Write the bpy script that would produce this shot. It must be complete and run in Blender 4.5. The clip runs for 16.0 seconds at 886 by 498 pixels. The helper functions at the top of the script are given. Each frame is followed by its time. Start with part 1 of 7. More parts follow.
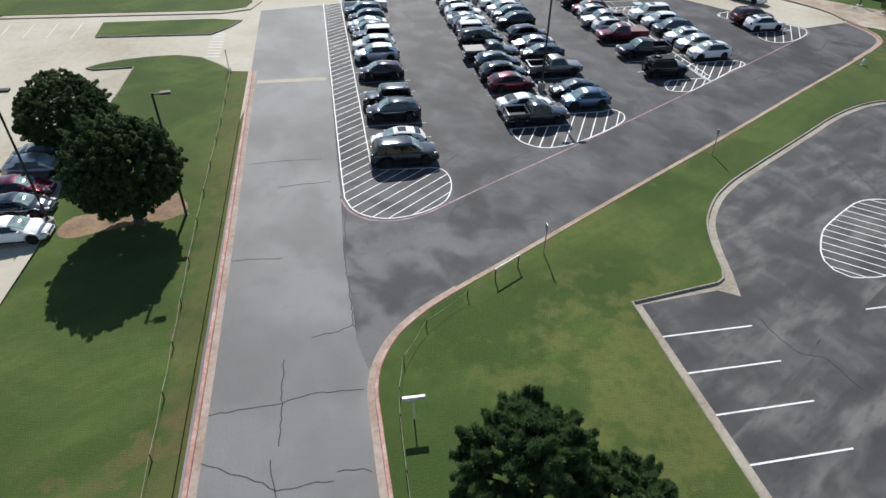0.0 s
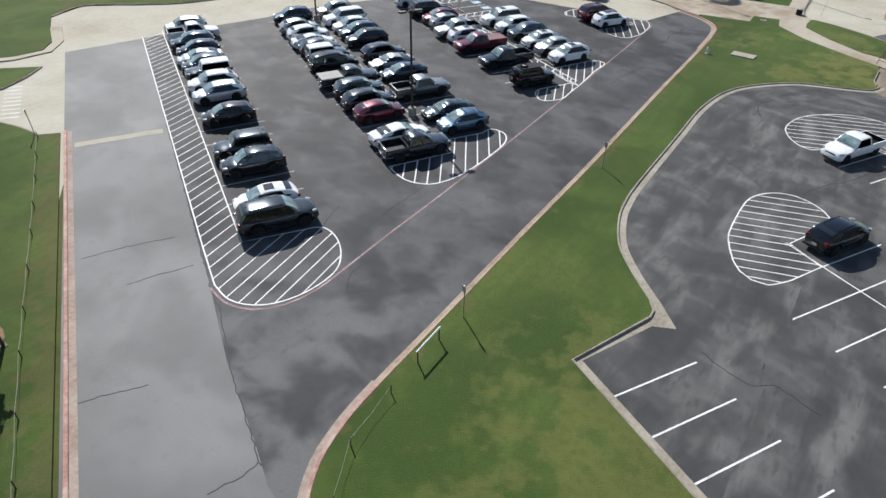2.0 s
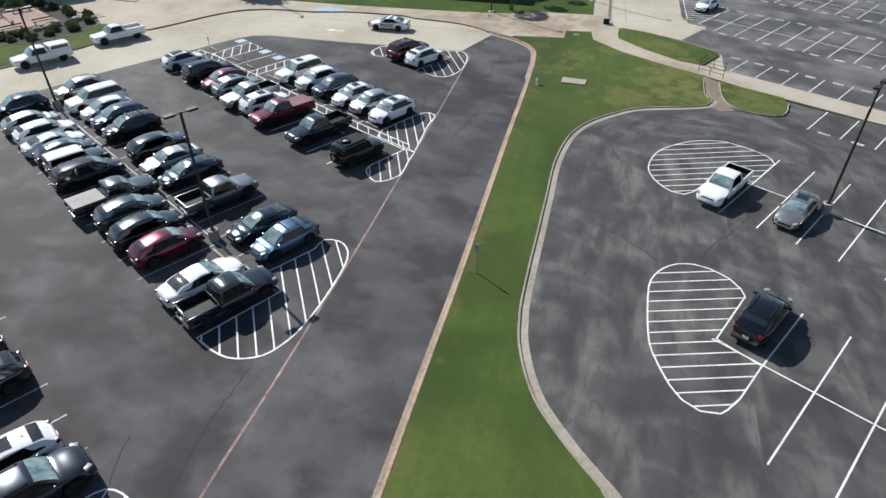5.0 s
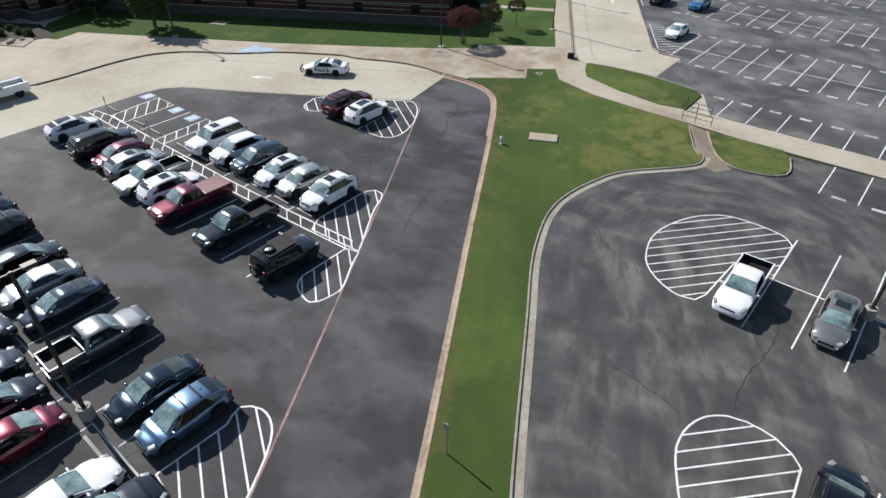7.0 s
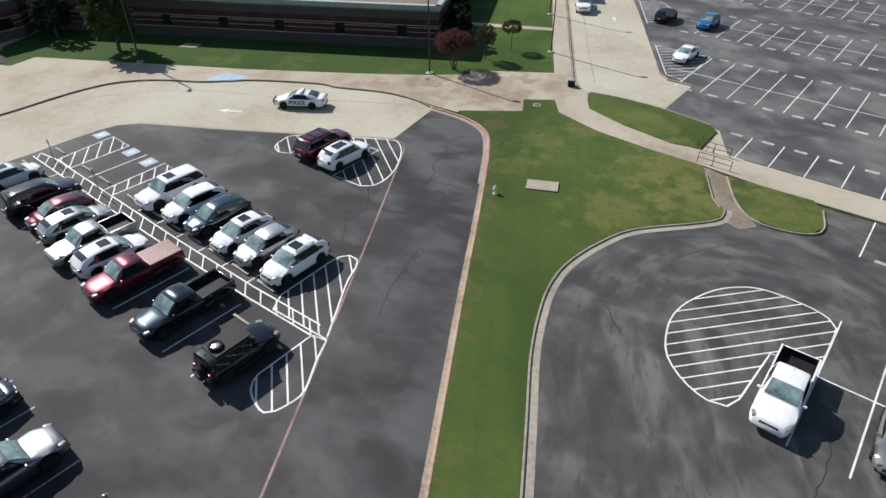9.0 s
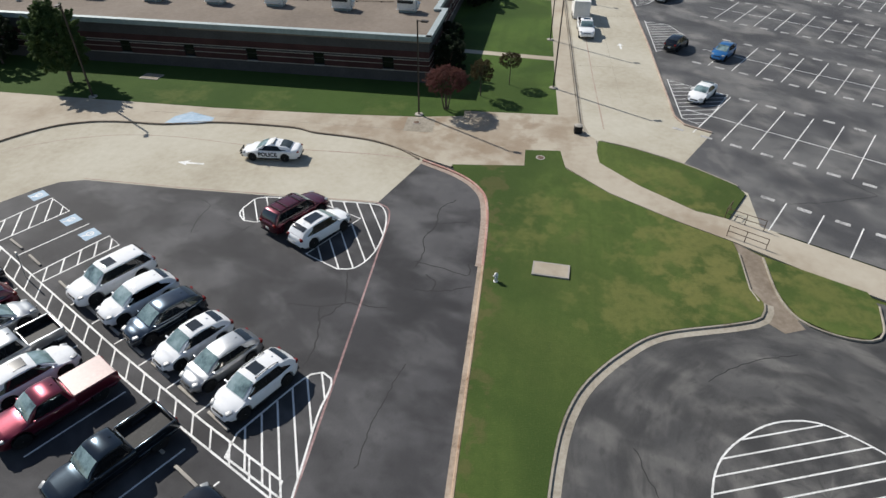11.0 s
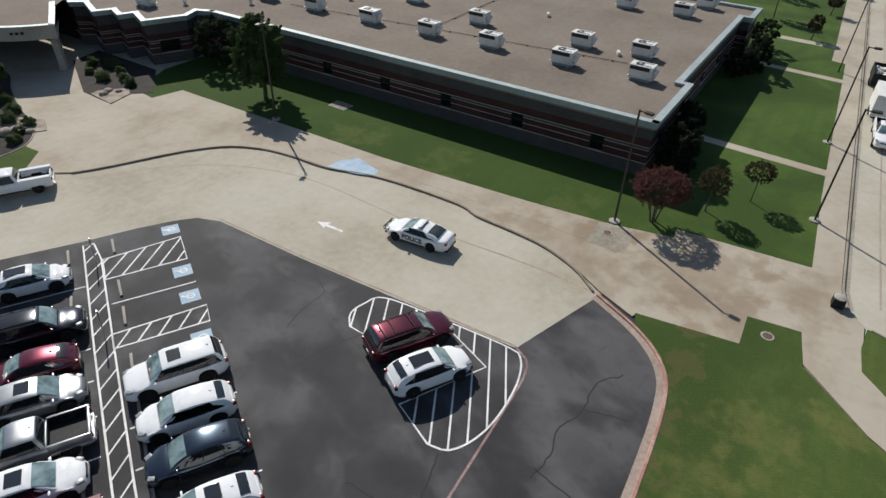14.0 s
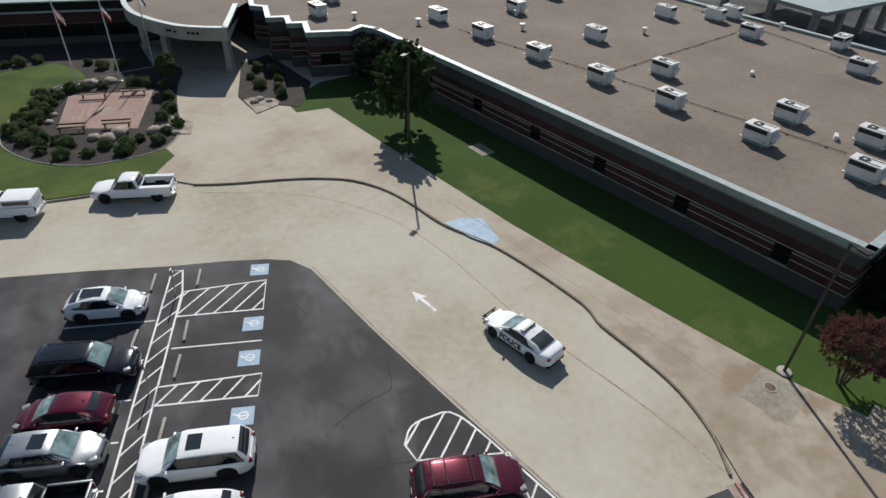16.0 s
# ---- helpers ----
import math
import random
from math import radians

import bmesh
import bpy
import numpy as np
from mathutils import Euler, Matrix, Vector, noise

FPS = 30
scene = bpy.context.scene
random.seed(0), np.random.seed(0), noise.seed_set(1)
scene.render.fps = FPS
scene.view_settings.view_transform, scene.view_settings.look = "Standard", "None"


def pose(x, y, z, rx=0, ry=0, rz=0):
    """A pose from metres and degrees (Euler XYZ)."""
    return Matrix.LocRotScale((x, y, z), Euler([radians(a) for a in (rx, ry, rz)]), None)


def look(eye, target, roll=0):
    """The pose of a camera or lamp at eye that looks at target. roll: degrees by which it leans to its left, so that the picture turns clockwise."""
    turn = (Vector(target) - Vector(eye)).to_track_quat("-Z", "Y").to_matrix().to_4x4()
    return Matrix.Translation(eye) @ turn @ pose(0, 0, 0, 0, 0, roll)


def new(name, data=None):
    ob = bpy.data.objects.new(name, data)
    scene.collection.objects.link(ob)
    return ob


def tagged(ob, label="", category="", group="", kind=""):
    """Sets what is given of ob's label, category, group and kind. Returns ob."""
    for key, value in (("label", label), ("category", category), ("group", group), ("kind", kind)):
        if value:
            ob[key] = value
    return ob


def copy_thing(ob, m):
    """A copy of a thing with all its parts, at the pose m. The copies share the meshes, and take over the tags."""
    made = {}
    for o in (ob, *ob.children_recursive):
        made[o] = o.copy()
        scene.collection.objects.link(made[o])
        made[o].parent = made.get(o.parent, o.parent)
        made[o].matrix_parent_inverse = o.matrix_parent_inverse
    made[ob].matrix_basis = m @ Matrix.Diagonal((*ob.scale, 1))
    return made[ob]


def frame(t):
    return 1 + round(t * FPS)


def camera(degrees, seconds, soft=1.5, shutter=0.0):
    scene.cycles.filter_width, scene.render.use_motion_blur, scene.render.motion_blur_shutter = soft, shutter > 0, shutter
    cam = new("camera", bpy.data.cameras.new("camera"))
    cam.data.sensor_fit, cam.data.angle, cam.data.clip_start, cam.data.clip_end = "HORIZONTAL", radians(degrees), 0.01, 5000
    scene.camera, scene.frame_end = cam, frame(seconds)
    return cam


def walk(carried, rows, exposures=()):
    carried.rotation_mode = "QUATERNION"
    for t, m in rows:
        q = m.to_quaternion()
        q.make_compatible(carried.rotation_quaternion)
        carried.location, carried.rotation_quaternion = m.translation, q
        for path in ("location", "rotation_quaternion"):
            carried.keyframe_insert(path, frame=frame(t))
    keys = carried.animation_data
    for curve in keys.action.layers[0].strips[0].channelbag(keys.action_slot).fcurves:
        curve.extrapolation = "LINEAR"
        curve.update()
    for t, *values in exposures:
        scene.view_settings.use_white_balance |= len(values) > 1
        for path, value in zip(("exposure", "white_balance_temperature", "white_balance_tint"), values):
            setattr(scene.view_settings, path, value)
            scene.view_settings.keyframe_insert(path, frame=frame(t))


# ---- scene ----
cam = camera(71.84, 16.0, 1.5)
PATH = [
    (0, (1.786, -0.181, 23.679), (2.808, 1.043, 22.471), 1.1),
    (0.5, (2.43, 1.376, 23.567), (3.538, 2.528, 22.366), 1.4),
    (1, (3.422, 3.168, 23.626), (4.603, 4.243, 22.422), 1.3),
    (1.5, (4.318, 4.581, 23.647), (5.545, 5.602, 22.442), 1.2),
    (2, (5.224, 6.088, 23.656), (6.536, 7.001, 22.453), 1.0),
    (2.5, (6.043, 7.37, 23.642), (7.421, 8.18, 22.441), 0.9),
    (3, (6.99, 8.65, 23.691), (8.406, 9.394, 22.49), 0.8),
    (3.5, (8.741, 10.038, 23.76), (10.208, 10.678, 22.56), 0.6),
    (4, (11.277, 11.52, 23.927), (12.776, 12.09, 22.731), 0.5),
    (4.5, (14.138, 12.728, 24.044), (15.641, 13.289, 22.851), 0.4),
    (5, (17.748, 13.851, 24.147), (19.29, 14.294, 22.952), 0.0),
    (5.2, (19.285, 14.402, 24.181), (20.844, 14.77, 22.985), -0.1),
    (7.5, (32.243, 16.947, 24.735), (33.818, 17.26, 23.543), -0.3),
    (8, (34.143, 17.023, 24.701), (35.72, 17.338, 23.511), -0.4),
    (8.5, (36.076, 17.28, 24.72), (37.655, 17.592, 23.532), -0.5),
    (8.7, (36.87, 17.382, 24.757), (38.449, 17.691, 23.569), -0.5),
    (10.8, (46.533, 19.345, 26.184), (48.102, 19.615, 24.973), 0.5),
    (11, (47.647, 19.589, 26.17), (49.219, 19.854, 24.962), 0.5),
    (11.5, (50.667, 20.16, 26.228), (52.237, 20.435, 25.02), 0.6),
    (12, (53.713, 20.639, 26.243), (55.272, 20.978, 25.037), 0.8),
    (12.5, (56.393, 20.947, 26.322), (57.933, 21.365, 25.117), 1.0),
    (13, (58.77, 21.095, 26.328), (60.274, 21.636, 25.125), 1.1),
    (13.5, (60.764, 21.346, 26.227), (62.21, 22.04, 25.032), 1.5),
    (14, (62.537, 21.532, 26.218), (63.895, 22.389, 25.026), 1.7),
    (14.5, (64.105, 21.738, 26.227), (65.378, 22.718, 25.035), 1.9),
    (15, (66.011, 22.266, 26.247), (67.198, 23.35, 25.057), 2.0),
    (15.5, (68.459, 23.364, 26.162), (69.583, 24.521, 24.979), 2.0),
    (16, (71.516, 25.171, 26.191), (72.55, 26.409, 25.01), 2.3),
]
walk(cam, [(t, look(eye, target, roll)) for t, eye, target, roll in PATH], [(0, 0.31, 6500, 10), (5, 0.29, 6550, 10), (8, 0.25, 6620, 10), (11, 0.11, 6780, 10), (12.5, 0.02, 6780, 10), (14.5, -0.11, 6720, 10), (16, -0.11, 6680, 10)])

# ---- light ----
SUN = Vector((6.1, 9.7, 9.35)).normalized()
world = bpy.data.worlds.new("sky")
scene.world = world
world.use_nodes = True
wn = world.node_tree.nodes
sky = wn.new("ShaderNodeTexSky")
sky.sky_type, sky.sun_disc = "NISHITA", False
sky.sun_elevation, sky.sun_rotation = math.asin(SUN.z), math.atan2(SUN.x, SUN.y)
sky.air_density, sky.dust_density, sky.ozone_density = 1.0, 0.4, 1.5
wn["Background"].inputs[1].default_value = 0.086
world.node_tree.links.new(sky.outputs[0], wn["Background"].inputs[0])
sun_data = bpy.data.lights.new("sun", "SUN")
sun_data.energy, sun_data.angle, sun_data.color = 4.85, radians(0.55), (1.0, 0.985, 0.95)
sun_ob = new("sun", sun_data)
sun_ob.matrix_world = look(SUN * 200, (0, 0, 0))
scene.view_settings.exposure = 0.0


# ---- materials ----
def material(name, base, rough=0.8, metal=0.0, dark=None, light=None, scales=(0.25, 6.0), strength=(0.6, 0.4), bump=0.0, bump_scale=40.0, coat=0.0, spec=0.5, vary=0.0):
    """A Principled material with stains and grain in world metres; dark and light are the two ends of the variation."""
    m = bpy.data.materials.new(name)
    m.use_nodes = True
    nt = m.node_tree
    n, l = nt.nodes, nt.links
    b = n["Principled BSDF"]
    b.inputs["Roughness"].default_value, b.inputs["Metallic"].default_value = rough, metal
    b.inputs["Coat Weight"].default_value, b.inputs["Coat Roughness"].default_value = coat, 0.07
    b.inputs["Specular IOR Level"].default_value = spec
    b.inputs["Base Color"].default_value = (*base, 1)
    if dark or light:
        dark, light = dark or base, light or base
        geo = n.new("ShaderNodeNewGeometry")
        last = None
        for k, (s, w) in enumerate(zip(scales, strength)):
            t = n.new("ShaderNodeTexNoise")
            t.inputs["Scale"].default_value, t.inputs["Detail"].default_value, t.inputs["Roughness"].default_value = s, 6, 0.62
            l.new(geo.outputs["Position"], t.inputs["Vector"])
            r = n.new("ShaderNodeMapRange")
            r.inputs[1].default_value, r.inputs[2].default_value = 0.33, 0.67
            r.inputs[3].default_value, r.inputs[4].default_value = -w, w
            l.new(t.outputs["Fac"], r.inputs[0])
            if last is None:
                last = r.outputs[0]
            else:
                a = n.new("ShaderNodeMath")
                l.new(last, a.inputs[0]), l.new(r.outputs[0], a.inputs[1])
                last = a.outputs[0]
        if vary:
            info = n.new("ShaderNodeObjectInfo")
            v = n.new("ShaderNodeMapRange")
            v.inputs[3].default_value, v.inputs[4].default_value = -vary, vary
            l.new(info.outputs["Random"], v.inputs[0])
            a = n.new("ShaderNodeMath")
            l.new(last, a.inputs[0]), l.new(v.outputs[0], a.inputs[1])
            last = a.outputs[0]
        h = n.new("ShaderNodeMath")
        h.operation = "MULTIPLY_ADD"
        h.inputs[1].default_value, h.inputs[2].default_value = 0.5, 0.5
        l.new(last, h.inputs[0])
        ramp = n.new("ShaderNodeValToRGB")
        e = ramp.color_ramp.elements
        e[0].color, e[1].color = (*dark, 1), (*light, 1)
        e.new(0.5).color = (*base, 1)
        l.new(h.outputs[0], ramp.inputs[0])
        l.new(ramp.outputs[0], b.inputs["Base Color"])
    if bump:
        geo = n.new("ShaderNodeNewGeometry")
        t = n.new("ShaderNodeTexNoise")
        t.inputs["Scale"].default_value, t.inputs["Detail"].default_value = bump_scale, 4
        l.new(geo.outputs["Position"], t.inputs["Vector"])
        bp = n.new("ShaderNodeBump")
        bp.inputs["Strength"].default_value, bp.inputs["Distance"].default_value = min(1, bump), 0.03
        l.new(t.outputs["Fac"], bp.inputs["Height"])
        l.new(bp.outputs[0], b.inputs["Normal"])
    return m


def cloud(nt, scale, lo, hi, detail=3.0, rough=0.5, stretch=None, turn=0.0, warp=0.0, low=0.0, high=1.0):
    """A soft noise in world metres, mapped from lo..hi to low..high; stretch draws it out along x after a turn."""
    n, l = nt.nodes, nt.links
    geo = n.new("ShaderNodeNewGeometry")
    t = n.new("ShaderNodeTexNoise")
    t.inputs["Scale"].default_value, t.inputs["Detail"].default_value, t.inputs["Roughness"].default_value = scale, detail, rough
    t.inputs["Distortion"].default_value = warp
    if stretch:
        mp = n.new("ShaderNodeMapping")
        mp.vector_type = "TEXTURE"
        mp.inputs["Rotation"].default_value = (0, 0, radians(turn))
        mp.inputs["Scale"].default_value = (stretch, 1, 1)
        l.new(geo.outputs["Position"], mp.inputs["Vector"])
        l.new(mp.outputs[0], t.inputs["Vector"])
    else:
        l.new(geo.outputs["Position"], t.inputs["Vector"])
    r = n.new("ShaderNodeMapRange")
    r.interpolation_type = "SMOOTHSTEP"
    r.inputs[1].default_value, r.inputs[2].default_value, r.inputs[3].default_value, r.inputs[4].default_value = lo, hi, low, high
    l.new(t.outputs["Fac"], r.inputs[0])
    return r.outputs[0]


def blend(nt, fac, a, b):
    """Mixes two colours, each a tuple or a socket."""
    m = nt.nodes.new("ShaderNodeMix")
    m.data_type = "RGBA"
    nt.links.new(fac, m.inputs[0])
    for sock, c in ((m.inputs[6], a), (m.inputs[7], b)):
        if isinstance(c, tuple):
            sock.default_value = (*c, 1)
        else:
            nt.links.new(c, sock)
    return m.outputs[2]


def roughen(nt, b, strength, scale, distance=0.03):
    n, l = nt.nodes, nt.links
    geo = n.new("ShaderNodeNewGeometry")
    t = n.new("ShaderNodeTexNoise")
    t.inputs["Scale"].default_value, t.inputs["Detail"].default_value = scale, 4
    l.new(geo.outputs["Position"], t.inputs["Vector"])
    bp = n.new("ShaderNodeBump")
    bp.inputs["Strength"].default_value, bp.inputs["Distance"].default_value = strength, distance
    l.new(t.outputs["Fac"], bp.inputs["Height"])
    l.new(bp.outputs[0], b.inputs["Normal"])


def near(nt, x, y, r0, r1, high=1.0, wobble=2.0, scale=0.35):
    """1 near a place in plan and 0 away from it, with a ragged edge."""
    n, l = nt.nodes, nt.links
    geo = n.new("ShaderNodeNewGeometry")
    d = n.new("ShaderNodeVectorMath")
    d.operation = "DISTANCE"
    d.inputs[1].default_value = (x, y, 0)
    l.new(geo.outputs["Position"], d.inputs[0])
    return ragged(nt, d.outputs["Value"], r0, r1, high, wobble, scale)


def beside(nt, x, y, angle, r0, r1, high=1.0, wobble=1.0, scale=0.6):
    """1 on a straight line in plan and 0 away from it, with a ragged edge."""
    n, l = nt.nodes, nt.links
    geo = n.new("ShaderNodeNewGeometry")
    s = n.new("ShaderNodeVectorMath")
    s.operation = "SUBTRACT"
    s.inputs[1].default_value = (x, y, 0)
    l.new(geo.outputs["Position"], s.inputs[0])
    d = n.new("ShaderNodeVectorMath")
    d.operation = "DOT_PRODUCT"
    d.inputs[1].default_value = (-math.sin(radians(angle)), math.cos(radians(angle)), 0)
    l.new(s.outputs[0], d.inputs[0])
    a = n.new("ShaderNodeMath")
    a.operation = "ABSOLUTE"
    l.new(d.outputs["Value"], a.inputs[0])
    return ragged(nt, a.outputs[0], r0, r1, high, wobble, scale)


def ragged(nt, value, r0, r1, high, wobble, scale):
    n, l = nt.nodes, nt.links
    add = n.new("ShaderNodeMath")
    l.new(value, add.inputs[0])
    l.new(cloud(nt, scale, 0.35, 0.65, 5, 0.6, low=-wobble, high=wobble), add.inputs[1])
    r = n.new("ShaderNodeMapRange")
    r.interpolation_type = "SMOOTHSTEP"
    r.inputs[1].default_value, r.inputs[2].default_value, r.inputs[3].default_value, r.inputs[4].default_value = r0, r1, high, 0.0
    l.new(add.outputs[0], r.inputs[0])
    return r.outputs[0]


def tyre_arcs(nt, x, y, scale, lo, hi, high):
    """Noise drawn out along the way that cars take: straight west of x, in arcs about (x, y) east of it."""
    n, l = nt.nodes, nt.links
    sep = n.new("ShaderNodeSeparateXYZ")
    l.new(n.new("ShaderNodeNewGeometry").outputs["Position"], sep.inputs[0])

    def calc(op, a, b):
        m = n.new("ShaderNodeMath")
        m.operation = op
        for k, v in enumerate((a, b)):
            if isinstance(v, (int, float)):
                m.inputs[k].default_value = v
            else:
                l.new(v, m.inputs[k])
        return m.outputs[0]

    dx = calc("SUBTRACT", sep.outputs[0], x)
    dy = calc("SUBTRACT", sep.outputs[1], y)
    ahead = calc("MAXIMUM", dx, 0.0)
    radius = calc("SQRT", calc("ADD", calc("MULTIPLY", ahead, ahead), calc("MULTIPLY", dy, dy)), 0.0)
    along = calc("ADD", calc("MULTIPLY", calc("ARCTAN2", ahead, dy), 11.0), calc("MINIMUM", dx, 0.0))
    vec = n.new("ShaderNodeCombineXYZ")
    l.new(radius, vec.inputs[0])
    l.new(calc("MULTIPLY", along, 0.30), vec.inputs[1])
    t = n.new("ShaderNodeTexNoise")
    t.inputs["Scale"].default_value, t.inputs["Detail"].default_value, t.inputs["Distortion"].default_value = scale, 4, 0.3
    l.new(vec.outputs[0], t.inputs["Vector"])
    r = n.new("ShaderNodeMapRange")
    r.interpolation_type = "SMOOTHSTEP"
    r.inputs[1].default_value, r.inputs[2].default_value, r.inputs[3].default_value, r.inputs[4].default_value = lo, hi, 0.0, high
    l.new(t.outputs["Fac"], r.inputs[0])
    return r.outputs[0]


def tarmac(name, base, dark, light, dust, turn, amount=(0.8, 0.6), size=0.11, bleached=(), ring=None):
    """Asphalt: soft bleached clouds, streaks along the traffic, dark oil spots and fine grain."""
    m = bpy.data.materials.new(name)
    m.use_nodes = True
    nt = m.node_tree
    b = nt.nodes["Principled BSDF"]
    b.inputs["Roughness"].default_value, b.inputs["Specular IOR Level"].default_value = 0.72, 0.25
    c = blend(nt, cloud(nt, size, 0.43, 0.62, 3, 0.5, warp=0.35, high=amount[0]), base, light)
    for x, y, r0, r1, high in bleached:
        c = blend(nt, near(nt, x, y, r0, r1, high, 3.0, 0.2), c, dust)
    c = blend(nt, cloud(nt, size * 2.4, 0.47, 0.70, 3, 0.5, stretch=1.6, turn=turn, warp=0.25, high=amount[1]), c, dust)
    c = blend(nt, cloud(nt, size * 1.7, 0.44, 0.66, 3, 0.5, stretch=1.3, turn=turn + 20, warp=0.25, high=0.8), c, dark)
    if ring:
        c = blend(nt, tyre_arcs(nt, ring[0], ring[1], 0.42, 0.50, 0.68, 0.55), c, dust)
        c = blend(nt, tyre_arcs(nt, ring[0], ring[1], 0.60, 0.46, 0.66, 0.75), c, dark)
        c = blend(nt, tyre_arcs(nt, ring[0], ring[1], 2.6, 0.54, 0.70, 0.45), c, dark)
    c = blend(nt, cloud(nt, 0.45, 0.56, 0.74, 3, 0.5, high=0.35), c, dark)
    c = blend(nt, cloud(nt, 1.3, 0.60, 0.72, 2, 0.5, high=0.22), c, dark)
    c = blend(nt, cloud(nt, 9.0, 0.40, 0.70, 5, 0.7, high=0.16), c, dark)
    c = blend(nt, cloud(nt, 22.0, 0.48, 0.70, 3, 0.6, high=0.14), c, light)
    nt.links.new(c, b.inputs["Base Color"])
    roughen(nt, b, 0.5, 60)
    return m


def turf(name, green, deep, yellow, brown, dryness=0.6, dry=(), deep_spots=(), verges=()):
    """Mown grass: two greens in clouds, mowing streaks, dry yellow patches and thin brown spots."""
    m = bpy.data.materials.new(name)
    m.use_nodes = True
    nt = m.node_tree
    b = nt.nodes["Principled BSDF"]
    b.inputs["Roughness"].default_value, b.inputs["Specular IOR Level"].default_value = 0.95, 0.15
    c = blend(nt, cloud(nt, 0.11, 0.38, 0.64, 4, 0.55, warp=0.6), deep, green)
    c = blend(nt, cloud(nt, 1.1, 0.44, 0.62, 3, 0.55, stretch=14, turn=1, high=0.28), c, deep)
    c = blend(nt, cloud(nt, 0.075, 0.44, 0.74, 4, 0.5, warp=0.8, high=dryness * 0.55), c, yellow)
    c = blend(nt, cloud(nt, 0.30, 0.58, 0.76, 4, 0.6, high=dryness * 0.55), c, brown)
    for x, y, r0, r1, high in deep_spots:
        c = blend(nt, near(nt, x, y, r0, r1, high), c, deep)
    for x, y, r0, r1, high in dry:
        c = blend(nt, near(nt, x, y, r0, r1, high, r1 * 0.5, 0.5), c, yellow)
    for x, y, a, r0, r1, high in verges:
        c = blend(nt, beside(nt, x, y, a, r0, r1, high), c, brown)
    c = blend(nt, cloud(nt, 2.2, 0.42, 0.70, 6, 0.7, high=0.38), c, deep)
    c = blend(nt, cloud(nt, 9.0, 0.50, 0.72, 4, 0.7, high=0.22), c, yellow)
    nt.links.new(c, b.inputs["Base Color"])
    roughen(nt, b, 0.9, 18, 0.04)
    return m


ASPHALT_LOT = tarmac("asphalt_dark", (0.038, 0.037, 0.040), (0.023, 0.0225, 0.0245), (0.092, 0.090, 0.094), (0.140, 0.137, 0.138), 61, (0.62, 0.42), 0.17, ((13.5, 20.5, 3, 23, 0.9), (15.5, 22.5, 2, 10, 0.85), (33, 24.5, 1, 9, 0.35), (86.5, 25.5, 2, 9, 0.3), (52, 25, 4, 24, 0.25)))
ASPHALT_ROAD = tarmac("asphalt_grey", (0.188, 0.184, 0.179), (0.142, 0.139, 0.135), (0.240, 0.235, 0.229), (0.258, 0.252, 0.244), 61, (0.7, 0.5), 0.09)
ASPHALT_SOUTH = tarmac("asphalt_stained", (0.070, 0.069, 0.069), (0.042, 0.0415, 0.042), (0.124, 0.120, 0.116), (0.21, 0.201, 0.187), 70, (0.7, 0.45), 0.19, ring=(66.0, 4.5))
ASPHALT_FAR = tarmac("asphalt_bleached", (0.088, 0.087, 0.089), (0.052, 0.0515, 0.054), (0.17, 0.166, 0.16), (0.26, 0.248, 0.232), 30, (0.75, 0.6), 0.13)


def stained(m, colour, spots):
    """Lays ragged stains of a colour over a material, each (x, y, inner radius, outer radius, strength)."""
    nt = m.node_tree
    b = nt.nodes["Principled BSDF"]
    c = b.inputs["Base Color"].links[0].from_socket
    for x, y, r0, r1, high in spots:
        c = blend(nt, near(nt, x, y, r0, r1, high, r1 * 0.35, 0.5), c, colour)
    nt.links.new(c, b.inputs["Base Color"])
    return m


CONCRETE = material("concrete", (0.432, 0.396, 0.318), 0.85, dark=(0.335, 0.294, 0.224), light=(0.50, 0.472, 0.395), scales=(0.10, 1.6), strength=(0.7, 0.2), bump=0.25, bump_scale=30, spec=0.15)
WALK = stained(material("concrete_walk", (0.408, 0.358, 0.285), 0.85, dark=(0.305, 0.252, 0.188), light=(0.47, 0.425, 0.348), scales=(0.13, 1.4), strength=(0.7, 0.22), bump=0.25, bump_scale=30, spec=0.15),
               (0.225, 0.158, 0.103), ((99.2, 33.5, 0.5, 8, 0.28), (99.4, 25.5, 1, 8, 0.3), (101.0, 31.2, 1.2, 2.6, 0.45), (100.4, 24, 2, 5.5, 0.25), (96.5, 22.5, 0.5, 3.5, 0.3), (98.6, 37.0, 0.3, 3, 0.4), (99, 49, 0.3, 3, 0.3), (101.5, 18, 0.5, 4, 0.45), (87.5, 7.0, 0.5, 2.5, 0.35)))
KERB = material("kerb_concrete", (0.30, 0.268, 0.218), 0.85, dark=(0.19, 0.16, 0.12), light=(0.39, 0.355, 0.30), scales=(0.4, 4), strength=(0.6, 0.5), bump=0.3, bump_scale=30, spec=0.15)
GUTTER = material("gutter_concrete", (0.335, 0.30, 0.245), 0.85, dark=(0.23, 0.20, 0.155), light=(0.42, 0.385, 0.325), scales=(0.4, 4), strength=(0.6, 0.5), bump=0.3, bump_scale=30, spec=0.15)
GUTTER_RUST = material("gutter_stained_rust", (0.345, 0.275, 0.215), 0.85, dark=(0.20, 0.155, 0.115), light=(0.44, 0.365, 0.29), scales=(0.4, 4), strength=(0.7, 0.5), bump=0.3, bump_scale=30, spec=0.15)
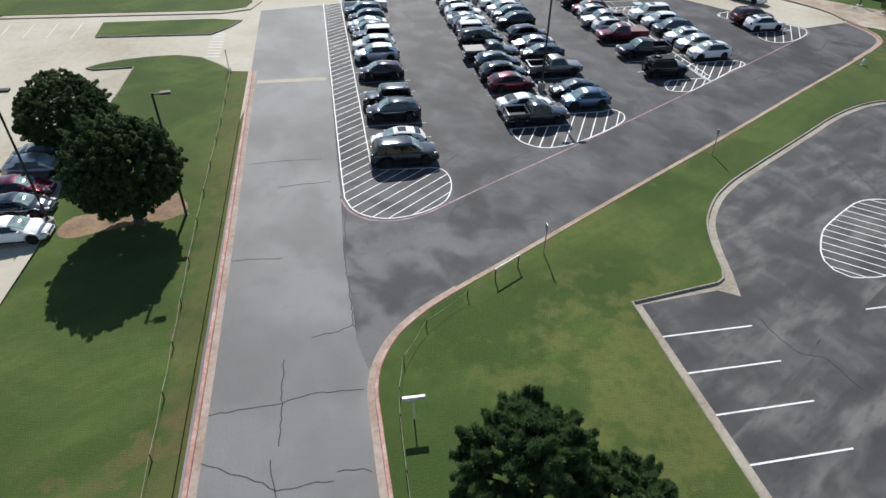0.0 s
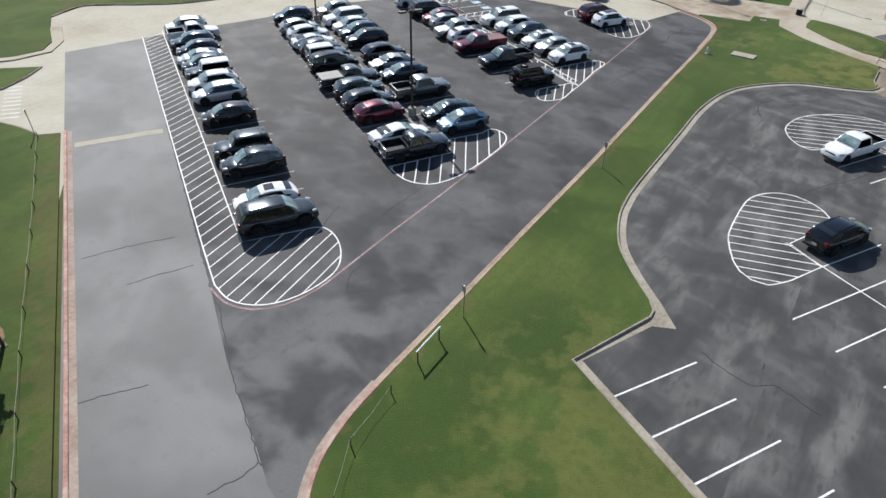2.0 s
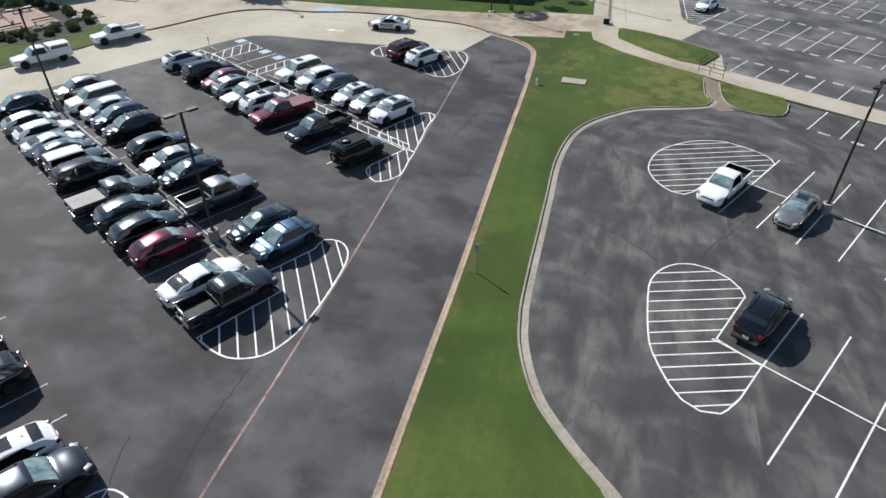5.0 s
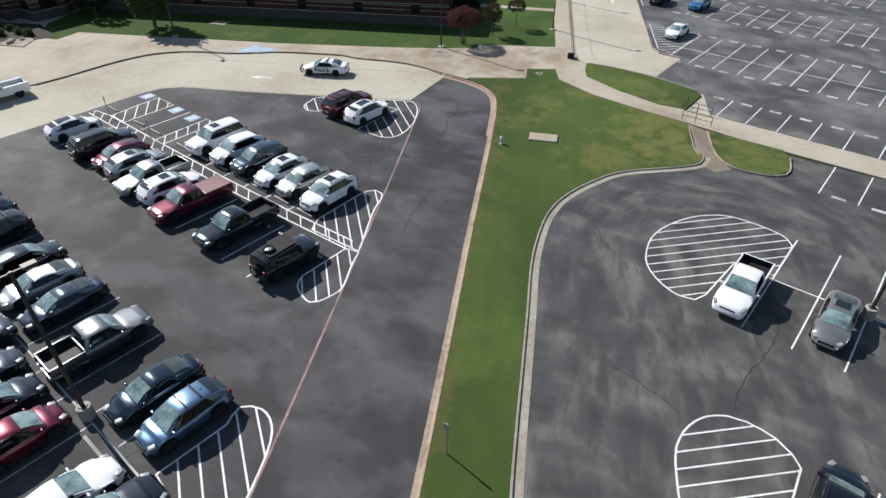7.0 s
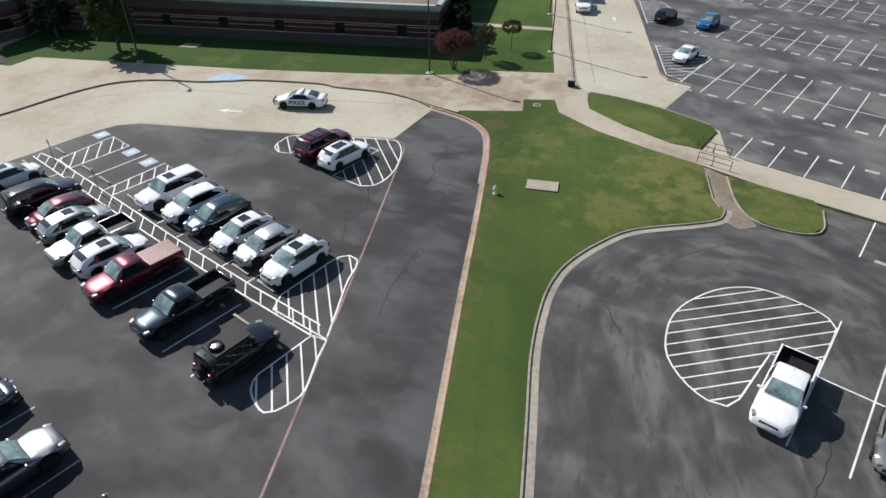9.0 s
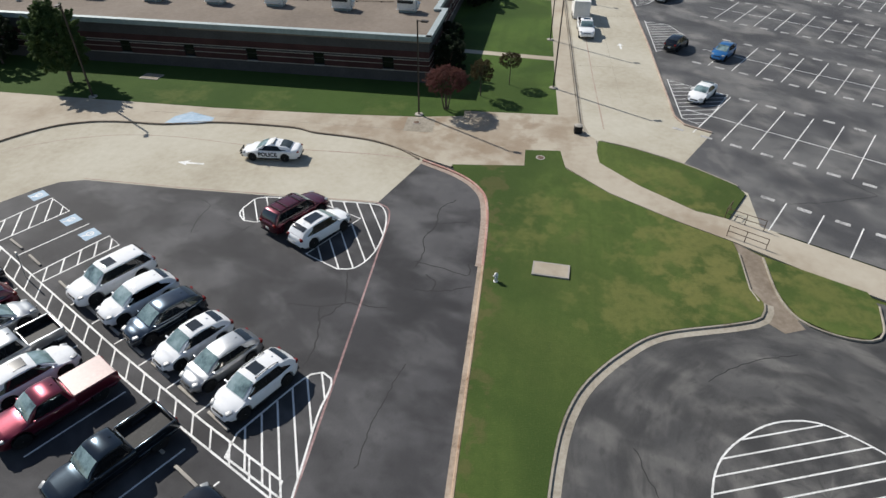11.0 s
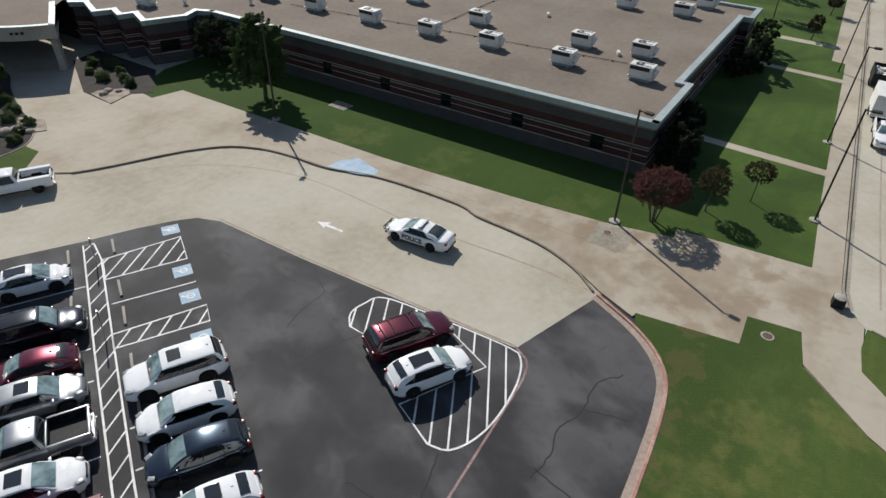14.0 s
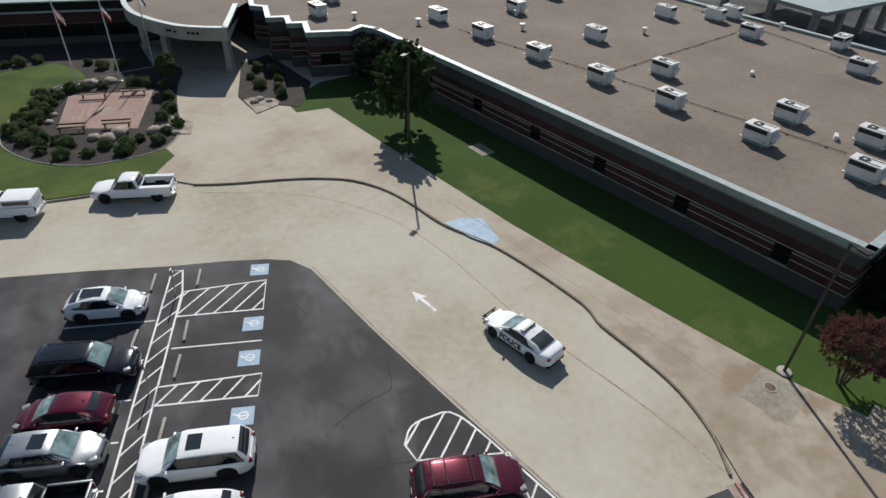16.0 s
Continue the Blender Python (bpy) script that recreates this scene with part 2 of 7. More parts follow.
KERB_ORANGE = material("kerb_stained_orange", (0.43, 0.315, 0.225), 0.85, dark=(0.22, 0.13, 0.075), light=(0.46, 0.35, 0.25), scales=(0.4, 4), strength=(0.6, 0.5), bump=0.3, bump_scale=30, spec=0.15)
KERB_RED = material("kerb_red_paint", (0.40, 0.205, 0.165), 0.75, dark=(0.26, 0.145, 0.115), light=(0.46, 0.34, 0.285), scales=(0.7, 5), strength=(0.8, 0.6), bump=0.3, bump_scale=30)
RED_LINE = material("red_line_paint", (0.27, 0.155, 0.15), 0.75, dark=(0.12, 0.075, 0.073), light=(0.40, 0.29, 0.28), scales=(0.6, 5), strength=(0.8, 0.6))
PAINT = material("white_paint", (0.72, 0.715, 0.695), 0.7, dark=(0.46, 0.455, 0.44), light=(0.83, 0.825, 0.81), scales=(0.7, 7), strength=(0.6, 0.6))
PAINT_GHOST = material("faint_white_paint", (0.55, 0.535, 0.485), 0.8, dark=(0.46, 0.435, 0.37), light=(0.64, 0.63, 0.59), scales=(0.6, 5), strength=(0.7, 0.6))
PAINT_WORN = material("worn_white_paint", (0.42, 0.41, 0.395), 0.75, dark=(0.16, 0.16, 0.155), light=(0.60, 0.59, 0.57), scales=(0.5, 7), strength=(0.7, 0.8))
BLUE = material("blue_paint", (0.29, 0.41, 0.52), 0.7, dark=(0.21, 0.31, 0.42), light=(0.42, 0.50, 0.57), scales=(0.9, 7), strength=(0.6, 0.5))
JOINT = material("concrete_joint", (0.285, 0.255, 0.205), 0.9, dark=(0.2, 0.175, 0.14), light=(0.38, 0.345, 0.285), scales=(0.5, 4), strength=(0.7, 0.5))
CRACK = material("crack", (0.022, 0.022, 0.022), 0.9)
CRACK_PALE = material("bleached_crack", (0.052, 0.051, 0.050), 0.9)
GUTTER_PINK = material("gutter_faded_pink", (0.35, 0.28, 0.235), 0.85, dark=(0.25, 0.17, 0.135), light=(0.45, 0.37, 0.31), scales=(0.4, 4), strength=(0.6, 0.5), bump=0.3, bump_scale=30, spec=0.15)
# silt in the drain channel; also the dirt and shade of the plaza kerb
CHANNEL = material("silted_shaded_concrete", (0.225, 0.185, 0.145), 0.9, dark=(0.15, 0.12, 0.09), light=(0.31, 0.265, 0.215), scales=(0.4, 3), strength=(0.7, 0.4), bump=0.3, bump_scale=20, spec=0.1)
LINE_FAINT = material("faint_red_line", (0.36, 0.275, 0.225), 0.85, dark=(0.28, 0.19, 0.155), light=(0.42, 0.37, 0.31), scales=(0.5, 4), strength=(0.8, 0.5))
SEAL = material("crack_sealant", (0.022, 0.022, 0.023), 0.6)
GRASS = turf("lawn_grass", (0.080, 0.118, 0.029), (0.043, 0.073, 0.018), (0.150, 0.150, 0.048), (0.130, 0.098, 0.048), 0.5,
             dry=((85.0, 7.0, 1, 6, 0.8), (80.5, 6.5, 0.5, 4, 0.7), (77.5, 12.5, 0.5, 4, 0.6), (88.0, 17.7, 0.3, 3, 0.55), (83.8, 20.3, 0.3, 2.5, 0.5), (23.4, 8.0, 2, 9, 0.5), (91.5, 14.8, 0.3, 2.5, 0.5), (94, 8.5, 0.5, 4, 0.5), (81, 0.5, 0.5, 4, 0.6), (104, 46, 0.5, 5, 0.35), (104, 57, 0.5, 4, 0.4)),
             deep_spots=((19.0, 16.8, 1.5, 6, 0.85), (16.5, 13.0, 1, 5, 0.5), (76, 17, 3, 12, 0.5), (62, 20, 3, 10, 0.4)), verges=((2.1, 18.1, 60.6, 0.2, 1.8, 0.4), (50, 21.6, 1.6, 0.2, 1.0, 0.4)))
# wide spots of the deeper green lie along the school front
GRASS_LUSH = turf("watered_lawn", (0.066, 0.116, 0.024), (0.036, 0.070, 0.015), (0.140, 0.152, 0.048), (0.13, 0.11, 0.05), 0.15, dry=((103, 47, 0.3, 3, 0.3), (102.5, 57, 0.3, 3.5, 0.35), (103, 35, 0.3, 3, 0.25)), deep_spots=((106, 42, 8, 18, 0.65), (106, 62, 8, 18, 0.65), (104, 80, 5, 12, 0.65)))
GRASS_DRY = turf("dry_grass", (0.100, 0.108, 0.035), (0.062, 0.080, 0.025), (0.20, 0.17, 0.075), (0.20, 0.14, 0.08), 0.9)
SOIL = material("bare_soil", (0.22, 0.145, 0.085), 0.95, dark=(0.14, 0.09, 0.05), light=(0.30, 0.21, 0.13), scales=(0.5, 5), strength=(0.7, 0.5), bump=0.6)
MULCH = material("mulch", (0.026, 0.020, 0.017), 0.95, dark=(0.015, 0.012, 0.010), light=(0.05, 0.038, 0.031), scales=(0.8, 9), strength=(0.6, 0.7), bump=0.9, bump_scale=12)
ROCK = material("rock", (0.30, 0.25, 0.20), 0.9, dark=(0.15, 0.12, 0.10), light=(0.42, 0.37, 0.30), scales=(1.2, 9), strength=(0.7, 0.5), bump=0.8, bump_scale=8)
PAVER = material("brick_paver", (0.32, 0.205, 0.17), 0.85, dark=(0.25, 0.155, 0.125), light=(0.38, 0.265, 0.22), scales=(0.5, 6), strength=(0.6, 0.6), bump=0.4)
PAVER_BED = material("paver_joint_sand", (0.30, 0.22, 0.18), 0.9, dark=(0.24, 0.17, 0.14), light=(0.36, 0.28, 0.23), scales=(0.5, 6), strength=(0.6, 0.5))
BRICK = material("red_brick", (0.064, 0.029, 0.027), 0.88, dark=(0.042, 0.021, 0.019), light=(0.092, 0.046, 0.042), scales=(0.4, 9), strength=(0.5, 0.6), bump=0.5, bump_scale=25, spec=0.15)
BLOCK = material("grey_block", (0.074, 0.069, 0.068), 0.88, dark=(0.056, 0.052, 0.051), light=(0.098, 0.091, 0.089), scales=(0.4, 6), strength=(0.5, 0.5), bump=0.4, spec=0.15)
STONE = material("light_stone", (0.335, 0.307, 0.268), 0.85, dark=(0.25, 0.23, 0.197), light=(0.41, 0.38, 0.338), scales=(0.5, 6), strength=(0.5, 0.5), bump=0.3)
ROOF = material("roof_membrane", (0.212, 0.175, 0.143), 0.92, dark=(0.165, 0.136, 0.112), light=(0.245, 0.210, 0.178), scales=(0.09, 1.6), strength=(0.75, 0.4), bump=0.5, bump_scale=14, spec=0.15)
FASCIA = material("fascia_metal", (0.25, 0.31, 0.315), 0.5, 0.2, dark=(0.19, 0.24, 0.245), light=(0.32, 0.38, 0.385), scales=(0.4, 3), strength=(0.5, 0.5))
COPING = material("coping_metal", (0.345, 0.395, 0.395), 0.55, 0.15, dark=(0.27, 0.31, 0.31), light=(0.42, 0.47, 0.47), scales=(0.5, 3), strength=(0.5, 0.5))
AC_WHITE = material("unit_sheet_metal", (0.66, 0.655, 0.63), 0.5, 0.1, dark=(0.5, 0.49, 0.46), light=(0.74, 0.73, 0.71), scales=(0.6, 4), strength=(0.6, 0.4), vary=0.3)
AC_DARK = material("coil_fins", (0.03, 0.032, 0.034), 0.6, 0.4, dark=(0.02, 0.02, 0.02), light=(0.06, 0.06, 0.06), scales=(1, 12), strength=(0.5, 0.5))
POLE = material("bronze_pole_paint", (0.045, 0.036, 0.030), 0.5, 0.3, dark=(0.03, 0.025, 0.02), light=(0.07, 0.06, 0.05), scales=(0.8, 8), strength=(0.5, 0.5))
POLE_PALE = material("pale_lamp_lens", (0.66, 0.62, 0.54), 0.35)
STEEL = material("galvanised_steel", (0.42, 0.42, 0.42), 0.4, 0.7, dark=(0.3, 0.3, 0.3), light=(0.52, 0.52, 0.52), scales=(1, 8), strength=(0.5, 0.5))
RUST = material("rusty_rail", (0.13, 0.085, 0.06), 0.7, 0.3, dark=(0.08, 0.05, 0.035), light=(0.2, 0.13, 0.09), scales=(1, 8), strength=(0.5, 0.5))
WINDOW = material("dark_window_glass", (0.008, 0.009, 0.010), 0.12, spec=0.25)
GLASS = material("tinted_glass", (0.014, 0.019, 0.023), 0.05, spec=0.9)
COVER = material("bed_cover_vinyl", (0.27, 0.26, 0.245), 0.7, dark=(0.20, 0.195, 0.185), light=(0.34, 0.33, 0.31), scales=(0.8, 6), strength=(0.5, 0.4))
COVER_RED = material("faded_red_bed_cover", (0.20, 0.085, 0.085), 0.42, dark=(0.15, 0.06, 0.06), light=(0.27, 0.14, 0.135), scales=(0.8, 6), strength=(0.5, 0.4))
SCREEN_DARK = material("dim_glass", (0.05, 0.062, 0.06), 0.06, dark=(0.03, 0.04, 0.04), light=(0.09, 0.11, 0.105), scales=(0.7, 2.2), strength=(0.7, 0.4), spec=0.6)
# pale teal patches put reflected sky and sunlit dashboard into the glass colour
SCREEN = material("windscreen_sky_colour", (0.17, 0.25, 0.255), 0.05, dark=(0.05, 0.075, 0.08), light=(0.30, 0.39, 0.40), scales=(0.9, 2.2), strength=(0.9, 0.4), spec=0.9)
RUBBER = material("tyre_rubber", (0.018, 0.018, 0.018), 0.85, dark=(0.012, 0.012, 0.012), light=(0.035, 0.034, 0.033), scales=(2, 14), strength=(0.5, 0.5), spec=0.15)
ALLOY = material("alloy_wheel", (0.42, 0.42, 0.43), 0.35, 0.8, dark=(0.28, 0.28, 0.28), light=(0.5, 0.5, 0.5), scales=(2, 10), strength=(0.5, 0.4))
TRIM = material("black_trim", (0.02, 0.02, 0.021), 0.55, dark=(0.014, 0.014, 0.014), light=(0.04, 0.04, 0.04), scales=(1.5, 10), strength=(0.5, 0.5), spec=0.15)
CHROME = material("chrome", (0.55, 0.55, 0.56), 0.15, 1.0)
LENS = material("headlight_lens", (0.27, 0.285, 0.295), 0.35, dark=(0.18, 0.19, 0.2), light=(0.36, 0.375, 0.385), scales=(3, 12), strength=(0.5, 0.5), spec=0.4)
TAIL = material("tail_light_lens", (0.16, 0.010, 0.010), 0.25, spec=0.3)
PLATE = material("licence_plate", (0.6, 0.6, 0.58), 0.5)
WHITE = material("white_plain", (0.72, 0.71, 0.68), 0.55, dark=(0.58, 0.57, 0.54), light=(0.78, 0.77, 0.75), scales=(0.8, 5), strength=(0.5, 0.4))
BARK = material("bark", (0.095, 0.070, 0.052), 0.95, dark=(0.05, 0.038, 0.028), light=(0.15, 0.12, 0.09), scales=(1.5, 12), strength=(0.6, 0.6), bump=0.9, bump_scale=15)
FLAG_RED = material("flag_red", (0.42, 0.05, 0.05), 0.8)
FLAG_BLUE = material("flag_blue", (0.04, 0.06, 0.2), 0.8)


def foliage(name, base, dark, light):
    m = material(name, base, 0.75, dark=dark, light=light, scales=(0.7, 9.0), strength=(0.6, 0.8), spec=0.25)
    b = m.node_tree.nodes["Principled BSDF"]
    n, l = m.node_tree.nodes, m.node_tree.links
    through_leaf = n.new("ShaderNodeBsdfTranslucent")
    l.new(b.inputs["Base Color"].links[0].from_socket, through_leaf.inputs["Color"])
    mix = n.new("ShaderNodeMixShader")
    mix.inputs[0].default_value = 0.4
    l.new(b.outputs[0], mix.inputs[1])
    l.new(through_leaf.outputs[0], mix.inputs[2])
    l.new(mix.outputs[0], n["Material Output"].inputs["Surface"])
    return m


LEAF_OAK = foliage("oak_leaves", (0.060, 0.100, 0.036), (0.030, 0.056, 0.019), (0.108, 0.155, 0.058))
LEAF_PINE = foliage("pine_leaves", (0.080, 0.140, 0.052), (0.036, 0.074, 0.027), (0.165, 0.23, 0.095))
LEAF_ELM = foliage("elm_leaves", (0.066, 0.108, 0.036), (0.034, 0.064, 0.020), (0.125, 0.175, 0.060))
LEAF_CRAPE = foliage("crape_myrtle_leaves", (0.125, 0.050, 0.043), (0.060, 0.046, 0.028), (0.19, 0.080, 0.072))
LEAF_RUST = foliage("young_tree_leaves", (0.088, 0.070, 0.034), (0.040, 0.040, 0.020), (0.13, 0.11, 0.052))
LEAF_SHRUB = foliage("shrub_leaves", (0.105, 0.140, 0.058), (0.056, 0.080, 0.033), (0.18, 0.215, 0.10))
LEAF_HOLLY = foliage("holly_leaves", (0.018, 0.030, 0.014), (0.009, 0.015, 0.007), (0.035, 0.05, 0.022))


# ---- building blocks ----
def part(name, bm, mat, parent=None, label="", smooth=False, angle=35):
    """Links a bmesh as one mesh object, under parent if there is one."""
    me = bpy.data.meshes.new(name)
    bmesh.ops.recalc_face_normals(bm, faces=bm.faces)
    bm.to_mesh(me)
    bm.free()
    return link_mesh(name, me, mat, parent, label, smooth, angle)


def link_mesh(name, me, mat, parent=None, label="", smooth=False, angle=35):
    if smooth:
        me.shade_smooth()
        me.set_sharp_from_angle(angle=radians(angle))
    if mat:
        me.materials.append(mat)
    ob = new(name, me)
    if parent:
        ob.parent = parent
    if label:
        tagged(ob, label)
    return ob


def thing(name, label, category, group="", kind="", at=None):
    ob = new(name)
    ob.empty_display_size = 0.3
    tagged(ob, label, category, group, kind)
    if at is not None:
        ob.matrix_basis = at
    return ob


def box(bm, cx, cy, cz, sx, sy, sz, bevel=0.0, rot=None):
    m = Matrix.Translation((cx, cy, cz)) @ (rot or Matrix.Identity(4)) @ Matrix.Diagonal((sx, sy, sz, 1))
    r = bmesh.ops.create_cube(bm, size=1, matrix=m)
    if bevel:
        es = {e for v in r["verts"] for e in v.link_edges}
        bmesh.ops.bevel(bm, geom=list(es), offset=bevel, segments=2, affect="EDGES", profile=0.6)
    return bm


def lathe(bm, profile, steps=20, m=None):
    """Turns (radius, height) pairs about z."""
    rings = []
    for r, z in profile:
        rings.append([bm.verts.new((r * math.cos(2 * math.pi * k / steps), r * math.sin(2 * math.pi * k / steps), z)) for k in range(steps)])
    for a, b in zip(rings, rings[1:]):
        for k in range(steps):
            bm.faces.new((a[k], a[(k + 1) % steps], b[(k + 1) % steps], b[k]))
    bm.faces.new(rings[0][::-1])
    bm.faces.new(rings[-1])
    if m is not None:
        bmesh.ops.transform(bm, matrix=m, verts=[v for ring in rings for v in ring])
    return bm


def tube(bm, a, b, ra, rb=None, steps=8):
    a, b = Vector(a), Vector(b)
    q = (b - a).to_track_quat("Z", "Y").to_matrix().to_4x4()
    lathe(bm, [(ra, 0), (ra if rb is None else rb, (b - a).length)], steps, Matrix.Translation(a) @ q)
    return bm


def smooth_line(pts, step=0.8, closed=False):
    """A Catmull-Rom line through a few control points."""
    p = [Vector(q) for q in pts]
    n = len(p)
    out = []
    for i in range(n if closed else n - 1):
        a, b = p[i], p[(i + 1) % n]
        pa = p[i - 1] if (closed or i > 0) else a * 2 - b
        pb = p[(i + 2) % n] if (closed or i < n - 2) else b * 2 - a
        k = max(1, int((b - a).length / step))
        for j in range(k):
            t = j / k
            out.append(0.5 * ((2 * a) + (b - pa) * t + (2 * pa - 5 * a + 4 * b - pb) * t * t + (3 * a - pa - 3 * b + pb) * t ** 3))
    if not closed:
        out.append(p[-1])
    return out


def slab(name, pts, z0, z1, mat, label, category, kind="structure", parent=None):
    """A level sheet with edges, from an outline in plan."""
    bm = bmesh.new()
    lo = [bm.verts.new((p[0], p[1], z0)) for p in pts]
    hi = [bm.verts.new((p[0], p[1], z1)) for p in pts]
    top = bm.faces.new(hi)
    for k in range(len(pts)):
        bm.faces.new((lo[k], lo[(k + 1) % len(pts)], hi[(k + 1) % len(pts)], hi[k]))
    top.normal_update()
    bmesh.ops.triangulate(bm, faces=[top], ngon_method="EAR_CLIP")
    ob = part(name, bm, mat, parent)
    if not parent:
        tagged(ob, label, category, "", kind)
    return ob


def sweep(bm, line, profile, closed=False):
    """Sweeps a profile of (offset to the right, height) along a plan line."""
    n = len(line)
    rings = []
    for i, p in enumerate(line):
        a = line[i - 1] if (closed or i) else p
        b = line[(i + 1) % n] if (closed or i < n - 1) else p
        d = Vector((b[0] - a[0], b[1] - a[1])).normalized()
        right = Vector((d.y, -d.x))
        rings.append([bm.verts.new((p[0] + right.x * o, p[1] + right.y * o, z)) for o, z in profile])
    for i in range(n if closed else n - 1):
        a, b = rings[i], rings[(i + 1) % n]
        for k in range(len(profile) - 1):
            bm.faces.new((a[k], a[k + 1], b[k + 1], b[k]))
    if not closed:
        bm.faces.new(rings[0])
        bm.faces.new(rings[-1][::-1])
    return bm


def kerb(line, mat, label, side=1, height=0.15, width=0.16, gutter=0.0, closed=False):
    """A kerb along a line; side 1: it lies on the right of the line."""
    bm = bmesh.new()
    h, w, s = height, width, side
    prof = [(0, -0.04), (0, h - 0.03), (0.03 * s, h), ((w - 0.03) * s, h), (w * s, h - 0.03), (w * s, -0.04)]
    sweep(bm, line, prof, closed)
    ob = tagged(part("kerb", bm, mat), label, "kerb", "", "structure")
    if gutter:
        bm = bmesh.new()
        sweep(bm, line, [((w - 0.01) * s, 0.004), ((w - 0.01) * s, 0.018), ((w + gutter) * s, 0.016), ((w + gutter) * s, 0.004)], closed)
        part("gutter", bm, GUTTER_PINK if mat == KERB_RED else GUTTER_RUST if mat == KERB_ORANGE else GUTTER, ob, "weathered concrete gutter pan")
    return ob


A61 = radians(61)
CU, SU = math.cos(A61), math.sin(A61)


def uv(u, v):
    """A place in the car park's own grid: u along the rows, v across them."""
    return (u * CU + v * SU, u * SU - v * CU)


def strip(bm, a, b, width, z0=0.008, z1=0.014):
    """A flat painted line from a to b."""
    a, b = Vector(a[:2]), Vector(b[:2])
    d = (b - a).normalized()
    r = Vector((d.y, -d.x)) * width / 2
    q = [a + r, b + r, b - r, a - r]
    lo = [bm.verts.new((p.x, p.y, z0)) for p in q]
    hi = [bm.verts.new((p.x, p.y, z1)) for p in q]
    bm.faces.new(hi)
    for k in range(4):
        bm.faces.new((lo[k], lo[(k + 1) % 4], hi[(k + 1) % 4], hi[k]))


def painted(name, a, b, width, mat, parent, z0=0.008, z1=0.014):
    bm = bmesh.new()
    strip(bm, a, b, width, z0, z1)
    return part(name, bm, mat, parent)


def band(name, line, width, mat, parent, closed=False, z0=0.008, z1=0.015):
    bm = bmesh.new()
    sweep(bm, line, [(-width / 2, z0), (-width / 2, z1), (width / 2, z1), (width / 2, z0)], closed)
    return part(name, bm, mat, parent)


def clip_line(poly, p, d):
    """The stretches of the line p + s d inside a polygon."""
    hits = []
    for i in range(len(poly)):
        a, b = Vector(poly[i]), Vector(poly[(i + 1) % len(poly)])
        e = b - a
        den = d.x * e.y - d.y * e.x
        if abs(den) < 1e-9:
            continue
        w = a - p
        s, t = (w.x * e.y - w.y * e.x) / den, (w.x * d.y - w.y * d.x) / den
        if 0 <= t < 1:
            hits.append(s)
    hits.sort()
    return list(zip(hits[::2], hits[1::2]))


def hatched(label, outline, angle, spacing, offset=0.0, width=0.105, border=0.11, mat=None, closed=True, start=None):
    """An island of painted hatching: a border and slanting stripes, each a part."""
    mat = mat or PAINT
    ob = thing("hatched_marking", label, "road marking", "hatched road markings", "structure")
    band("border", [Vector(p) for p in outline], border, mat, ob, closed)
    d = Vector((math.cos(radians(angle)), math.sin(radians(angle))))
    nrm = Vector((-d.y, d.x))
    poly = [Vector(p) for p in outline]
    lo, hi = min(p.dot(nrm) for p in poly), max(p.dot(nrm) for p in poly)
    k = lo + spacing * 0.6 + offset if start is None else lo + 0.1 + (start - lo - 0.1) % spacing
    while k < hi - 0.1:
        for s0, s1 in clip_line(poly, nrm * k, d):
            if s1 - s0 > 0.25:
                painted("stripe", nrm * k + d * (s0 + 0.03), nrm * k + d * (s1 - 0.03), width, mat, ob, 0.008, 0.0135)
        k += spacing
    return ob


# ---- ground ----
bm = bmesh.new()
bmesh.ops.create_grid(bm, x_segments=24, y_segments=24, size=1500, matrix=Matrix.Translation((60, 40, -0.06)))
tagged(part("ground", bm, GRASS), "wide green grass field round the school", "ground", "", "structure")

slab("pavement", [(-89.88, -20.02), (-29.89, -20.03), (26.04, 58.36), (60.52, 60.71), (88.11, 14.07), (88.03, -4.01), (118.26, -6.09), (230.34, 1.85), (230.31, 39.84), (111.61, 108.89), (60.53, 112.83), (-89.89, 135.01)], -0.04, 0.0, CONCRETE, "pale tan concrete drive and parking pavement", "pavement")

road_left = [(-27.5, -36.33), (2.62, 17.45), (25.33, 59.28), (36.21, 79.18)]
slab("road", [(-27.79, -36.33), (2.53, 17.62), (25.33, 59.28), (35.6, 78.15), (43.55, 75.63), (20.15, 33.47), (16.59, 27.39), (14.93, 18.76), (12.17, 9.76), (-13.89, -36.03)], -0.03, 0.004, ASPHALT_ROAD, "sun-bleached grey asphalt road with dark cracks", "road")
LOT_EDGE = [(43.55, 75.73), (20.15, 33.47), (16.59, 27.39), (14.12, 22.35), (13.04, 20.33), (12.45, 18.33), (30.01, 18.4), (66.12, 19.46), (90.08, 21.08), (95.56, 26.05), (94.65, 28.94), (86.65, 31.43), (86.14, 40.45), (85.8, 47.89), (85.67, 56.04), (84.99, 57.83), (83.71, 58.93), (81.44, 60.33), (78.21, 61.97), (73.72, 64.6), (69.16, 67.09), (63.42, 69.55), (57.71, 70.71), (51.5, 73.04)]
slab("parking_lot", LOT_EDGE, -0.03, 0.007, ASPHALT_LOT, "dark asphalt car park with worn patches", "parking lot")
slab("parking_lot", [(0.11, -38.03), (21.09, 1.42), (26.53, 13.89), (32.58, 10.94), (35.38, 14.43), (37.98, 16.43), (45.02, 18.88), (64.11, 18.93), (70.12, 17.51), (76.13, 13.04), (80.12, 8.03), (82.1, 3.01), (81, -3.21), (78.22, -9.46), (57.13, -60.04), (10.12, -60.03)], -0.03, 0.006, ASPHALT_SOUTH, "stained dark asphalt car park beside the lawn", "parking lot")
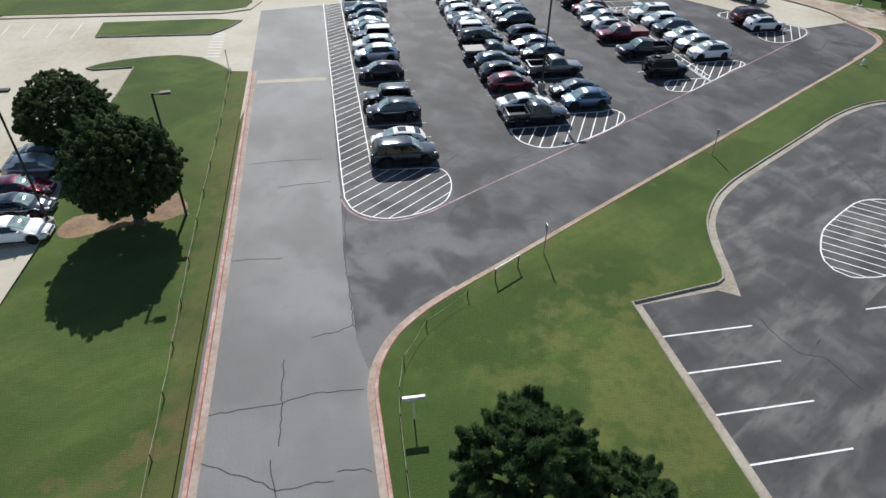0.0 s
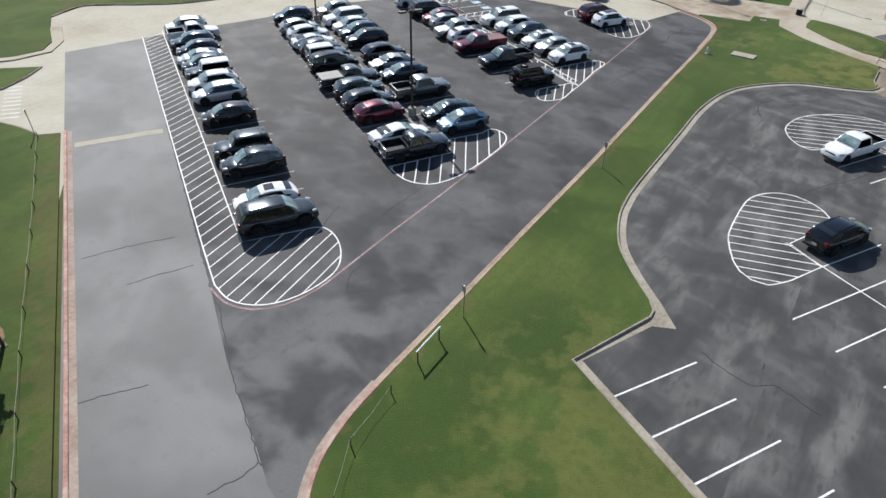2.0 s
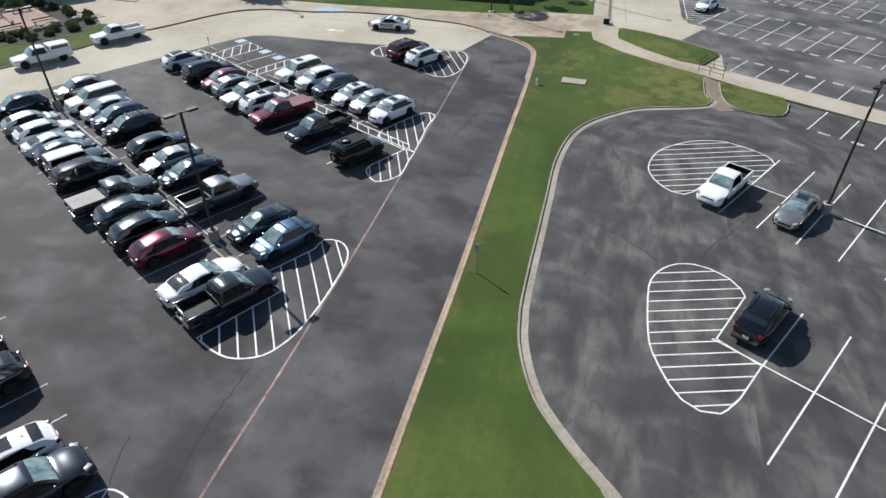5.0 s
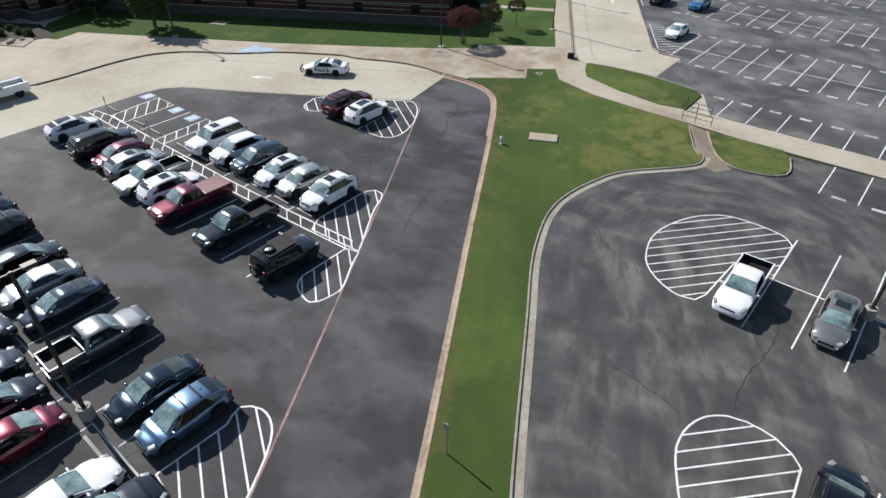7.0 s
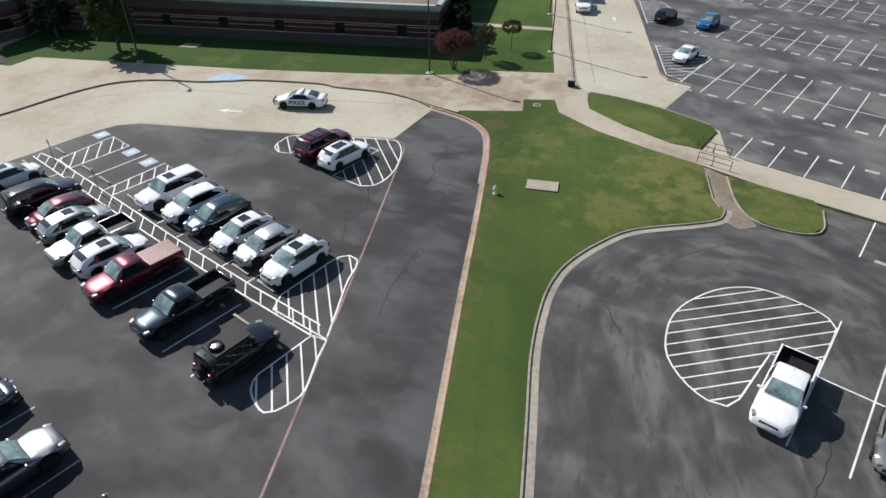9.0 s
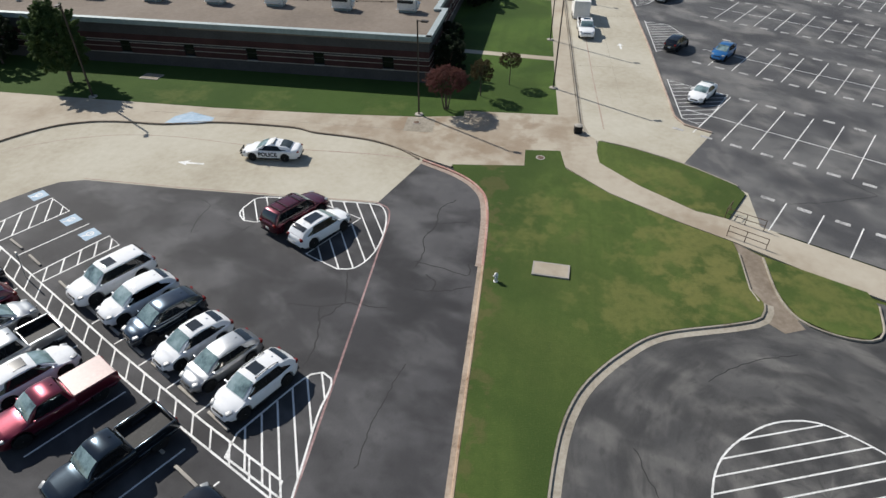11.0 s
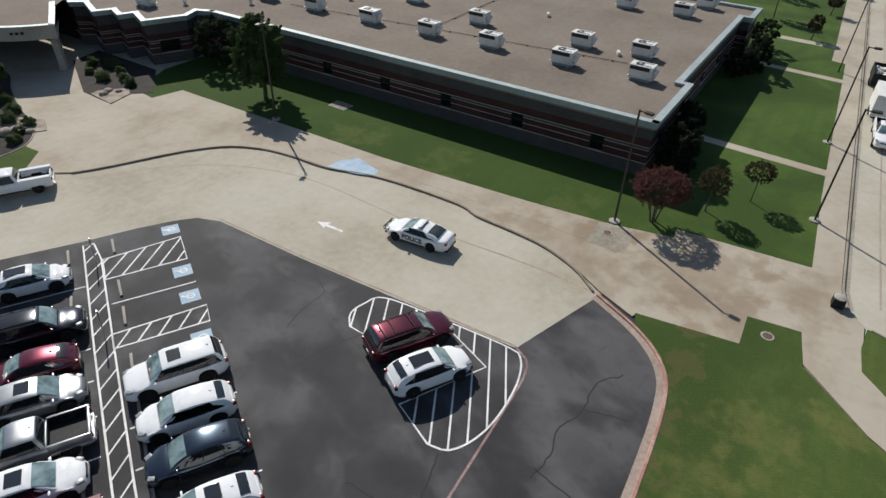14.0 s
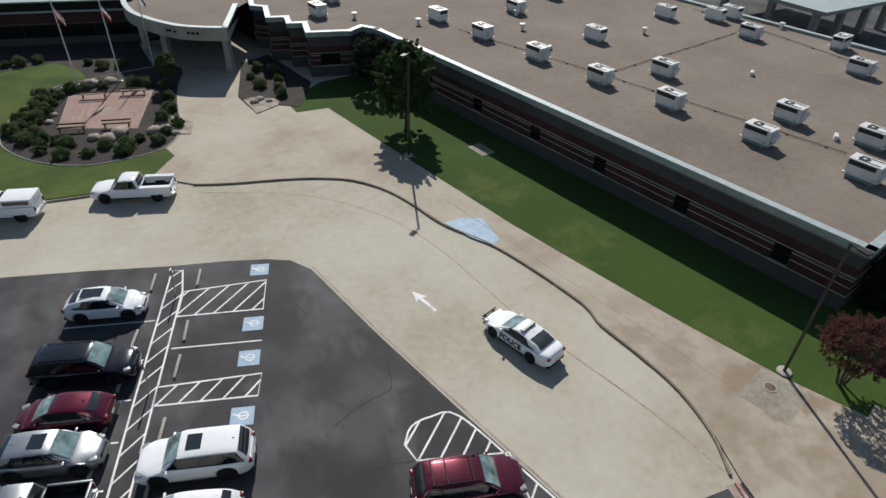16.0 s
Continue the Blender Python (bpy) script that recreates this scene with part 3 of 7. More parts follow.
slab("parking_lot", [(191.23, 9.12), (150.14, 7.76), (129.07, 6.8), (106.53, 6.17), (104.31, 3.26), (97.57, 6.8), (93.54, 2.29), (88.72, 2.4), (81.31, -11.45), (60.13, -60.04), (230.26, -90.11), (230.34, 10.85)], -0.03, 0.006, ASPHALT_FAR, "stained dark asphalt student car park with empty bays", "parking lot")

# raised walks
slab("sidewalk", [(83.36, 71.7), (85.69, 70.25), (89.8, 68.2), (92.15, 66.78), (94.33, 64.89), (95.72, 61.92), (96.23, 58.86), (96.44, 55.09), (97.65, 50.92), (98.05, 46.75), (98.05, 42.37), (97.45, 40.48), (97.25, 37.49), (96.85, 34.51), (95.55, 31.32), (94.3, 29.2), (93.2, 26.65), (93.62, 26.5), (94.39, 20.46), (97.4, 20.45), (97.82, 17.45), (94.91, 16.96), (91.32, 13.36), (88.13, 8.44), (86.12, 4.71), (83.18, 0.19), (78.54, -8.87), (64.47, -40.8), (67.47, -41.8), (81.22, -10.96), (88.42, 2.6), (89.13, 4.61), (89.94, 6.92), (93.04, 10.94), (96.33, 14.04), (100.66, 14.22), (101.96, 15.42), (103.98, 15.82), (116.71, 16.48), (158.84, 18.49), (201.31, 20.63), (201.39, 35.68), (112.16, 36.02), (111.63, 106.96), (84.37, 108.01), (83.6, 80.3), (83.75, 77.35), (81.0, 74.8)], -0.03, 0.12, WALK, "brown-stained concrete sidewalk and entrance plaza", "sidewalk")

west_lawn = [(-29.09, -36.33), (2.33, 17.72), (25.02, 59.28), (23.81, 60.3), (23.6, 62.99), (22.88, 65.99), (21.15, 68.16), (18.91, 69.39), (16.06, 70.21), (13.72, 70.41), (12.3, 69.99), (12.72, 69.06), (16.18, 67.4), (12.27, 60.52), (4.74, 46.7), (2.8, 41.37), (-1.13, 34.98), (-44.89, -34.03)]
slab("lawn", west_lawn, -0.05, 0.13, GRASS, "mown green lawn beside the grey road", "lawn")
slab("lawn", [(15.8, 79.69), (26.73, 72.9), (29.48, 74.17), (31.62, 75.64), (29.17, 78.11), (18.03, 84.43)], -0.05, 0.13, GRASS, "small mown grass island among concrete", "lawn")
slab("lawn", [(-39.9, 121.07), (8.99, 94.55), (31.62, 80.79), (34.38, 80.4), (36.42, 82.45), (38.76, 87.32), (41.29, 91.85), (46.34, 93.36), (51.1, 88.12), (54.5, 84.87), (59.62, 82.08), (66.19, 79.08), (70.93, 76.69), (77.02, 74.58), (80.6, 74.3), (81.0, 74.8), (83.8, 77.4), (83.6, 80.3), (84.19, 119.76), (-39.89, 160.02)], -0.05, 0.13, GRASS, "mown green lawn along the entrance drive", "lawn")
def shifted(line, d):
    """The line moved d metres to its right."""
    out = []
    for i, p in enumerate(line):
        a, b = line[max(0, i - 1)], line[min(len(line) - 1, i + 1)]
        t = (b - a).normalized()
        out.append(p + Vector((t.y, -t.x)) * (d(p) if callable(d) else d))
    return out


median_n = shifted(smooth_line([(9.09, 12.01), (10.68, 15.01), (11.86, 17.12), (13.15, 18.49), (15.03, 19.56), (17.11, 20.08), (19.59, 20.31), (26.04, 20.52), (36, 20.88), (46.04, 21.17), (56.09, 21.59), (66.13, 22.02), (76.12, 22.37), (84.08, 22.74), (87.47, 23.08), (89.4, 23.6), (91.0, 24.75), (92.2, 26.3), (93.1, 28.0), (93.75, 29.35)], 0.6), 0.33)
median_s = shifted(smooth_line([(79.71, 4.61), (78.51, 5.01), (77.71, 6.62), (76.02, 11.24), (73.92, 13.73), (71.42, 15.72), (69.12, 16.8), (66.61, 17.36), (62.49, 17.65), (57.07, 17.44), (51.25, 17.23), (46.02, 17.08), (43.7, 16.9), (41.19, 16.42), (38.07, 15.13), (35.57, 13.13), (33.97, 11.54), (33.28, 11.09), (32.58, 11.06)], 0.6), lambda p: -0.05 - 0.27 * min(1, max(0, (p.x - 50) / 18)))
slab("lawn", [(-17.89, -36.03)] + [tuple(p) for p in median_n if p.y < 26.6] + [(93.6, 26.6), (94.54, 20.46), (97.4, 20.55), (97.82, 17.45), (94.71, 16.96), (91.22, 13.36), (88.03, 8.44), (86.13, 4.92), (84.82, 4.82), (80.91, 4.81)] + [tuple(p) for p in median_s] + [(27.13, 13.1), (21.39, 2.22), (2.1, -34.03)], -0.05, 0.13, GRASS, "mown lawn median between the two car parks, with worn patches", "lawn")
slab("lawn", [(100.46, 14.02), (98.34, 14.23), (96.23, 14.04), (92.94, 10.94), (89.84, 6.92), (89.23, 4.61), (93.14, 2.59), (94.65, 3.19), (97.37, 6.8), (99.47, 10.91)], -0.05, 0.13, GRASS, "narrow grass wedge between walk and concrete road", "lawn")
slab("lawn", [(84.71, 3.11), (80.7, 3.1), (78.49, 2.4), (77.46, 0.69), (77.32, -1.22), (78.21, -2.21), (80.61, -2.81), (81.92, -2.61)], -0.05, 0.13, GRASS, "small patch of grass beside the drain channel", "lawn")
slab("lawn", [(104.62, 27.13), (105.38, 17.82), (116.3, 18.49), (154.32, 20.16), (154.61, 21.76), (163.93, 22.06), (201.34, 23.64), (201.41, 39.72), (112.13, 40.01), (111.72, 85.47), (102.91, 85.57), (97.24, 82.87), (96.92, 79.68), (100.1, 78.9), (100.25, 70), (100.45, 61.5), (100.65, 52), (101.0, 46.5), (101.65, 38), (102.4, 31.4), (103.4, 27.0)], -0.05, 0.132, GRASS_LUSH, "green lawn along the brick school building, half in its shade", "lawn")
for a, b, w in (((122.06, 33), (121.16, 18.57), 1.25), ((148.12, 32.87), (147.19, 19.43), 1.25), ((161.3, 29.73), (160.86, 21.68), 1.6)):
    bm = bmesh.new()
    strip(bm, a, b, w, 0.1, 0.138)
    tagged(part("path", bm, WALK), "straight concrete path across the lawn", "path", "", "structure")

# kerbs
kerb(smooth_line(road_left[:3], 1.0), KERB_RED, "kerb with faded red paint along the west lawn", 1, 0.15, 0.22, 0.36)
kerb([Vector((-17.69, -36.03))] + median_n[:24], KERB_RED, "curved kerb with faded red paint at the road corner", -1, 0.15, 0.2, 0.36)
turn_in = next(i for i, p in enumerate(median_n) if p.x > 80)
kerb(median_n[23:turn_in + 1], KERB_ORANGE, "weathered orange-stained concrete kerb along the drive", -1, 0.15, 0.17, 0.28)
kerb(median_n[turn_in:], KERB_RED, "curved kerb with faded red paint at the concrete drive", -1, 0.15, 0.2, 0.42)
kerb(median_s, KERB, "curved concrete kerb round the lower car park", -1, 0.12, 0.17, 0.46)
kerb([Vector(p) for p in ((32.58, 11.04), (27.08, 13.1), (21.29, 2.22), (2.1, -34.03))], KERB, "concrete kerb at the head of the empty bays", -1, 0.15, 0.16, 0.45)
slab("gutter_apron", [(35.57, 12.34), (34.32, 10.89), (32.68, 9.4), (31.99, 10.78), (32.48, 10.94), (33.28, 10.99), (34.07, 11.59), (34.97, 12.53)], -0.02, 0.021, KERB, "triangular concrete gutter apron at the kerb corner", "gutter")
kerb([Vector(p) for p in ((84.82, 4.82), (80.91, 4.91), (79.71, 4.61))], KERB, "concrete kerb beside the drain channel", -1, 0.15, 0.14)
kerb(smooth_line([(84.61, 3.11), (80.7, 3.1), (78.49, 2.4), (77.46, 0.69), (77.32, -1.22), (78.21, -2.21), (80.61, -2.81)], 0.5), KERB, "curved concrete kerb of the small grass patch", 1, 0.15, 0.14)
plaza = smooth_line([(83.36, 71.7), (85.69, 70.25), (89.8, 68.2), (92.15, 66.78), (94.33, 64.79), (95.72, 61.92), (96.23, 58.86), (96.44, 55.09), (97.65, 50.92), (98.05, 46.75), (98.05, 42.37), (97.45, 40.48), (97.25, 37.49), (96.85, 34.51), (95.7, 31.6), (94.2, 29.6)], 0.6)
# the darker concrete puts the kerb face's shade into its colour, besides gutter dirt
kerb(plaza, CHANNEL, "plaza kerb coloured dark for gutter dirt and its own shade", 1, 0.15, 0.16, 0.0)
kerb([Vector(p) for p in ((101.96, 15.32), (103.98, 15.77), (116.71, 16.38), (158.84, 18.39), (201.31, 20.53))], KERB, "concrete kerb along the east road", 1, 0.15, 0.16, 0.3)
kerb([Vector(p) for p in ((191.23, 9.23), (150.14, 7.86), (129.07, 6.9), (107.43, 6.26), (105.62, 5.57), (104.31, 3.26))], GUTTER_PINK, "concrete kerb with faint red paint beside the student car park", 1, 0.15, 0.18)
kerb(smooth_line([(94.35, 2.99), (97.37, 6.9), (99.47, 10.91), (100.46, 13.82)], 0.6), KERB, "concrete kerb of the grass wedge", 1, 0.15, 0.15)
kerb(smooth_line([(41.29, 91.85), (46.34, 93.16), (51.1, 88.02), (54.5, 84.67), (59.62, 81.98), (66.19, 78.98), (70.93, 76.59), (77.02, 74.48), (81.34, 74.47)], 0.8), KERB, "concrete kerb along the entrance lawn", 1, 0.15, 0.16)
kerb([Vector(p) for p in ((15.8, 79.58), (26.73, 72.8), (29.48, 74.07), (31.72, 75.64))], KERB, "concrete kerb of the grass island", 1, 0.15, 0.16)
kerb([Vector(p) for p in west_lawn[2:14]], KERB, "concrete kerb round the end of the west lawn", -1, 0.14, 0.16)
kerb([Vector((8.99, 94.35)), Vector((31.62, 80.69)), Vector((34.38, 80.29)), Vector((36.52, 82.35)), Vector((38.96, 87.32))], WALK, "concrete walk edge along the far lawn", 1, 0.12, 1.1)

# ---- road markings ----
def stall_lines(label, us, v0, v1, mat=None, width=0.095, head=None):
    ob = thing("stall_marking", label, "road marking", "stall markings", "structure")
    for u in us:
        painted("stall_line", uv(u, v0), uv(u, v1), width, mat or PAINT_WORN, ob)
    if head:
        v, ua, ub = head
        painted("head_line", uv(ua, v), uv(ub, v), width, mat or PAINT_WORN, ob, 0.008, 0.0155)
    return ob


# row A: hatched strip and its rounded end
tip_a = smooth_line([(20.1, 32.87), (19.76, 31.15), (20.26, 29.65), (21.46, 28.56), (23.35, 27.97), (25.44, 28.09), (27.03, 29.22), (28.03, 30.74), (28.13, 32.05), (26.94, 32.95)], 0.4)
hatched("long white hatched strip with a rounded end beside parked cars", [uv(87.77, 1.3), uv(42.96, 1.57)] + tip_a + [uv(42.16, 3.92), uv(89.21, 3.63)], 10, 0.93, width=0.075, border=0.09)
stall_lines("worn white stall lines of the western row", [44.4, 47.04, 49.78, 56.82, 59.59, 62.36, 67.2, 70.5, 73.19, 75.79, 78.28, 80.78, 83.37, 86.36, 89.23], 3.83, 9.33)
faint = thing("stall_marking", "faint white stall lines on pale concrete", "road marking", "stall markings", "structure")
for a, b in (((7.1, 85.8), (9.0, 90.2)), ((9.2, 84.2), (11.4, 89.0)), ((11.3, 82.6), (13.7, 87.6)), ((13.5, 81.0), (16.0, 85.9))):
    painted("stall_line", a, b, 0.12, PAINT_GHOST, faint, 0.001, 0.006)
cross = thing("crossing_marking", "faint white ladder crossing on pale concrete", "road marking", "", "structure")
for k in range(9):
    a, b = Vector((23.4, 66.3)).lerp(Vector((27.0, 73.0)), k / 8), Vector((24.6, 65.4)).lerp(Vector((28.2, 72.1)), k / 8)
    painted("stripe", a, b, 0.28, PAINT_GHOST, cross, 0.001, 0.006)
# row B
tip_b = smooth_line([uv(47.44, 16.24), (36.55, 32), (36.44, 30.79), (37.04, 29.47), (38.24, 28.77), (39.64, 28.41), (42.16, 28.24), (45.47, 28.35), (46.98, 28.78), (47.79, 29.68), (47.69, 30.79), uv(49.66, 25.73)], 0.4)
hatched("bright white hatched island at the end of the middle row", tip_b + [uv(49.75, 22.09), uv(47.55, 21.78)], 33, 0.95, width=0.1)
stall_lines("worn white stall lines of the middle row, western side", [49.95, 54.75, 57.5, 60.32, 63.11, 65.9, 68.29, 70.99, 73.38, 75.98, 78.38, 81.19, 84.3, 87.69], 16.04, 21.54, head=(21.54, 47.6, 88.5))
stall_lines("worn white stall lines of the middle row, eastern side", [52.49, 55.32, 57.96, 60.71, 62.87, 65.65, 68.45, 71.24, 73.84, 76.63, 79.43, 82.21, 85.08, 87.9], 21.71, 27.01)
# row C with its hatched walk between the bays
tip_c1 = smooth_line([(58.18, 31.61), (57.68, 31.65), (56.98, 31.45), (56.27, 30.83), (55.87, 30.23), (56.07, 29.72), (56.87, 29.03), (57.67, 28.73), (59.78, 28.86), (61.28, 28.83)], 0.35)
hatched("white hatched island beside a black off-road car", tip_c1 + [uv(55.91, 39.4)], 23.5, 0.80, start=3.45)
tip_c2 = smooth_line([(61.38, 28.88), (63.59, 29.06), (66.5, 29.29), (68.09, 29.21), (68.89, 29.37), (69.24, 29.97), (68.99, 30.57), (68.2, 31.11)], 0.35)
hatched("white hatched island at the end of the eastern row", tip_c2 + [(64.6, 32.93), uv(59.45, 39.35)], 23.5, 0.82, start=0.75)
hatched("white hatched walkway between two rows of bays", [uv(55.61, 39.35), uv(62.07, 39), uv(70.06, 38.72), uv(79.98, 38.56), uv(91.58, 38.49), uv(91.56, 39.18), uv(89.35, 39.52), uv(79.96, 39.58), uv(70.05, 39.66), uv(62.07, 39.9), uv(56.22, 40.25)], 23.5, 0.95, width=0.09)
stall_lines("white stall lines of the eastern row, western side", [58.52, 61.35, 64.18, 66.99, 69.69, 72.38, 75.07, 77.75, 80.44, 83.34, 86.64], 33.19, 38.39, PAINT)
stall_lines("white stall lines of the eastern row, eastern side", [62.78, 65.47, 68.16, 70.83, 73.5, 76.17], 39.8, 45.15, PAINT)
hatched("white hatched access aisle between marked bays", [uv(79.86, 39.6), uv(79.84, 44.95), uv(81.43, 45.05), uv(81.16, 39.61)], 27, 0.95)
hatched("white hatched access aisle at the end of the bays", [uv(86.85, 39.62), uv(86.9, 44.76), uv(89.8, 44.77), uv(89.25, 39.62)], 27, 0.95)
stall_lines("white line between two marked bays", [84.07], 39.78, 44.88, PAINT)
# end island D
tip_d = [(84.35, 32.15), (79.4, 34.65), (78.2, 32.0)] + smooth_line([(78.2, 32.0), (78.5, 30.9), (79.9, 30.15), (81.9, 29.9), (84.45, 30.15), (86.1, 30.85), (86.45, 31.8), (86.3, 35.3), (85.85, 40.4), (84.6, 41.3), (83.4, 41.4), (82.5, 40.7)], 0.35)[1:]
hatched("white hatched island round two parked cars", tip_d[2:] + [(82.45, 39.6), uv(74.41, 57.54), tip_d[0], tip_d[1]], 28, 0.95, offset=0.3)
stall_lines("white stall line between two parked cars", [71.13], 52.85, 57.85)
# southern car park
hatch_r1 = smooth_line([(42.0, 9.0), (43.7, 9.55), (46.3, 9.7), (48.8, 9.65), (49.9, 9.35), (50.8, 8.8), (51.5, 7.95), (51.75, 6.9), (51.55, 6.0), (50.8, 4.85), (50.0, 4.3), (49.3, 4.1)], 0.5) + [Vector((45.1, 6.0)), Vector((43.6, 3.85))] + smooth_line([(41.0, 5.15), (39.75, 6.15), (39.65, 7.1), (40.1, 7.9), (41.0, 8.55)], 0.5)
hatched("white hatched island beside a black car", hatch_r1, -71, 0.86, width=0.085, border=0.1)
hatch_r2 = smooth_line([(61.1, 6.6), (60.5, 7.3), (60.7, 8.2), (61.6, 9.1), (62.9, 9.75), (64.2, 9.95), (66.1, 9.6), (67.5, 8.95), (68.7, 7.9), (69.85, 6.4), (70.4, 5.0), (70.5, 3.7), (69.95, 2.3), (69.1, 0.95), (68.3, 0.25), (67.5, 0.1), (66.75, 0.45)], 0.5) + [Vector((63.85, 2.05)), Vector((64.75, 4.3))]
hatched("white hatched oval island beside a white pickup truck", hatch_r2, -69, 0.82, width=0.085, border=0.1)
stall_lines("white stall line beside the hatched island", [24.49], 36.31, 42.01, PAINT)
stall_lines("white stall lines of the lower car park", [21.91, 19.17, 16.48, 13.79, 11.1, 8.4], 30.57, 41.97, PAINT, head=(36.37, 4, 27.3))
stall_lines("white stall lines of the outer row", [32.73, 30.02, 27.37, 24.73, 22.03, 19.34, 16.64, 13.95], 48.78, 59.88, PAINT, head=(54.38, 10, 33.6))
stall_lines("white stall lines of the empty bays along the kerb", [21.75, 19.11, 16.47, 13.73, 11.09, 8.4], 17.77, 23.27, PAINT)
stall_lines("white stall lines below the sidewalk", [33.27, 30.55, 27.79, 25.03, 22.32, 19.52], 67.46, 72.76, PAINT)
# student car park
rows_far = (((44.5, 76.0, 81.1), 12, (80.9,), None), ((54.9, 88.6, 99.3), 16, (88.4, 99.5), 93.3), ((60.1, 107.2, 117.0), 18, (107.1, 117.6), 112.2), ((66, 126, 136.6), 21, (125.8, 137), 131.2), ((73, 145, 155.5), 21, (144.8, 155.9), 150.2))
blocks = thing("bay_number_marking", "rows of worn white painted number blocks at empty bays", "road marking", "", "structure")
for (u, v0, v1), n, vs, head in rows_far:
    stall_lines("white stall lines of the mostly empty student car park", [u - 2.73 * k for k in range(n)], v0, v1, PAINT, head=(head, u - 2.73 * n, u + 2.5) if head else None)
    for k in range(n):
        for v in vs:
            painted("number_block", uv(u + 0.85 - 2.73 * k, v), uv(u + 1.9 - 2.73 * k, v), 0.42, PAINT_WORN, blocks)
for k in range(6):
    painted("number_block", uv(32.4 - 2.73 * k, 67.6), uv(31.4 - 2.73 * k, 67.6), 0.36, PAINT_WORN, blocks)
hatched("white hatched corner at the edge of the student car park", [(117.43, 5.93), (107.23, 5.66), (105.82, 4.06), (109.24, 2.25), (114.07, 0.03), (115.5, 3.23)], -75, 0.95, width=0.09, border=0.1)
hatched("white hatched corner behind a black car", [(139.28, 6.53), (126.44, 6.21), (128.05, 4.49), (133.51, 1.86), (137.77, 3.44)], -75, 1.0, width=0.09, border=0.1)
hatched("white hatched corner far along the student car park", [(158.96, 7.64), (146.27, 7.08), (148.21, 5.16), (153.84, 2.7), (157.95, 4.04)], -75, 1.1, width=0.09, border=0.1)

# fire lane lines, stop line, arrows, painted squares
red = thing("fire_lane_line", "faded red fire lane line along the car park", "road marking", "", "structure")
band("line", smooth_line([(19.8, 32.86), (19.46, 31.15), (19.96, 29.44), (21.36, 28.25), (23.35, 27.72), (26.0, 27.75), (30.5, 27.9), (35.43, 27.96), (46.08, 28.24), (55.51, 28.61), (68.84, 29.17), (79.68, 29.71), (84.75, 30.0), (86.2, 30.54), (86.75, 31.53)], 0.7), 0.13, RED_LINE, red, z0=0.008, z1=0.0125)
band("line", [Vector(p) for p in ((86.79, 31.53), (86.34, 40.55), (86, 47.89), (85.87, 56.24))], 0.12, LINE_FAINT, red, z0=0.0, z1=0.012)
red2 = thing("fire_lane_line", "faint red line across the concrete drive", "road marking", "", "structure")
FAINT = material("faint_red_paint", (0.37, 0.295, 0.24), 0.85, dark=(0.40, 0.36, 0.30), light=(0.33, 0.22, 0.18), scales=(0.7, 5), strength=(0.9, 0.6))
band("line", smooth_line([(83.24, 70.39), (88.8, 66.21), (91.76, 62.42), (93.65, 57.86), (94.24, 52.9), (94.04, 48.22), (93.74, 43.95)], 0.8), 0.10, FAINT, red2, z0=0.001, z1=0.006)
band("line", smooth_line([(93.79, 43.35), (93.99, 40.37), (94.24, 36.39), (94.34, 32.82), (94.15, 29.93)], 0.8), 0.13, LINE_FAINT, red2, z0=0.001, z1=0.006)
east_red = thing("fire_lane_line", "faint red line along the east road", "road marking", "", "structure")
band("line", [Vector(p) for p in ((103.18, 13.41), (116.31, 14.17), (158.86, 16.08), (191.23, 17.57))], 0.14, FAINT, east_red, z0=0.001, z1=0.006)
bm = bmesh.new()
strip(bm, (24.62, 56.39), (30.48, 52.98), 0.85, -0.02, 0.011)
tagged(part("stop_strip", bm, CONCRETE), "pale concrete strip across the grey road", "road marking", "", "structure")


def arrow_mark(x, y, heading, length=2.4, z=0.001):
    bm = bmesh.new()
    s = length / 2.4
    pts = [(1.2, 0), (0.2, 0.45), (0.35, 0.13), (-1.2, 0.10), (-1.2, -0.10), (0.35, -0.13), (0.2, -0.45)]
    lo = [bm.verts.new((a * s, b * s, 0)) for a, b in pts]
    bmesh.ops.triangulate(bm, faces=[bm.faces.new(lo)])
    ext = bmesh.ops.extrude_face_region(bm, geom=list(bm.faces))
    bmesh.ops.translate(bm, vec=(0, 0, 0.006), verts=[g for g in ext["geom"] if isinstance(g, bmesh.types.BMVert)])
    ob = tagged(part("arrow_marking", bm, PAINT), "white painted direction arrow on the concrete drive", "road marking", "direction arrows", "structure")
    ob.matrix_basis = pose(x, y, z, 0, 0, heading)


arrow_mark(89.89, 48.9, 92)
arrow_mark(127.66, 10.52, 3, 2.2)
arrow_mark(177.18, 12.75, 3, 2.2)



def bay_square(u, v):
    ob = thing("accessible_bay_marking", "blue painted square with a white ring sign", "road marking", "accessible bay markings", "structure")
    painted("square", uv(u - 0.6, v), uv(u + 0.6, v), 1.2, BLUE, ob, 0.008, 0.0125)
    x, y = uv(u, v)
    ring = [Vector((x + 0.24 * math.cos(k * 0.5236) + 0.06, y + 0.24 * math.sin(k * 0.5236))) for k in range(12)]
    band("ring", ring, 0.09, PAINT, ob, True, 0.009, 0.017)
    painted("bar", (x - 0.1, y + 0.05), (x - 0.35, y + 0.42), 0.11, PAINT, ob, 0.009, 0.0175)
    painted("bar", (x - 0.16, y + 0.1), (x + 0.2, y - 0.08), 0.08, PAINT, ob, 0.009, 0.0182)


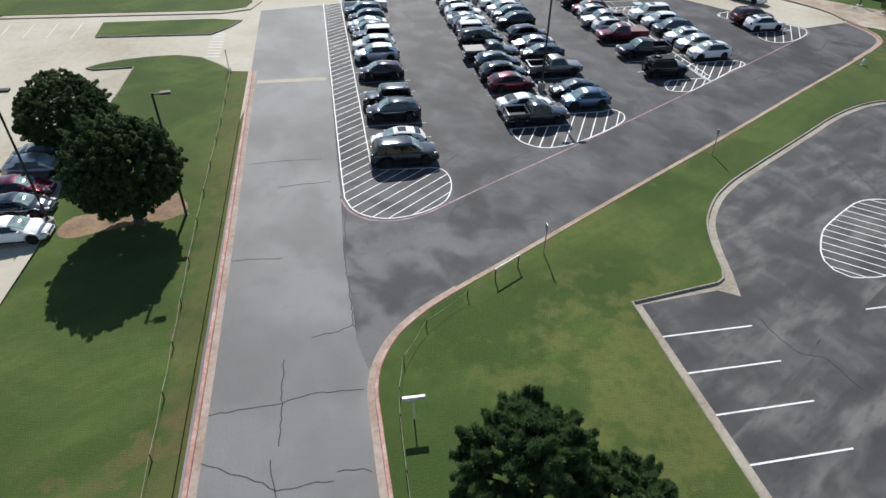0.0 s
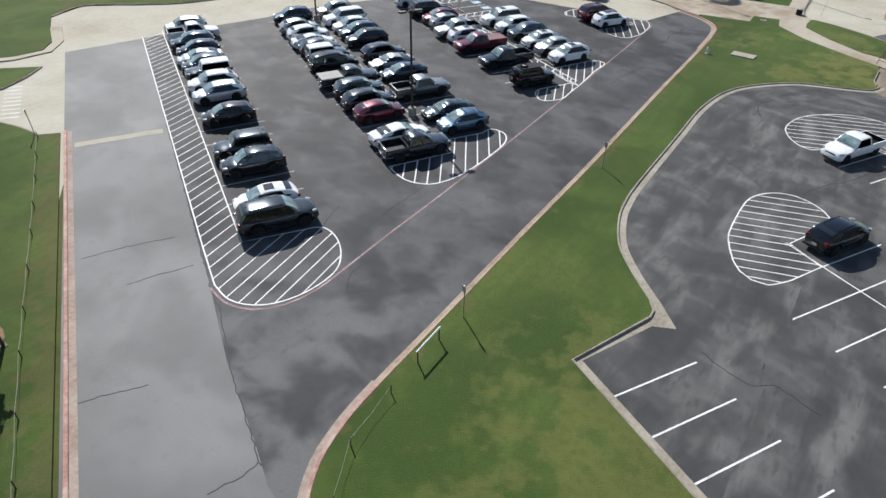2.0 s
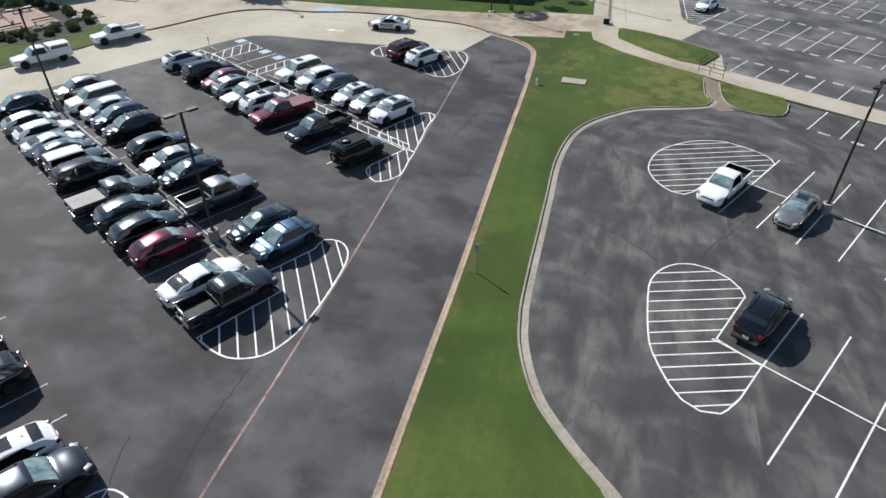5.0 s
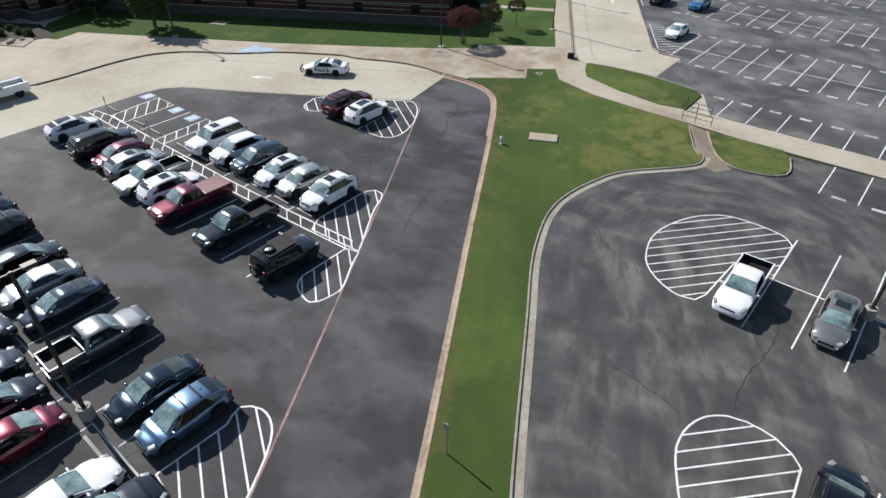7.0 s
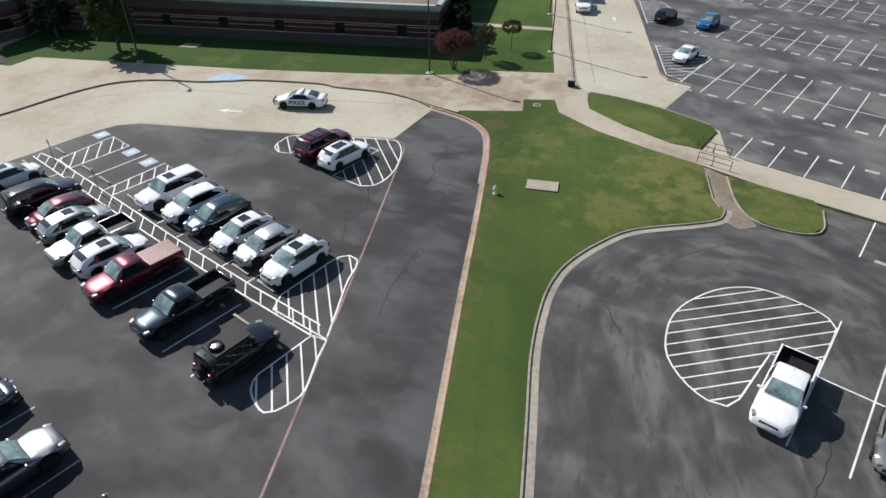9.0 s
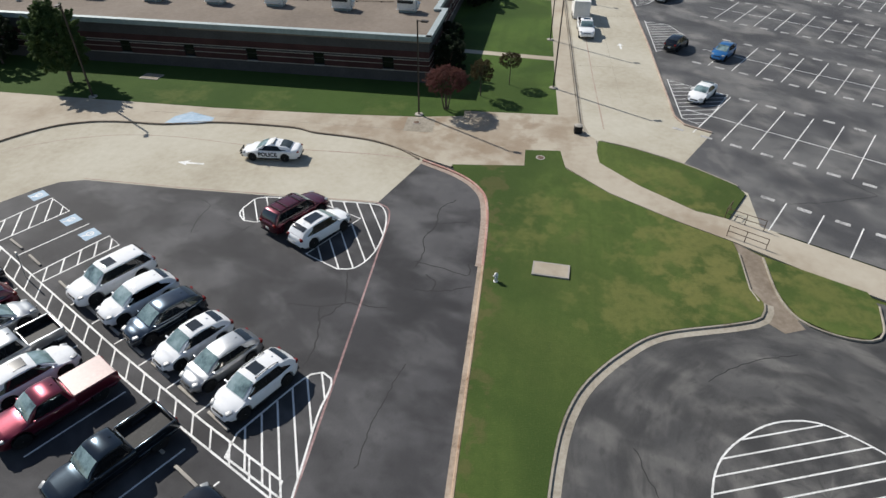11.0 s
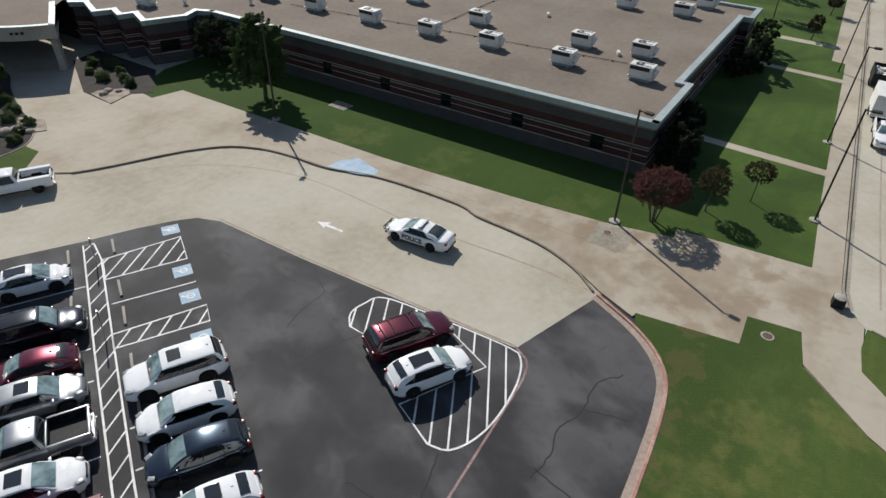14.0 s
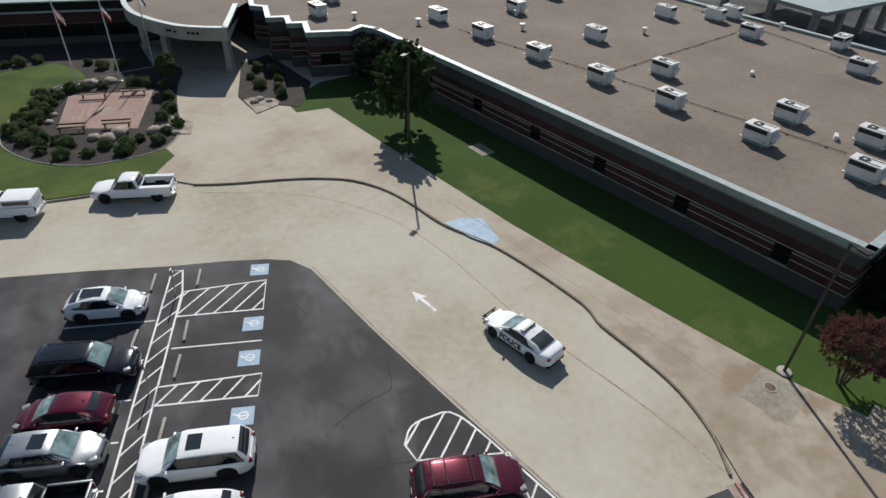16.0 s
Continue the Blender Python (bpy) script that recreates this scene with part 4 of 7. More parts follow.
for u in (91, 85.61, 82.72, 78.55):
    bay_square(u, 44.26)
bm = bmesh.new()
vs = [bm.verts.new((x, y, 0.1)) for x, y in ((96.54, 55.09), (98.04, 54.9), (99.34, 53.81), (98.45, 50.93), (97.55, 50.82), (96.94, 52.51))]
bm.faces.new(vs)
ext = bmesh.ops.extrude_face_region(bm, geom=list(bm.faces))
bmesh.ops.translate(bm, vec=(0, 0, 0.026), verts=[g for g in ext["geom"] if isinstance(g, bmesh.types.BMVert)])
tagged(part("kerb_ramp", bm, BLUE), "faded blue painted kerb ramp on the plaza", "ramp", "", "structure")


# cracks and seams
def crack(a, b, width, seed, mat=None, z=0.0105, jag=0.12):
    r = random.Random(seed)
    if len(a) > 2:
        line = smooth_line(a, 0.3)
        line = [p + Vector((r.uniform(-1, 1), r.uniform(-1, 1))) * jag * 0.4 for p in line]
        bm = bmesh.new()
        sweep(bm, line, [(-width / 2, z - 0.01), (-width / 2 * 0.8, z), (width / 2, z), (width / 2, z - 0.01)])
        return tagged(part("crack", bm, mat or CRACK), "dark jagged crack in the asphalt", "crack", "pavement cracks", "structure")
    a, b = Vector(a), Vector(b)
    d = b - a
    nrm = Vector((-d.y, d.x)).normalized()
    n = max(4, int(d.length / 0.35))
    off, line = 0.0, []
    for k in range(n + 1):
        off = off * 0.9 + r.uniform(-1, 1) * jag
        line.append(a + d * k / n + nrm * off * math.sin(math.pi * min(1, (k + 1) / 4, (n - k + 1) / 4) / 2))
    bm = bmesh.new()
    sweep(bm, line, [(-width / 2, z - 0.01), (-width / 2 * r.uniform(0.6, 1), z), (width / 2, z), (width / 2, z - 0.01)])
    tagged(part("crack", bm, mat or CRACK), "dark jagged crack in the asphalt", "crack", "pavement cracks", "structure")


ROAD_CRACKS = [
    ((4.8, 20.7), (6.4, 19.9), (8.0, 19.1)), ((8.0, 19.1), (9.6, 18.6), (11.5, 17.4)), ((9.4, 21.6), (8.0, 19.1), (6.8, 17.0)), ((3.8, 18.3), (4.4, 17.3), (5.2, 16.1), (5.7, 15.1)), ((5.7, 15.1), (6.8, 14.6), (7.8, 14.0)),
    ((6.2, 16.6), (5.9, 15.9), (5.6, 14.8)), ((8.1, 14.3), (8.8, 13.9), (9.4, 13.4)), ((19.0, 31.0), (16.3, 26.7), (14.8, 23.8), (13.5, 21.3)), ((10.4, 31.1), (11.8, 30.3), (13.3, 29.3)), ((17.1, 37.0), (18.8, 36.3), (20.5, 35.4)), ((11.3, 22.1), (12.7, 21.6), (13.6, 21.5)),
    ((16.83, 41.5), (19.2, 40.4), (21.64, 38.84)), ((20.3, 33.8), (26, 44), (31.6, 54.2)), ((19.95, 33.2), (19.2, 31.6), (18.9, 30.8)),
]
LOT_CRACKS = [
    ((78.0, 31.3), (76.5, 30.8), (75.0, 30.5)), ((75.0, 30.5), (73.9, 31.1), (73.3, 31.5), (71.3, 31.1), (69.7, 31.2)), ((74.3, 34.0), (74.4, 31.9), (75.0, 30.5), (75.0, 29.5), (75.0, 27.8)), ((74.4, 31.9), (73.8, 31.8), (73.2, 31.6)),
    ((88.2, 25.4), (86.8, 26.4), (84.4, 26.3), (82.9, 26.9), (80.8, 26.6), (79.4, 26.9)), ((84.7, 26.3), (85.0, 25.2), (85.3, 24.2)), ((80.0, 26.9), (79.5, 24.9), (79.1, 23.2), (80.4, 23.3)), ((78.7, 26.0), (78.1, 25.2), (77.0, 25.2)), ((77.0, 26.5), (77.3, 24.4), (78.0, 22.8)),
    ((85.0, 45.9), (83.9, 44.1), (82.2, 44.2), (80.2, 43.8)), ((78.9, 41.0), (80.5, 40.5), (82.4, 39.7)), ((83.0, 53.5), (83.2, 52.6), (83.2, 52.0)), ((28.6, 29.2), (32, 29.7), (36.3, 29.6)), ((30.8, 32.8), (29.6, 32.6), (28.4, 32.0)),
    ((63.7, 26.5), (67, 26.3), (70.7, 25.6)), ((46.5, 32.0), (44.4, 34.3), (41.6, 36.5)), ((24.2, 26.2), (25.6, 27.0), (27.4, 27.2)),
    ((31.8, 7.8), (31.2, 6.5), (31.0, 5.0), (31.6, 4.1), (30.9, 1.9)), ((32.9, 4.9), (32.6, 4.8), (32.3, 4.8)), ((67.3, 13.2), (65.9, 12.7), (64.6, 12.2)), ((60.0, 2.6), (57.5, 3.5), (54.0, 5.8), (52.4, 6.4)), ((54.0, 12.4), (53.3, 11.2), (51.6, 9.2)),
    ((72.4, 8.8), (74.2, 6.4), (75.4, 3.4)), ((95, -8), (93.4, -4), (92.2, 0)), ((97.2, -6), (96, -7.2), (95, -8)),
]
for k, run in enumerate(ROAD_CRACKS):
    crack(run, None, 0.062, 40 + k, CRACK_PALE, jag=0.16)
for k, run in enumerate(LOT_CRACKS):
    crack(run, None, 0.085 if k < 9 else 0.055, 70 + k, jag=0.18)
for k, (a, b) in enumerate((((97.67, 26.84), (103.51, 27.23)), ((100.22, 20.04), (105.06, 20.22)), ((98.72, 57.87), (99.36, 32.02)), ((110.25, 11.37), (191.21, 15.15)), ((120.36, 6.93), (119.85, 15.97)), ((140.59, 7.83), (139.93, 16.87)))):
    crack(a, b, 0.03, 200 + k, JOINT, 0.006 if a[0] < 97 or a[0] > 105 else 0.126, 0.0)


# wheel stops
def wheel_stop(u, v):
    bm = bmesh.new()
    box(bm, 0, 0, 0.075, 1.75, 0.17, 0.13, 0.035)
    ob = tagged(part("wheel_stop", bm, STONE, smooth=True), "weathered pale concrete wheel stop at a bay's head", "wheel stop", "wheel stops")
    x, y = uv(u, v)
    ob.matrix_basis = pose(x, y, 0, 0, 0, 61 + random.Random(int(u * 10)).uniform(-2, 2))


for u in (57.21, 59.94, 62.77, 68.28, 70.96, 73.64, 76.42, 79.1, 81.89, 84.99, 88.29, 90.4):
    wheel_stop(u, 37.55)
for u in (61.47, 64.18, 66.87, 69.55, 72.13, 74.8, 78.07, 82.54, 85.44, 90.54):
    wheel_stop(u, 40.38)
for u, v in ((48.66, 20.84), (51.07, 20.82), (53.38, 20.92)):
    wheel_stop(u, v)


# ---- school building ----
WX, WY, BACKX, NORTHY, PZ = 110.95, 31.95, 153.0, 84.5, 5.22
WN = 110.1
school = thing("school_building", "low brick school with banded walls and a flat tan roof", "building")


def wall_run(a, b, openings=(), top=PZ):
    """A banded wall from a to b, its outside on the right; openings as (start, width, sill, head) along it."""
    a, b = Vector(a), Vector(b)
    d = (b - a)
    length = d.length
    d.normalize()
    nrm = Vector((d.y, -d.x))
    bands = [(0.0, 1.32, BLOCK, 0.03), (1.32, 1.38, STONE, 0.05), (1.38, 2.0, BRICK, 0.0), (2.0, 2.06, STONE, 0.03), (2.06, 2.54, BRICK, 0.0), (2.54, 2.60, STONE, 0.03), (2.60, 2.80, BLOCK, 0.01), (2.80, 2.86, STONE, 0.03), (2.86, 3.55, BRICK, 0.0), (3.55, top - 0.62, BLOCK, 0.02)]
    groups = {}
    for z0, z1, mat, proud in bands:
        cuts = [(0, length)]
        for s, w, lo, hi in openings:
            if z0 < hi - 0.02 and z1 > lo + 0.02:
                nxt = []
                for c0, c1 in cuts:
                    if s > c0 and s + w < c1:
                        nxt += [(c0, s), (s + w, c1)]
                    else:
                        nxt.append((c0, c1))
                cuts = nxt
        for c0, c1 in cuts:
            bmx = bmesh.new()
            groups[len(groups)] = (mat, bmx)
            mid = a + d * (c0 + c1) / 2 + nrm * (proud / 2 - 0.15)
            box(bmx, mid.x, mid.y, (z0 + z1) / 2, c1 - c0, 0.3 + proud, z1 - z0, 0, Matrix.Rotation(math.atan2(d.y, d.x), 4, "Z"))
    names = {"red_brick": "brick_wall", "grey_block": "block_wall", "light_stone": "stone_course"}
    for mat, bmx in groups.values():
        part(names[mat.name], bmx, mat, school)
    # parapet: recessed strip coloured black for the soffit's shade, fascia, coping
    for name, mat, z0, z1, out, thick in (("soffit_shade", TRIM, top - 0.62, top - 0.52, -0.02, 0.25), ("fascia", FASCIA, top - 0.52, top - 0.05, 0.30, 0.55), ("coping", COPING, top - 0.05, top + 0.04, 0.34, 0.65)):
        bmx = bmesh.new()
        mid = a + d * length / 2 + nrm * (out - thick / 2)
        box(bmx, mid.x, mid.y, (z0 + z1) / 2, length + 2 * max(0, out), thick, z1 - z0, 0.012 if name != "soffit_shade" else 0, Matrix.Rotation(math.atan2(d.y, d.x), 4, "Z"))
        part(name, bmx, mat, school)
    for s, w, lo, hi in openings:
        mid = a + d * (s + w / 2)
        rot = Matrix.Rotation(math.atan2(d.y, d.x), 4, "Z")
        bmx = bmesh.new()
        for du, dz, su, sz in ((-w / 2 + 0.03, 0, 0.06, hi - lo), (w / 2 - 0.03, 0, 0.06, hi - lo), (0, (hi - lo) / 2 - 0.03, w, 0.06), (0, -(hi - lo) / 2 + 0.03, w, 0.06), (0, 0.1, w, 0.05)):
            p = mid + d * du - nrm * 0.12
            box(bmx, p.x, p.y, (lo + hi) / 2 + dz, su, 0.08, sz, 0, rot)
        win = part("window", bmx, TRIM, school)
        bmx = bmesh.new()
        p = mid - nrm * 0.15
        box(bmx, p.x, p.y, (lo + hi) / 2, w - 0.06, 0.02, hi - lo - 0.06, 0, rot)
        part("pane", bmx, WINDOW, win)
        bmx = bmesh.new()
        p = mid + nrm * 0.0
        box(bmx, p.x, p.y, lo - 0.04, w + 0.1, 0.24, 0.08, 0.01, rot)
        part("sill", bmx, STONE, win)


front_open = [(s, 1.25, 1.40, 2.75) for s in (NORTHY - 75.6, NORTHY - 67.8, NORTHY - 60.0, NORTHY - 52.6, NORTHY - 44.8, NORTHY - 37.0)]
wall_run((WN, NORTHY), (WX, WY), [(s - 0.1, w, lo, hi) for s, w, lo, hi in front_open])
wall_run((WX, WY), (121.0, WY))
wall_run((121.0, WY), (121.0, WY + 1.0), top=PZ - 0.002)
wall_run((121.0, WY + 1.0), (148.0, WY + 1.0), [(s, 1.25, 1.40, 2.75) for s in (4, 11, 18)])
wall_run((148.0, WY + 1.0), (148.0, WY - 0.2), top=PZ - 0.002)
wall_run((148.0, WY - 0.2), (BACKX, WY - 0.2), top=PZ - 0.004)
wall_run((BACKX, WY - 0.2), (BACKX, 112), top=PZ)
# unseen north wall, added to block sun that would reach under the canopy
wall_run((BACKX, 112), (99.5, 112), top=PZ - 0.006)
# stepped wing towards the entrance
steps = [(WN, NORTHY), (109.2, 86.4), (107.1, 85.6), (103.0, 87.5), (104.4, 90.9), (102.8, 91.6), (103.7, 94.0), (101.8, 94.9), (103.5, 99.2), (102.4, 100.5), (103.6, 104)]
for a, b in zip(steps, steps[1:]):
    a, b = b, a
    big = Vector(b) - Vector(a)
    wall_run(a, b, [(big.length * 0.25, big.length * 0.5, 1.40, 2.75)] if big.length > 3.4 and a != steps[1] else (), top=PZ + 0.004 * steps.index(b))
roof_pts = [(WX - 0.1, WY - 0.1), (121.0, WY - 0.1), (121.0, WY + 0.9), (148, WY + 0.9), (148, WY - 0.3), (BACKX, WY - 0.3), (BACKX, 112), (103.6, 112)] + [(x + 0.05, y) for x, y in steps[::-1]]
slab("roof", roof_pts, PZ - 0.75, PZ - 0.28, ROOF, "", "", parent=school)

# entrance canopy: curved fascia on square stone columns
canopy = thing("entrance_canopy", "curved entrance canopy on stone columns with unread lettering", "canopy")
arc = smooth_line([(90.2, 111.5), (89.4, 107.5), (89.4, 103.0), (91.3, 97.4), (93.4, 94.8), (96.0, 92.9)], 0.5)
back = [Vector((98.5, 97.2)), Vector((100.9, 101.4)), Vector((103.4, 103.5)), Vector((103, 112))]
bm = bmesh.new()
vs = [bm.verts.new((p.x, p.y, 5.0)) for p in arc + back]
bmesh.ops.triangulate(bm, faces=[bm.faces.new(vs)])
part("canopy_roof", bm, ROOF, canopy)
bm = bmesh.new()
sweep(bm, arc + [Vector((98.5, 97.2)), Vector((100.9, 101.4))], [(0.0, 3.95), (0.0, 5.35), (-0.45, 5.35), (-0.45, 3.95)])
part("canopy_fascia", bm, STONE, canopy)
bm = bmesh.new()
sweep(bm, arc + [Vector((98.5, 97.2)), Vector((100.9, 101.4))], [(0.08, 5.33), (0.08, 5.45), (-0.55, 5.45), (-0.55, 5.33)])
part("canopy_coping", bm, COPING, canopy)
for x, y in ((90.9, 107.6), (91.5, 101.0), (96.3, 94.5)):
    bm = bmesh.new()
    box(bm, x, y, 2.05, 0.72, 0.72, 4.0, 0.04, Matrix.Rotation(radians(40), 4, "Z"))
    for z in (1.2, 2.5):
        box(bm, x, y, z, 0.76, 0.76, 0.1, 0.02, Matrix.Rotation(radians(40), 4, "Z"))
    box(bm, x, y, 0.35, 0.86, 0.86, 0.5, 0.04, Matrix.Rotation(radians(40), 4, "Z"))
    part("column", bm, STONE, canopy)
for i in range(5, 13):
    p, q = arc[-2 - i * 1], arc[-3 - i * 1]
    if i in (8, 9):
        continue
    d = (q - p).normalized()
    o = Vector((-d.y, d.x)) * -0.03
    bm = bmesh.new()
    box(bm, p.x - abs(o.x) - 0.02, p.y - abs(o.y) - 0.02, 4.75, 0.34, 0.05, 0.26, 0, Matrix.Rotation(math.atan2(d.y, d.x), 4, "Z"))
    part("letter_bar", bm, TRIM, canopy)
for k in range(6):
    bm = bmesh.new()
    box(bm, 103.2, 102 + 2 * k, 2.0, 0.2, 1.99, 4.0)
    part("glass_door", bm, WINDOW, canopy)

# further wing with a band of dark windows
wing = thing("school_wing", "far school wing with a long band of dark windows", "building")
skew = radians(-23.5)
ahead, inward = Vector((math.cos(skew), math.sin(skew))), Vector((-math.sin(skew), math.cos(skew)))
turned = Matrix.Rotation(skew, 4, "Z")
front = Vector((83.7, 113.45)) - ahead * 17


def wing_slab(name, mat, z0, z1, setback, depth):
    """One storey band of the wing, set back from its front line."""
    bmw = bmesh.new()
    p = front + inward * (setback + depth / 2)
    box(bmw, p.x, p.y, (z0 + z1) / 2, 50, depth, z1 - z0, 0, turned)
    return part(name, bmw, mat, wing)


wing_slab("base_wall", BLOCK, 0, 1.0, 0.5, 10)
wing_slab("window_band", WINDOW, 1.0, 2.55, 0.62, 9.8)
wing_slab("stone_course", BLOCK, 2.55, 2.75, 0.42, 10)
wing_slab("upper_wall", BRICK, 2.75, 4.05, 0.5, 10)
wing_slab("eaves", COPING, 4.05, 4.2, 0.0, 11)
# upper wall in near-black glass colour, which stands for its shaded side
wing_slab("shade_dark_upper_wall", WINDOW, 4.2, 5.15, 0.45, 9.8)
wing_slab("coping", FASCIA, 5.15, 5.3, 0.3, 10.2)
for k in range(13):
    p = front + ahead * (4 * k - 24) + inward * 0.58
    bm = bmesh.new()
    box(bm, p.x, p.y, 1.775, 0.14, 0.16, 1.55, 0, turned)
    part("mullion", bm, TRIM, wing)
# plain filler block, added to keep sunlight from the ground behind the canopy
bm = bmesh.new()
box(bm, 95.3, 116.6, 2.6, 9.4, 11, 5.2, 0.03)
part("sun_stop_block", bm, BLOCK, wing)


# covered walk behind the school
walkway = thing("covered_walkway", "pale concrete covered walk on square columns behind the school", "canopy")
for nm, z0, z1, grow, mt in (("walk_roof", 4.3, 4.75, 0.0, STONE), ("roof_edge", 4.75, 4.85, 0.12, COPING)):
    bm = bmesh.new()
    box(bm, 176, 68, (z0 + z1) / 2, 18 + grow, 20 + grow, z1 - z0, 0.02, Matrix.Rotation(radians(-8), 4, "Z"))
    part(nm, bm, mt, walkway)
for x, y in ((167.4, 61.0), (173.0, 59.9), (179.0, 58.9), (184.2, 58.0), (168.5, 68.0), (169.8, 76.0)):
    bm = bmesh.new()
    box(bm, x, y, 2.15, 0.9, 0.9, 4.3, 0.04, Matrix.Rotation(radians(-8), 4, "Z"))
    part("column", bm, STONE, walkway)
slab("courtyard", [(153.6, 36), (215, 34), (215, 120), (153.6, 120)], -0.03, 0.03, ASPHALT_LOT, "dark ground of the yard behind the school", "yard")

# ---- roof equipment ----
def rooftop_unit():
    ob = thing("rooftop_unit", "white packaged air conditioning unit on the flat roof", "air conditioner", "rooftop units")
    bm = bmesh.new()
    box(bm, 0.05, 0, 0.16, 2.0, 1.15, 0.32)
    part("curb", bm, FASCIA, ob)
    bm = bmesh.new()
    box(bm, 0.05, 0, 0.36, 2.45, 1.5, 0.1, 0.02)
    part("base_tray", bm, AC_WHITE, ob)
    bm = bmesh.new()
    box(bm, 0, 0, 0.92, 2.2, 1.3, 1.04, 0.03)
    part("cabinet", bm, AC_WHITE, ob)
    bm = bmesh.new()
    box(bm, 0, 0, 1.46, 2.28, 1.38, 0.06, 0.02)
    part("lid", bm, AC_WHITE, ob)
    for x, y, sx, sy in ((-0.1, -0.66, 1.85, 0.04), (-1.11, 0, 0.04, 1.05)):
        bm = bmesh.new()
        box(bm, x, y, 1.22, sx, sy, 0.34)
        part("coil", bm, AC_DARK, ob)
    for y in (-0.42, 0.42):
        bm = bmesh.new()
        box(bm, 0.15, y, 1.495, 1.5, 0.14, 0.02)
        part("top_slot", bm, AC_DARK, ob)
    bm = bmesh.new()
    lathe(bm, [(0.40, 1.46), (0.40, 1.50), (0.36, 1.51), (0.10, 1.49)], 18, Matrix.Translation((-0.3, 0, 0)))
    part("fan_guard", bm, AC_DARK, ob)
    bm = bmesh.new()
    lathe(bm, [(0.13, 1.47), (0.13, 1.53), (0.04, 1.54)], 12, Matrix.Translation((-0.3, 0, 0)))
    part("fan_hub", bm, AC_WHITE, ob)
    bm = bmesh.new()
    box(bm, 1.25, 0.1, 0.8, 0.35, 0.7, 0.6, 0.03, Matrix.Rotation(radians(20), 4, "Y"))
    part("hood", bm, AC_WHITE, ob)
    bm = bmesh.new()
    tube(bm, (0.9, -0.7, 0.5), (0.9, -1.1, 0.5), 0.03)
    tube(bm, (0.9, -1.1, 0.5), (0.9, -1.1, 0.02), 0.03)
    part("gas_pipe", bm, STEEL, ob)
    return ob


RZ = PZ - 0.28
unit = rooftop_unit()
unit.matrix_basis = pose(120.2, 36.3, RZ, 0, 0, -90)
for x, y, a in ((126.65, 38.3, -90), (119.5, 44, -90), (125.85, 44.7, -90), (119.6, 52.4, -90), (125.95, 57.5, -90), (119, 59.8, -90), (118.7, 67.8, -90), (128.95, 68.7, 90), (118.5, 76.1, -90), (118.4, 84, 90), (144.4, 39.2, -90), (150, 37.8, -90), (143.6, 46.2, -90), (150.6, 51.2, 0), (145.3, 59.2, -90), (148.4, 65.6, 90), (151.2, 65, 90), (143.8, 69.8, 90), (107.4, 93.2, -90), (112.0, 98, -90), (129.05, 81.7, -90), (138.4, 84.2, 90)):
    copy_thing(unit, pose(x, y, RZ, 0, 0, a))


def roof_vent(x, y, h=0.75, r=0.2):
    bm = bmesh.new()
    lathe(bm, [(r, 0), (r, h * 0.7), (r * 1.7, h * 0.72), (r * 1.7, h * 0.95), (r * 0.6, h)], 14)
    ob = tagged(part("roof_vent", bm, AC_WHITE, smooth=True), "small pale capped vent on the flat roof", "vent", "roof vents")
    ob.matrix_basis = pose(x, y, RZ)


for x, y in ((128.1, 80.6), (124.6, 75.9), (135.8, 67.0), (152.4, 58.9), (115.5, 84), (110.5, 90)):
    roof_vent(x, y)
for x, y in ((125.6, 40.5), (133.8, 52.4), (122.1, 69.2)):
    bm = bmesh.new()
    box(bm, 0, 0, 0.2, 0.9, 0.3, 0.4, 0.05)
    tagged(part("roof_box", bm, AC_WHITE), "small white duct box on the flat roof", "vent", "roof boxes").matrix_basis = pose(x, y, RZ, 0, 0, 25)
pipe = thing("roof_gas_pipe", "thin gas pipe on blocks across the roof", "pipe")
for a, b in (((118.2, 80), (121.0, 60)), ((121.0, 60), (123.5, 38.7)), ((121.2, 60.8), (149.5, 61)), ((147, 48), (149.5, 61)), ((149.5, 61), (150.5, 70))):
    bm = bmesh.new()
    tube(bm, (*a, RZ + 0.10), (*b, RZ + 0.10), 0.035)
    run = part("pipe_run", bm, RUST, pipe)
    n = int((Vector(a) - Vector(b)).length / 3)
    for k in range(n):
        p = Vector(a).lerp(Vector(b), (k + 0.5) / n)
        bm = bmesh.new()
        box(bm, p.x, p.y, RZ + 0.035, 0.22, 0.14, 0.07)
        part("block", bm, TRIM, run)


# ---- vehicles ----
CAR_PAINT = {}
